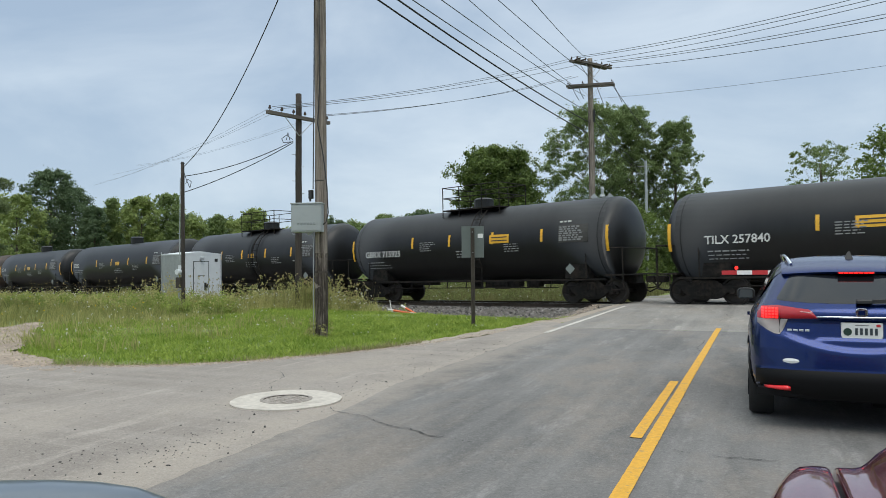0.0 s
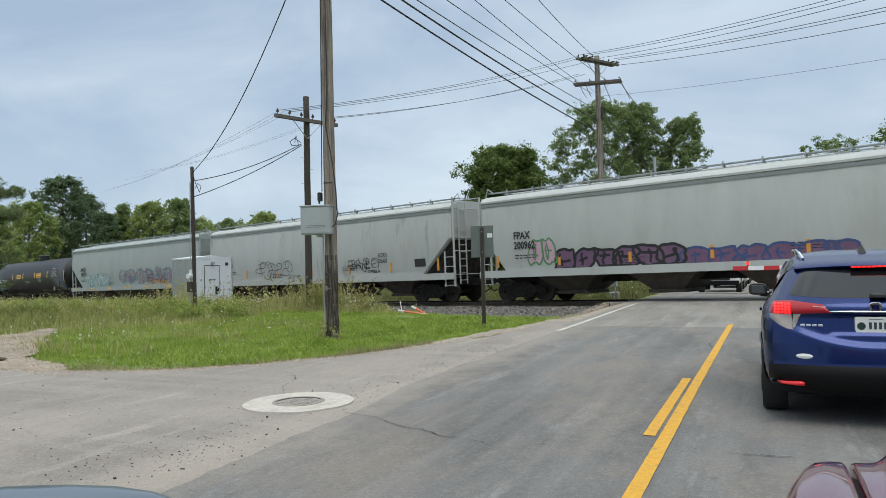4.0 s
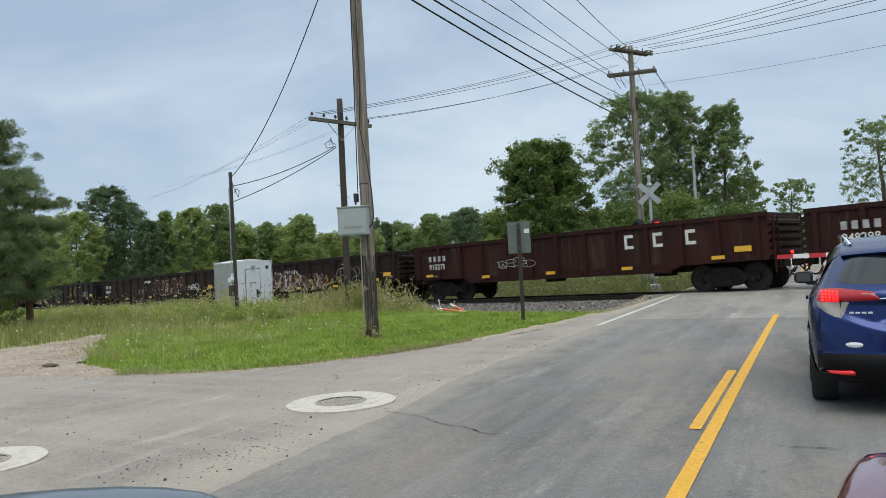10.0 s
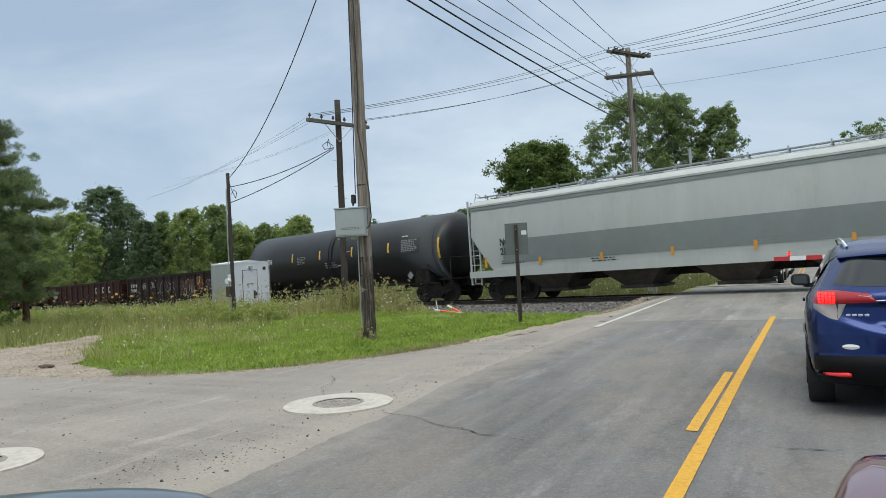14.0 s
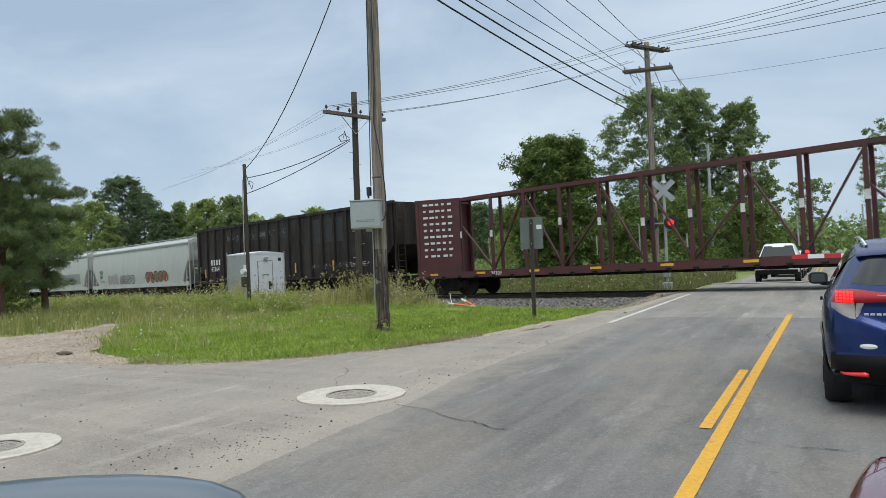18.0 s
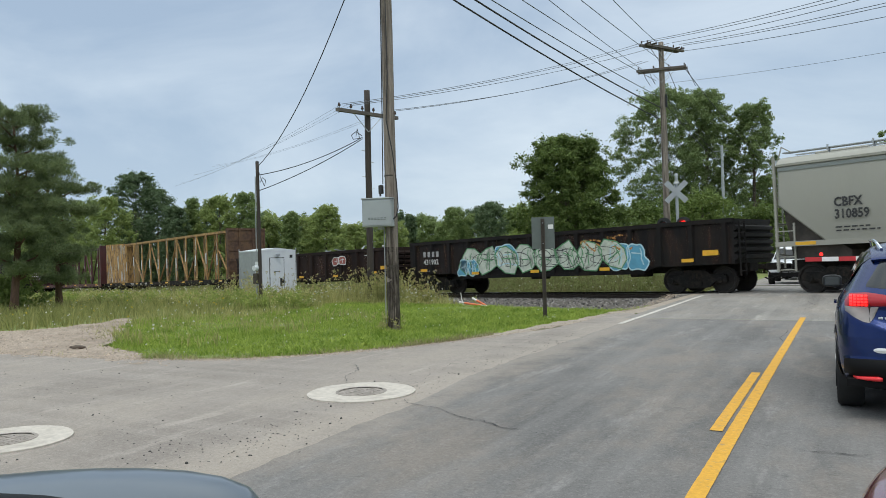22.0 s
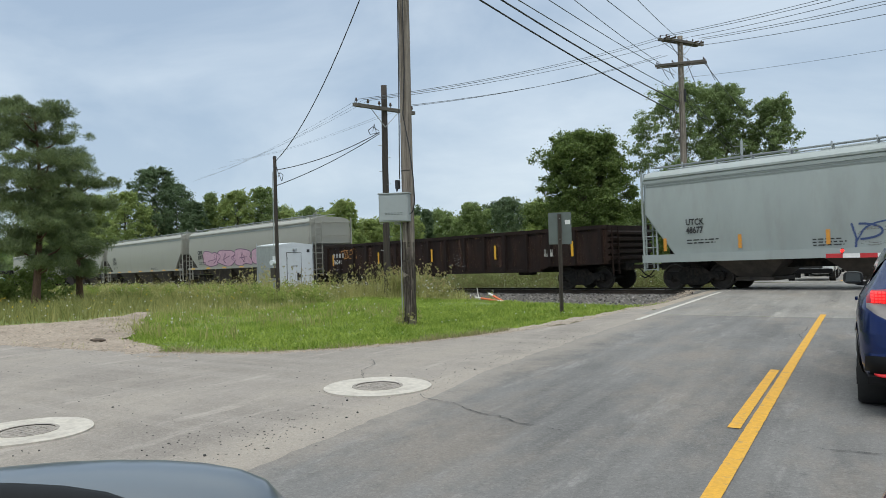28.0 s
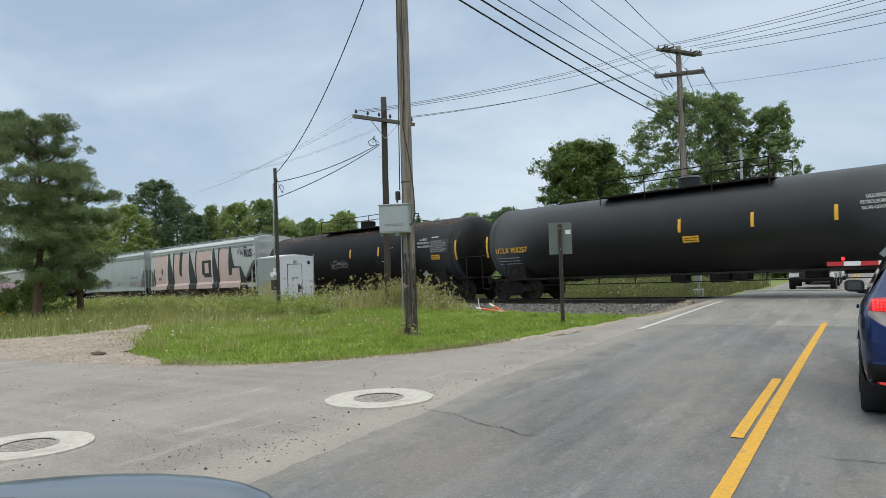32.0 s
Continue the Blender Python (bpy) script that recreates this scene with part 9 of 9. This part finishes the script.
# the pine by the drive
def pine(x, y, height, radius, seed, label, boughs=60, low=.2):
    """A Scots pine: bare reddish trunk with crooked limbs and irregular rounded masses of needle tufts."""
    rng = np.random.default_rng(seed)
    z0 = land_z(x, y) - .1
    t = thing("pine_tree", label, "tree")
    t.location = (x, y, z0)
    g = Geo()
    rings = []
    for i in range(12):
        k = i / 11
        r = .15 * (1 - .86 * k) + .05 * max(0, .1 - k) / .1
        rings.append([(.16 * math.sin(k * 4 + seed) + r * math.cos(2 * math.pi * j / 9), .14 * math.cos(k * 3 + seed) + r * math.sin(2 * math.pi * j / 9), k * height * .94) for j in range(9)])
    g.loft(rings)
    part("trunk", g, M_pine_bark, t, "reddish flaking trunk", smooth=True)
    gl = Geo()
    cs, rs_ = [], []
    for i in range(boughs):                             # each bough carries one flat-bottomed billowing pad of tufts
        zf = low + (.97 - low) * ((i + .5 * rng.random()) / boughs)
        w = radius * float(np.interp(zf, (.1, .3, .5, .7, .85, .95, 1.0), (.62, .78, 1.0, 1.0, .8, .5, .2)))
        a = i * 2.399963 + rng.uniform(-.4, .4)
        px, pz = w * rng.uniform(.42, .66), rng.uniform(.32, .72)
        L = max(0.0, w - px * .9) * rng.uniform(.7, 1.1)
        z = zf * height
        c0 = Vector((L * math.cos(a), L * math.sin(a), z))
        b0 = Vector((.16 * math.sin(zf * 4 + seed), .14 * math.cos(zf * 3 + seed), max(.3, z - .35 * L - .2)))
        gl.tube(b0, b0.lerp(c0, .55) + Vector((.05, .05, -.08)), .042, .03, 5)
        gl.tube(b0.lerp(c0, .55) + Vector((.05, .05, -.08)), c0, .03, .012, 5)
        for q in range(30):
            d = rng.normal(size=3)
            d /= np.linalg.norm(d)
            k = rng.random() ** .4
            e = 1 + .25 * math.sin(3 * math.atan2(d[1], d[0]) + i)
            cs.append((c0.x + d[0] * px * k * e, c0.y + d[1] * px * k * e, c0.z + (d[2] if d[2] > 0 else d[2] * .35) * pz * k))
            rs_.append(rng.uniform(.15, .27))
    part("limb", gl, M_pine_bark, t, "crooked limbs")
    cs, rs_ = np.array(cs), np.array(rs_)
    per = 190
    n = len(cs) * per
    c, r = np.repeat(cs, per, 0), np.repeat(rs_, per)
    d = rng.normal(size=(n, 3))
    d /= np.linalg.norm(d, axis=1)[:, None]
    p = c + d * (r * rng.random(n) ** .6)[:, None] * np.array([1.1, 1.1, .75])
    a = d * .9 + rng.normal(size=(n, 3)) * .35 + np.array([0, 0, .45])
    a /= np.linalg.norm(a, axis=1)[:, None]
    b = np.cross(a, rng.normal(size=(n, 3)))
    b /= np.linalg.norm(b, axis=1)[:, None]
    s = rng.uniform(.05, .1, n)[:, None]
    v = np.stack([p - b * .011, p + b * .011, p + a * s + b * .006, p + a * s - b * .006], 1).reshape(-1, 3)
    part("needles", fast_mesh("needles", v, np.arange(n * 4).reshape(-1, 4), M_needle), M_needle, t, "tufts of dark needles")
    return t


pine(-25.85, 15.3, 7.75, 2.15, 5, "dark green pine with a reddish trunk beside the drive", 21, .2)
pine(-30.5, 14.2, 7.6, 2.6, 6, "dark green pine standing among weeds", 24, .1)
pine(-28.6, 18.6, 6.2, 1.9, 7, "slender pine half hidden behind another", 14, .2)
for i, (x, y, h, r) in enumerate(((-27.2, 14.6, 1.0, .9), (-28.5, 16.8, 1.5, 1.3), (-31, 14, 2.4, 1.6))):
    tree("shrub", "low dark green bush in rough grass", x, y, h, r, M_leaf_mid, 120 + i, 30, 240, .05, .03, shape="dome")


# ---------------------------------------------------------------- grass
EDGE = [(-60, 6.7), (-24, 7.1), (-13.6, 7.45), (-10.2, 7.6), (-8.6, 8.0), (-7.8, 8.4), (-7.11, 9.1), (-6.5, 10.05), (-6.06, 11.1), (-5.75, 12.2)]


def edge_y(x):
    for (x0, y0), (x1, y1) in zip(EDGE, EDGE[1:]):
        if x0 <= x <= x1:
            return y0 + (y1 - y0) * (x - x0) / (x1 - x0)
    return 12.2 + (x + 5.75) * 6.5 if x > -5.75 else 6.7


def in_drive(x, y):
    """Whether a place lies in the dirt entrance or on the gravel shoulder."""
    return inside(x, y, DRIVE) or (x > -9.5 and inside(x, y, VERGE))


def kind_of(x, y):
    """0 nothing, 1 lawn, 2 tall weeds, 3 rough meadow."""
    s, n = track_sn(x, y)
    if x > -4.8 and y < 60 and n > -3:
        return 0
    jx, jy = .22 * noise.noise((x * 9, y * 9, 3)), .22 * noise.noise((x * 9, y * 9, 8))
    if y + jy * .5 < edge_y(x) + .04 or in_drive(x + jx, y + jy):
        return 0
    if n < (5.3 if x > -9.0 else 6.3):
        return 0
    j = noise.noise((x * .5, y * .5, 7)) * 1.2
    if x < -16.8 + j or (x < -15.2 + j and y > 15):
        return 3 if n > 10 + j else 2
    if n < 9.3 + j * .8 and x < -12 + j * .6:
        return 2
    if n < 7.0 + j * .4 and x < -9.0:
        return 0 if x > -11.5 and noise.noise((x * 2, y * 2, 1)) > -.1 else 2
    return 1


def blades(rng, pts, h0, h1, w, bend, mat, name, label, cat, wave=.7):
    pts = np.asarray(pts)
    n = len(pts)
    a = rng.uniform(0, 2 * np.pi, n)
    h = rng.uniform(h0, h1, n) * np.array([1 + wave * (noise.noise((p[0] * .9, p[1] * .9, 4)) + .6 * noise.noise((p[0] * 3.1, p[1] * 3.1, 2))) for p in pts])
    wd = np.stack([np.cos(a), np.sin(a), np.zeros(n)], 1) * (w * rng.uniform(.6, 1.4, n))[:, None]
    off = rng.normal(size=(n, 3)) * bend
    off[:, 2] = 0
    off *= h[:, None]
    up = np.zeros((n, 3))
    up[:, 2] = h
    v = np.stack([pts - wd, pts + wd, pts + wd * .7 + up * .6 + off * .35, pts - wd * .7 + up * .6 + off * .35, pts + up + off], 1).reshape(-1, 3)
    i = np.arange(n)[:, None] * 5
    f = np.vstack([i + np.array([[0, 1, 2]]), i + np.array([[0, 2, 3]]), i + np.array([[3, 2, 4]])])
    ob = part(name, fast_mesh(name, v, f, mat), mat)
    return tagged(ob, label, cat, kind="stuff"), pts + up + off


rng = np.random.default_rng(9)
P1, P2, P3 = [], [], []
for i in range(150000):
    x = -4.8 - 12.9 * rng.random()
    y = 7.5 + 15.5 * rng.random()
    if kind_of(x, y) == 1:
        if rng.random() < .12 + .88 * min(1.0, (y - edge_y(x)) * 1.4) and noise.noise((x * 5, y * 5, 17)) > -.42:
            P1.append((x, y, land_z(x, y) - .01))
for i in range(110000):
    x = -11 - 46 * rng.random() ** 1.3
    y = 8 + 40 * rng.random()
    k = kind_of(x, y)
    if k == 2 and rng.random() < .4:
        P2.append((x, y, land_z(x, y) - .02))
    elif k == 3:
        P3.append((x, y, land_z(x, y) - .02))
for i in range(38000):                                  # the band of tall weeds along the line
    p = on_track(3 + 36 * rng.random(), 6.3 + 5.5 * rng.random())
    if kind_of(p.x, p.y) == 2:
        P2.append((p.x, p.y, land_z(p.x, p.y) - .02))
blades(rng, P1, .045, .12, .009, .6, M_grass, "lawn_grass", "short mown green grass", "grass")
_, tips = blades(rng, P2, .16, .58, .013, .42, M_weed, "tall_weeds", "tall yellow-green weeds and grasses", "weeds", 1.0)
_, tips3 = blades(rng, P3, .14, .42, .013, .42, M_meadow, "rough_grass", "rough yellow-green meadow grass", "grass", 1.0)
P4 = []
for i in range(60000):
    s, n = -3 + 90 * rng.random() ** 1.4, -3.4 - 14 * rng.random()
    p = on_track(s, n)
    if p.x < -4.9:
        P4.append((p.x, p.y, land_z(p.x, p.y) - .02))
for i in range(9000):
    x, y = 3.6 + 14 * rng.random(), 24 + 40 * rng.random()
    if track_sn(x, y)[1] < -3:
        P4.append((x, y, land_z(x, y) - .02))
_, tips4 = blades(rng, P4, .2, .75, .014, .26, M_weed_far, "trackside_weeds", "rough weeds beyond the railway", "weeds")
P5 = []
for i in range(3500):
    s, n = rng.uniform(-1.2, 30), rng.uniform(2.6, 7.4)
    p = on_track(s, n)
    if p.x < -5.6 and noise.noise((p.x * 1.1, p.y * 1.1, 12)) > .1 + .05 * (7 - n):
        P5.append((p.x, p.y, land_z(p.x, p.y) + .02))
if P5:
    blades(rng, P5, .08, .4, .008, .25, M_weed, "ballast_weeds", "sparse weeds growing through the ballast", "weeds")


def heads(rng, tips, share, size, mat, name, label, up=0.0):
    patchy = np.array([2.2 if noise.noise((p[0] * .7, p[1] * .7, 61)) > .02 else .35 for p in tips])
    tips = tips[rng.random(len(tips)) < share * patchy]
    v, f = leaf_cloud(rng, tips + np.array([0, 0, up]), np.full(len(tips), size * 1.3), 5, size, 1.0, .2)
    tagged(part(name, fast_mesh(name, v, f, mat), mat), label, "flowers", kind="stuff")


heads(rng, tips, .05, .024, M_seed, "seed_heads", "buff seed heads above the weeds")
heads(rng, tips, .085, .028, M_flower, "white_flowers", "small white wild flowers")
heads(rng, tips3, .012, .022, M_flower, "meadow_flowers", "small white meadow flowers")
heads(rng, tips3, .007, .024, M_flower_y, "goldenrod", "yellow goldenrod in the meadow")
heads(rng, tips4, .015, .03, M_flower, "trackside_flowers", "white wild flowers beyond the track")
lawn_tips = np.asarray(P1)
heads(rng, lawn_tips, .0010, .013, M_flower, "clover_flowers", "white clover heads in the lawn", .12)
# leafy tall weeds standing out of the rest
P6 = []
for cx, cy, k in ((-14.0, 20.2, 46), (-13.4, 20.6, 40), (-17.6, 18.5, 26), (-12.9, 21.2, 36), (-20, 21, 30), (-22.5, 22.5, 30), (-24, 24.2, 34), (-8.25, 12.5, 16), (-16, 21.2, 24), (-19, 23.5, 28)):
    for i in range(k):
        x, y = cx + rng.normal() * .55, cy + rng.normal() * .4
        if abs(cx + 8.25) < .1 or abs(cx + 6.2) < .1:
            x, y = cx + rng.normal() * .14, cy + rng.normal() * .12
        P6.append((x, y, land_z(x, y) - .02))
big = []
cs, rs3 = [], []
for p in P6:
    h = rng.uniform(.5, 1.25) if p[0] < -9 else rng.uniform(.15, .45)
    for q in range(5):
        cs.append((p[0] + rng.normal() * .04, p[1] + rng.normal() * .04, p[2] + h * (q + 1) / 5))
        rs3.append(.05 + .05 * (1 - q / 5))
    big.append((p[0], p[1], p[2] + h))
v, f = leaf_cloud(rng, cs, rs3, 8, .024, 1.3, .3)
tagged(part("leafy_weeds", fast_mesh("leafy_weeds", v, f, M_weed), M_weed), "tall leafy stalks of weeds round the poles", "weeds", kind="stuff")
heads(rng, np.array([b for b in big if b[0] < -9]), .5, .03, M_seed, "weed_plumes", "buff plumes on tall weeds", .03)

# dry stalks with seed heads standing over the weeds
P7 = []
for i in range(1500):
    p = on_track(4 + 34 * rng.random(), 6.6 + 3.6 * rng.random() ** 1.5)
    if kind_of(p.x, p.y) == 2 and noise.noise((p.x * .8, p.y * .8, 21)) > -.15:
        P7.append((p.x, p.y, land_z(p.x, p.y) - .02))
for cx, cy, k in ((-13.6, 20.6, 90), (-14.8, 20.9, 60), (-12.8, 21.0, 40)):
    for i in range(k):
        x, y = cx + rng.normal() * .5, cy + rng.normal() * .35
        P7.append((x, y, land_z(x, y) - .02))
_, tips7 = blades(rng, P7, .65, 1.3, .005, .1, M_stalk, "dry_stalks", "tall dry stalks above the weeds", "weeds", .3)
heads(rng, tips7, .4, .026, M_seed, "stalk_heads", "brown seed heads on tall stalks")
P7 = []
for cx, cy, k, sx, sy in ((-13.75, 20.75, 520, .24, .22), (-12.9, 21.3, 240, .35, .3), (-15.0, 21.0, 130, .35, .3)):
    for i in range(k):
        x, y = cx + rng.normal() * sx, cy + rng.normal() * sy
        P7.append((x, y, land_z(x, y) - .02))
_, tips7 = blades(rng, P7, .45, 1.1, .011, .25, M_weed, "tall_tufts", "tall pale yellow-green grass round the poles", "grass", .5)
heads(rng, tips7, .14, .026, M_seed, "grass_plumes", "buff plumes in the tall grass")
# broad leaves and tufts in the lawn and along its edge
cs, rs3 = [], []
for i in range(900):
    x, y = -5.6 - 12 * rng.random(), 7.5 + 14 * rng.random()
    if kind_of(x, y) == 1 and noise.noise((x * .7, y * .7, 31)) > .05:
        cs.append((x, y, land_z(x, y) + .06))
        rs3.append(rng.uniform(.05, .12))
v, f = leaf_cloud(rng, cs, rs3, 26, .028, .6, .2)
tagged(part("broadleaf_weeds", fast_mesh("broadleaf_weeds", v, f, M_grass), M_grass), "low broad-leaved weeds in the lawn", "weeds", kind="stuff")
# leafy green and yellow clumps among the weeds
for nm, mt, k, sd in (("weed_clumps", M_weed_green, 3400, 41), ("yellow_weed_clumps", M_weed, 2300, 47)):
    cs, rs3 = [], []
    for i in range(k):
        p = on_track(3 + 38 * rng.random() ** 1.2, 6.4 + 7.0 * rng.random())
        if kind_of(p.x, p.y) in (2, 3) and noise.noise((p.x * .6, p.y * .6, sd)) > -.05:
            r = rng.uniform(.1, .3)
            for q in range(3):
                cs.append((p.x + rng.normal() * .12, p.y + rng.normal() * .12, land_z(p.x, p.y) + r * (.5 + .8 * q * rng.random())))
                rs3.append(r * rng.uniform(.6, 1.0))
    v, f = leaf_cloud(rng, cs, rs3, 36, .036, 1.1, .3)
    tagged(part(nm, fast_mesh(nm, v, f, mt), mt), "leafy clumps of green and yellow weeds", "weeds", kind="stuff")
# brush beyond the railway
cs, rs3 = [], []
for i in range(1500):
    p = on_track(-3 + 60 * rng.random() ** 1.3, -4.5 - 11 * rng.random())
    if p.x < -5.4:
        r = rng.uniform(.12, .42)
        for q in range(3):
            cs.append((p.x + rng.normal() * .2, p.y + rng.normal() * .2, land_z(p.x, p.y) + r * (.4 + .9 * q * rng.random())))
            rs3.append(r * rng.uniform(.6, 1.1))
v, f = leaf_cloud(rng, cs, rs3, 46, .05, 1.0, .3)
tagged(part("trackside_brush", fast_mesh("trackside_brush", v, f, M_brush), M_brush), "leafy olive-green brush beyond the rails", "undergrowth", kind="stuff")
# dry grass along the lawn's edge and the drive
P8 = []
for i in range(5200):
    k = rng.random()
    (x0, y0), (x1, y1) = EDGE[2 + int(k * 7) % 7], EDGE[3 + int(k * 7) % 7]
    u = rng.random()
    x, y = x0 + (x1 - x0) * u, y0 + (y1 - y0) * u + abs(rng.normal()) * .14
    if not inside(x, y, DRIVE) or rng.random() < .1:
        P8.append((x, y, land_z(x, y) + .0))
for (x0, y0), (x1, y1) in zip(DRIVE, DRIVE[1:]):
    for q in range(26):
        u = rng.random()
        x, y = x0 + (x1 - x0) * u + rng.normal() * .16, y0 + (y1 - y0) * u + rng.normal() * .16
        if y > 7.75 and x > -24:
            P8.append((x, y, land_z(x, y) + .0))
for i in range(260):                                    # tufts down the middle of the drive
    x, y = rng.uniform(-17, -10.5), 0
    y = 8.2 + (-10.5 - x) * .62 + rng.normal() * .25
    if inside(x, y, DRIVE):
        P8 += [(x + rng.normal() * .05, y + rng.normal() * .05, land_z(x, y)) for q in range(6)]
P8 = [p for i, p in enumerate(P8) if (i * 7919) % 100 < 42 + 30 * math.sin(p[0] * 1.9) * math.sin(p[0] * .7 + 1)]
blades(rng, P8, .035, .12, .006, .5, M_dry, "dry_fringe", "dry grass fringe along the lawn and drive", "grass")

# tufts that run from the weeds into the lawn
P9 = []
for i in range(30000):
    x, y = -8 - 10 * rng.random(), 9 + 12 * rng.random()
    if kind_of(x, y) == 1 and any(kind_of(x + dx, y + dy) in (2, 3) for dx, dy in ((-.5, .2), (-.9, .6), (0, .9))):
        if noise.noise((x * 1.3, y * 1.3, 53)) > -.1 and rng.random() < .5:
            P9.append((x, y, land_z(x, y) - .01))
for i in range(4500):                                   # the lawn's dry western lobe
    x, y = rng.uniform(-16, -9.8), rng.uniform(7.8, 16)
    if kind_of(x, y) == 1 and noise.noise((x * .8, y * .8, 71)) > .25 - .09 * (-9.8 - x):
        P9.append((x, y, land_z(x, y) - .05 - .04 * rng.random()))
_, tips9 = blades(rng, P9, .12, .4, .01, .35, M_weed, "lawn_tufts", "uncut yellow-green tufts where lawn meets weeds", "grass")
heads(rng, tips9, .02, .022, M_flower, "tuft_flowers", "small white flowers at the lawn's rim")

# a lump of bark on the drive
g = Geo()
rings = []
for k in range(7):
    u = k / 6
    r = .04 * math.sin(math.pi * min(.97, max(.06, u))) ** .5
    rings.append([(-12.2 + .3 * u, 8.2 + .08 * u + r * 1.3 * math.cos(a), land_z(-12, 8.2) + .07 + r * math.sin(a) * (1 + .3 * noise.noise((k, a, 2)))) for a in [2 * math.pi * j / 8 for j in range(8)]])
g.loft(rings)
tagged(part("bark_chunk", g, M_bark), "dark chunk of bark lying on the dirt drive", "debris")

motions()
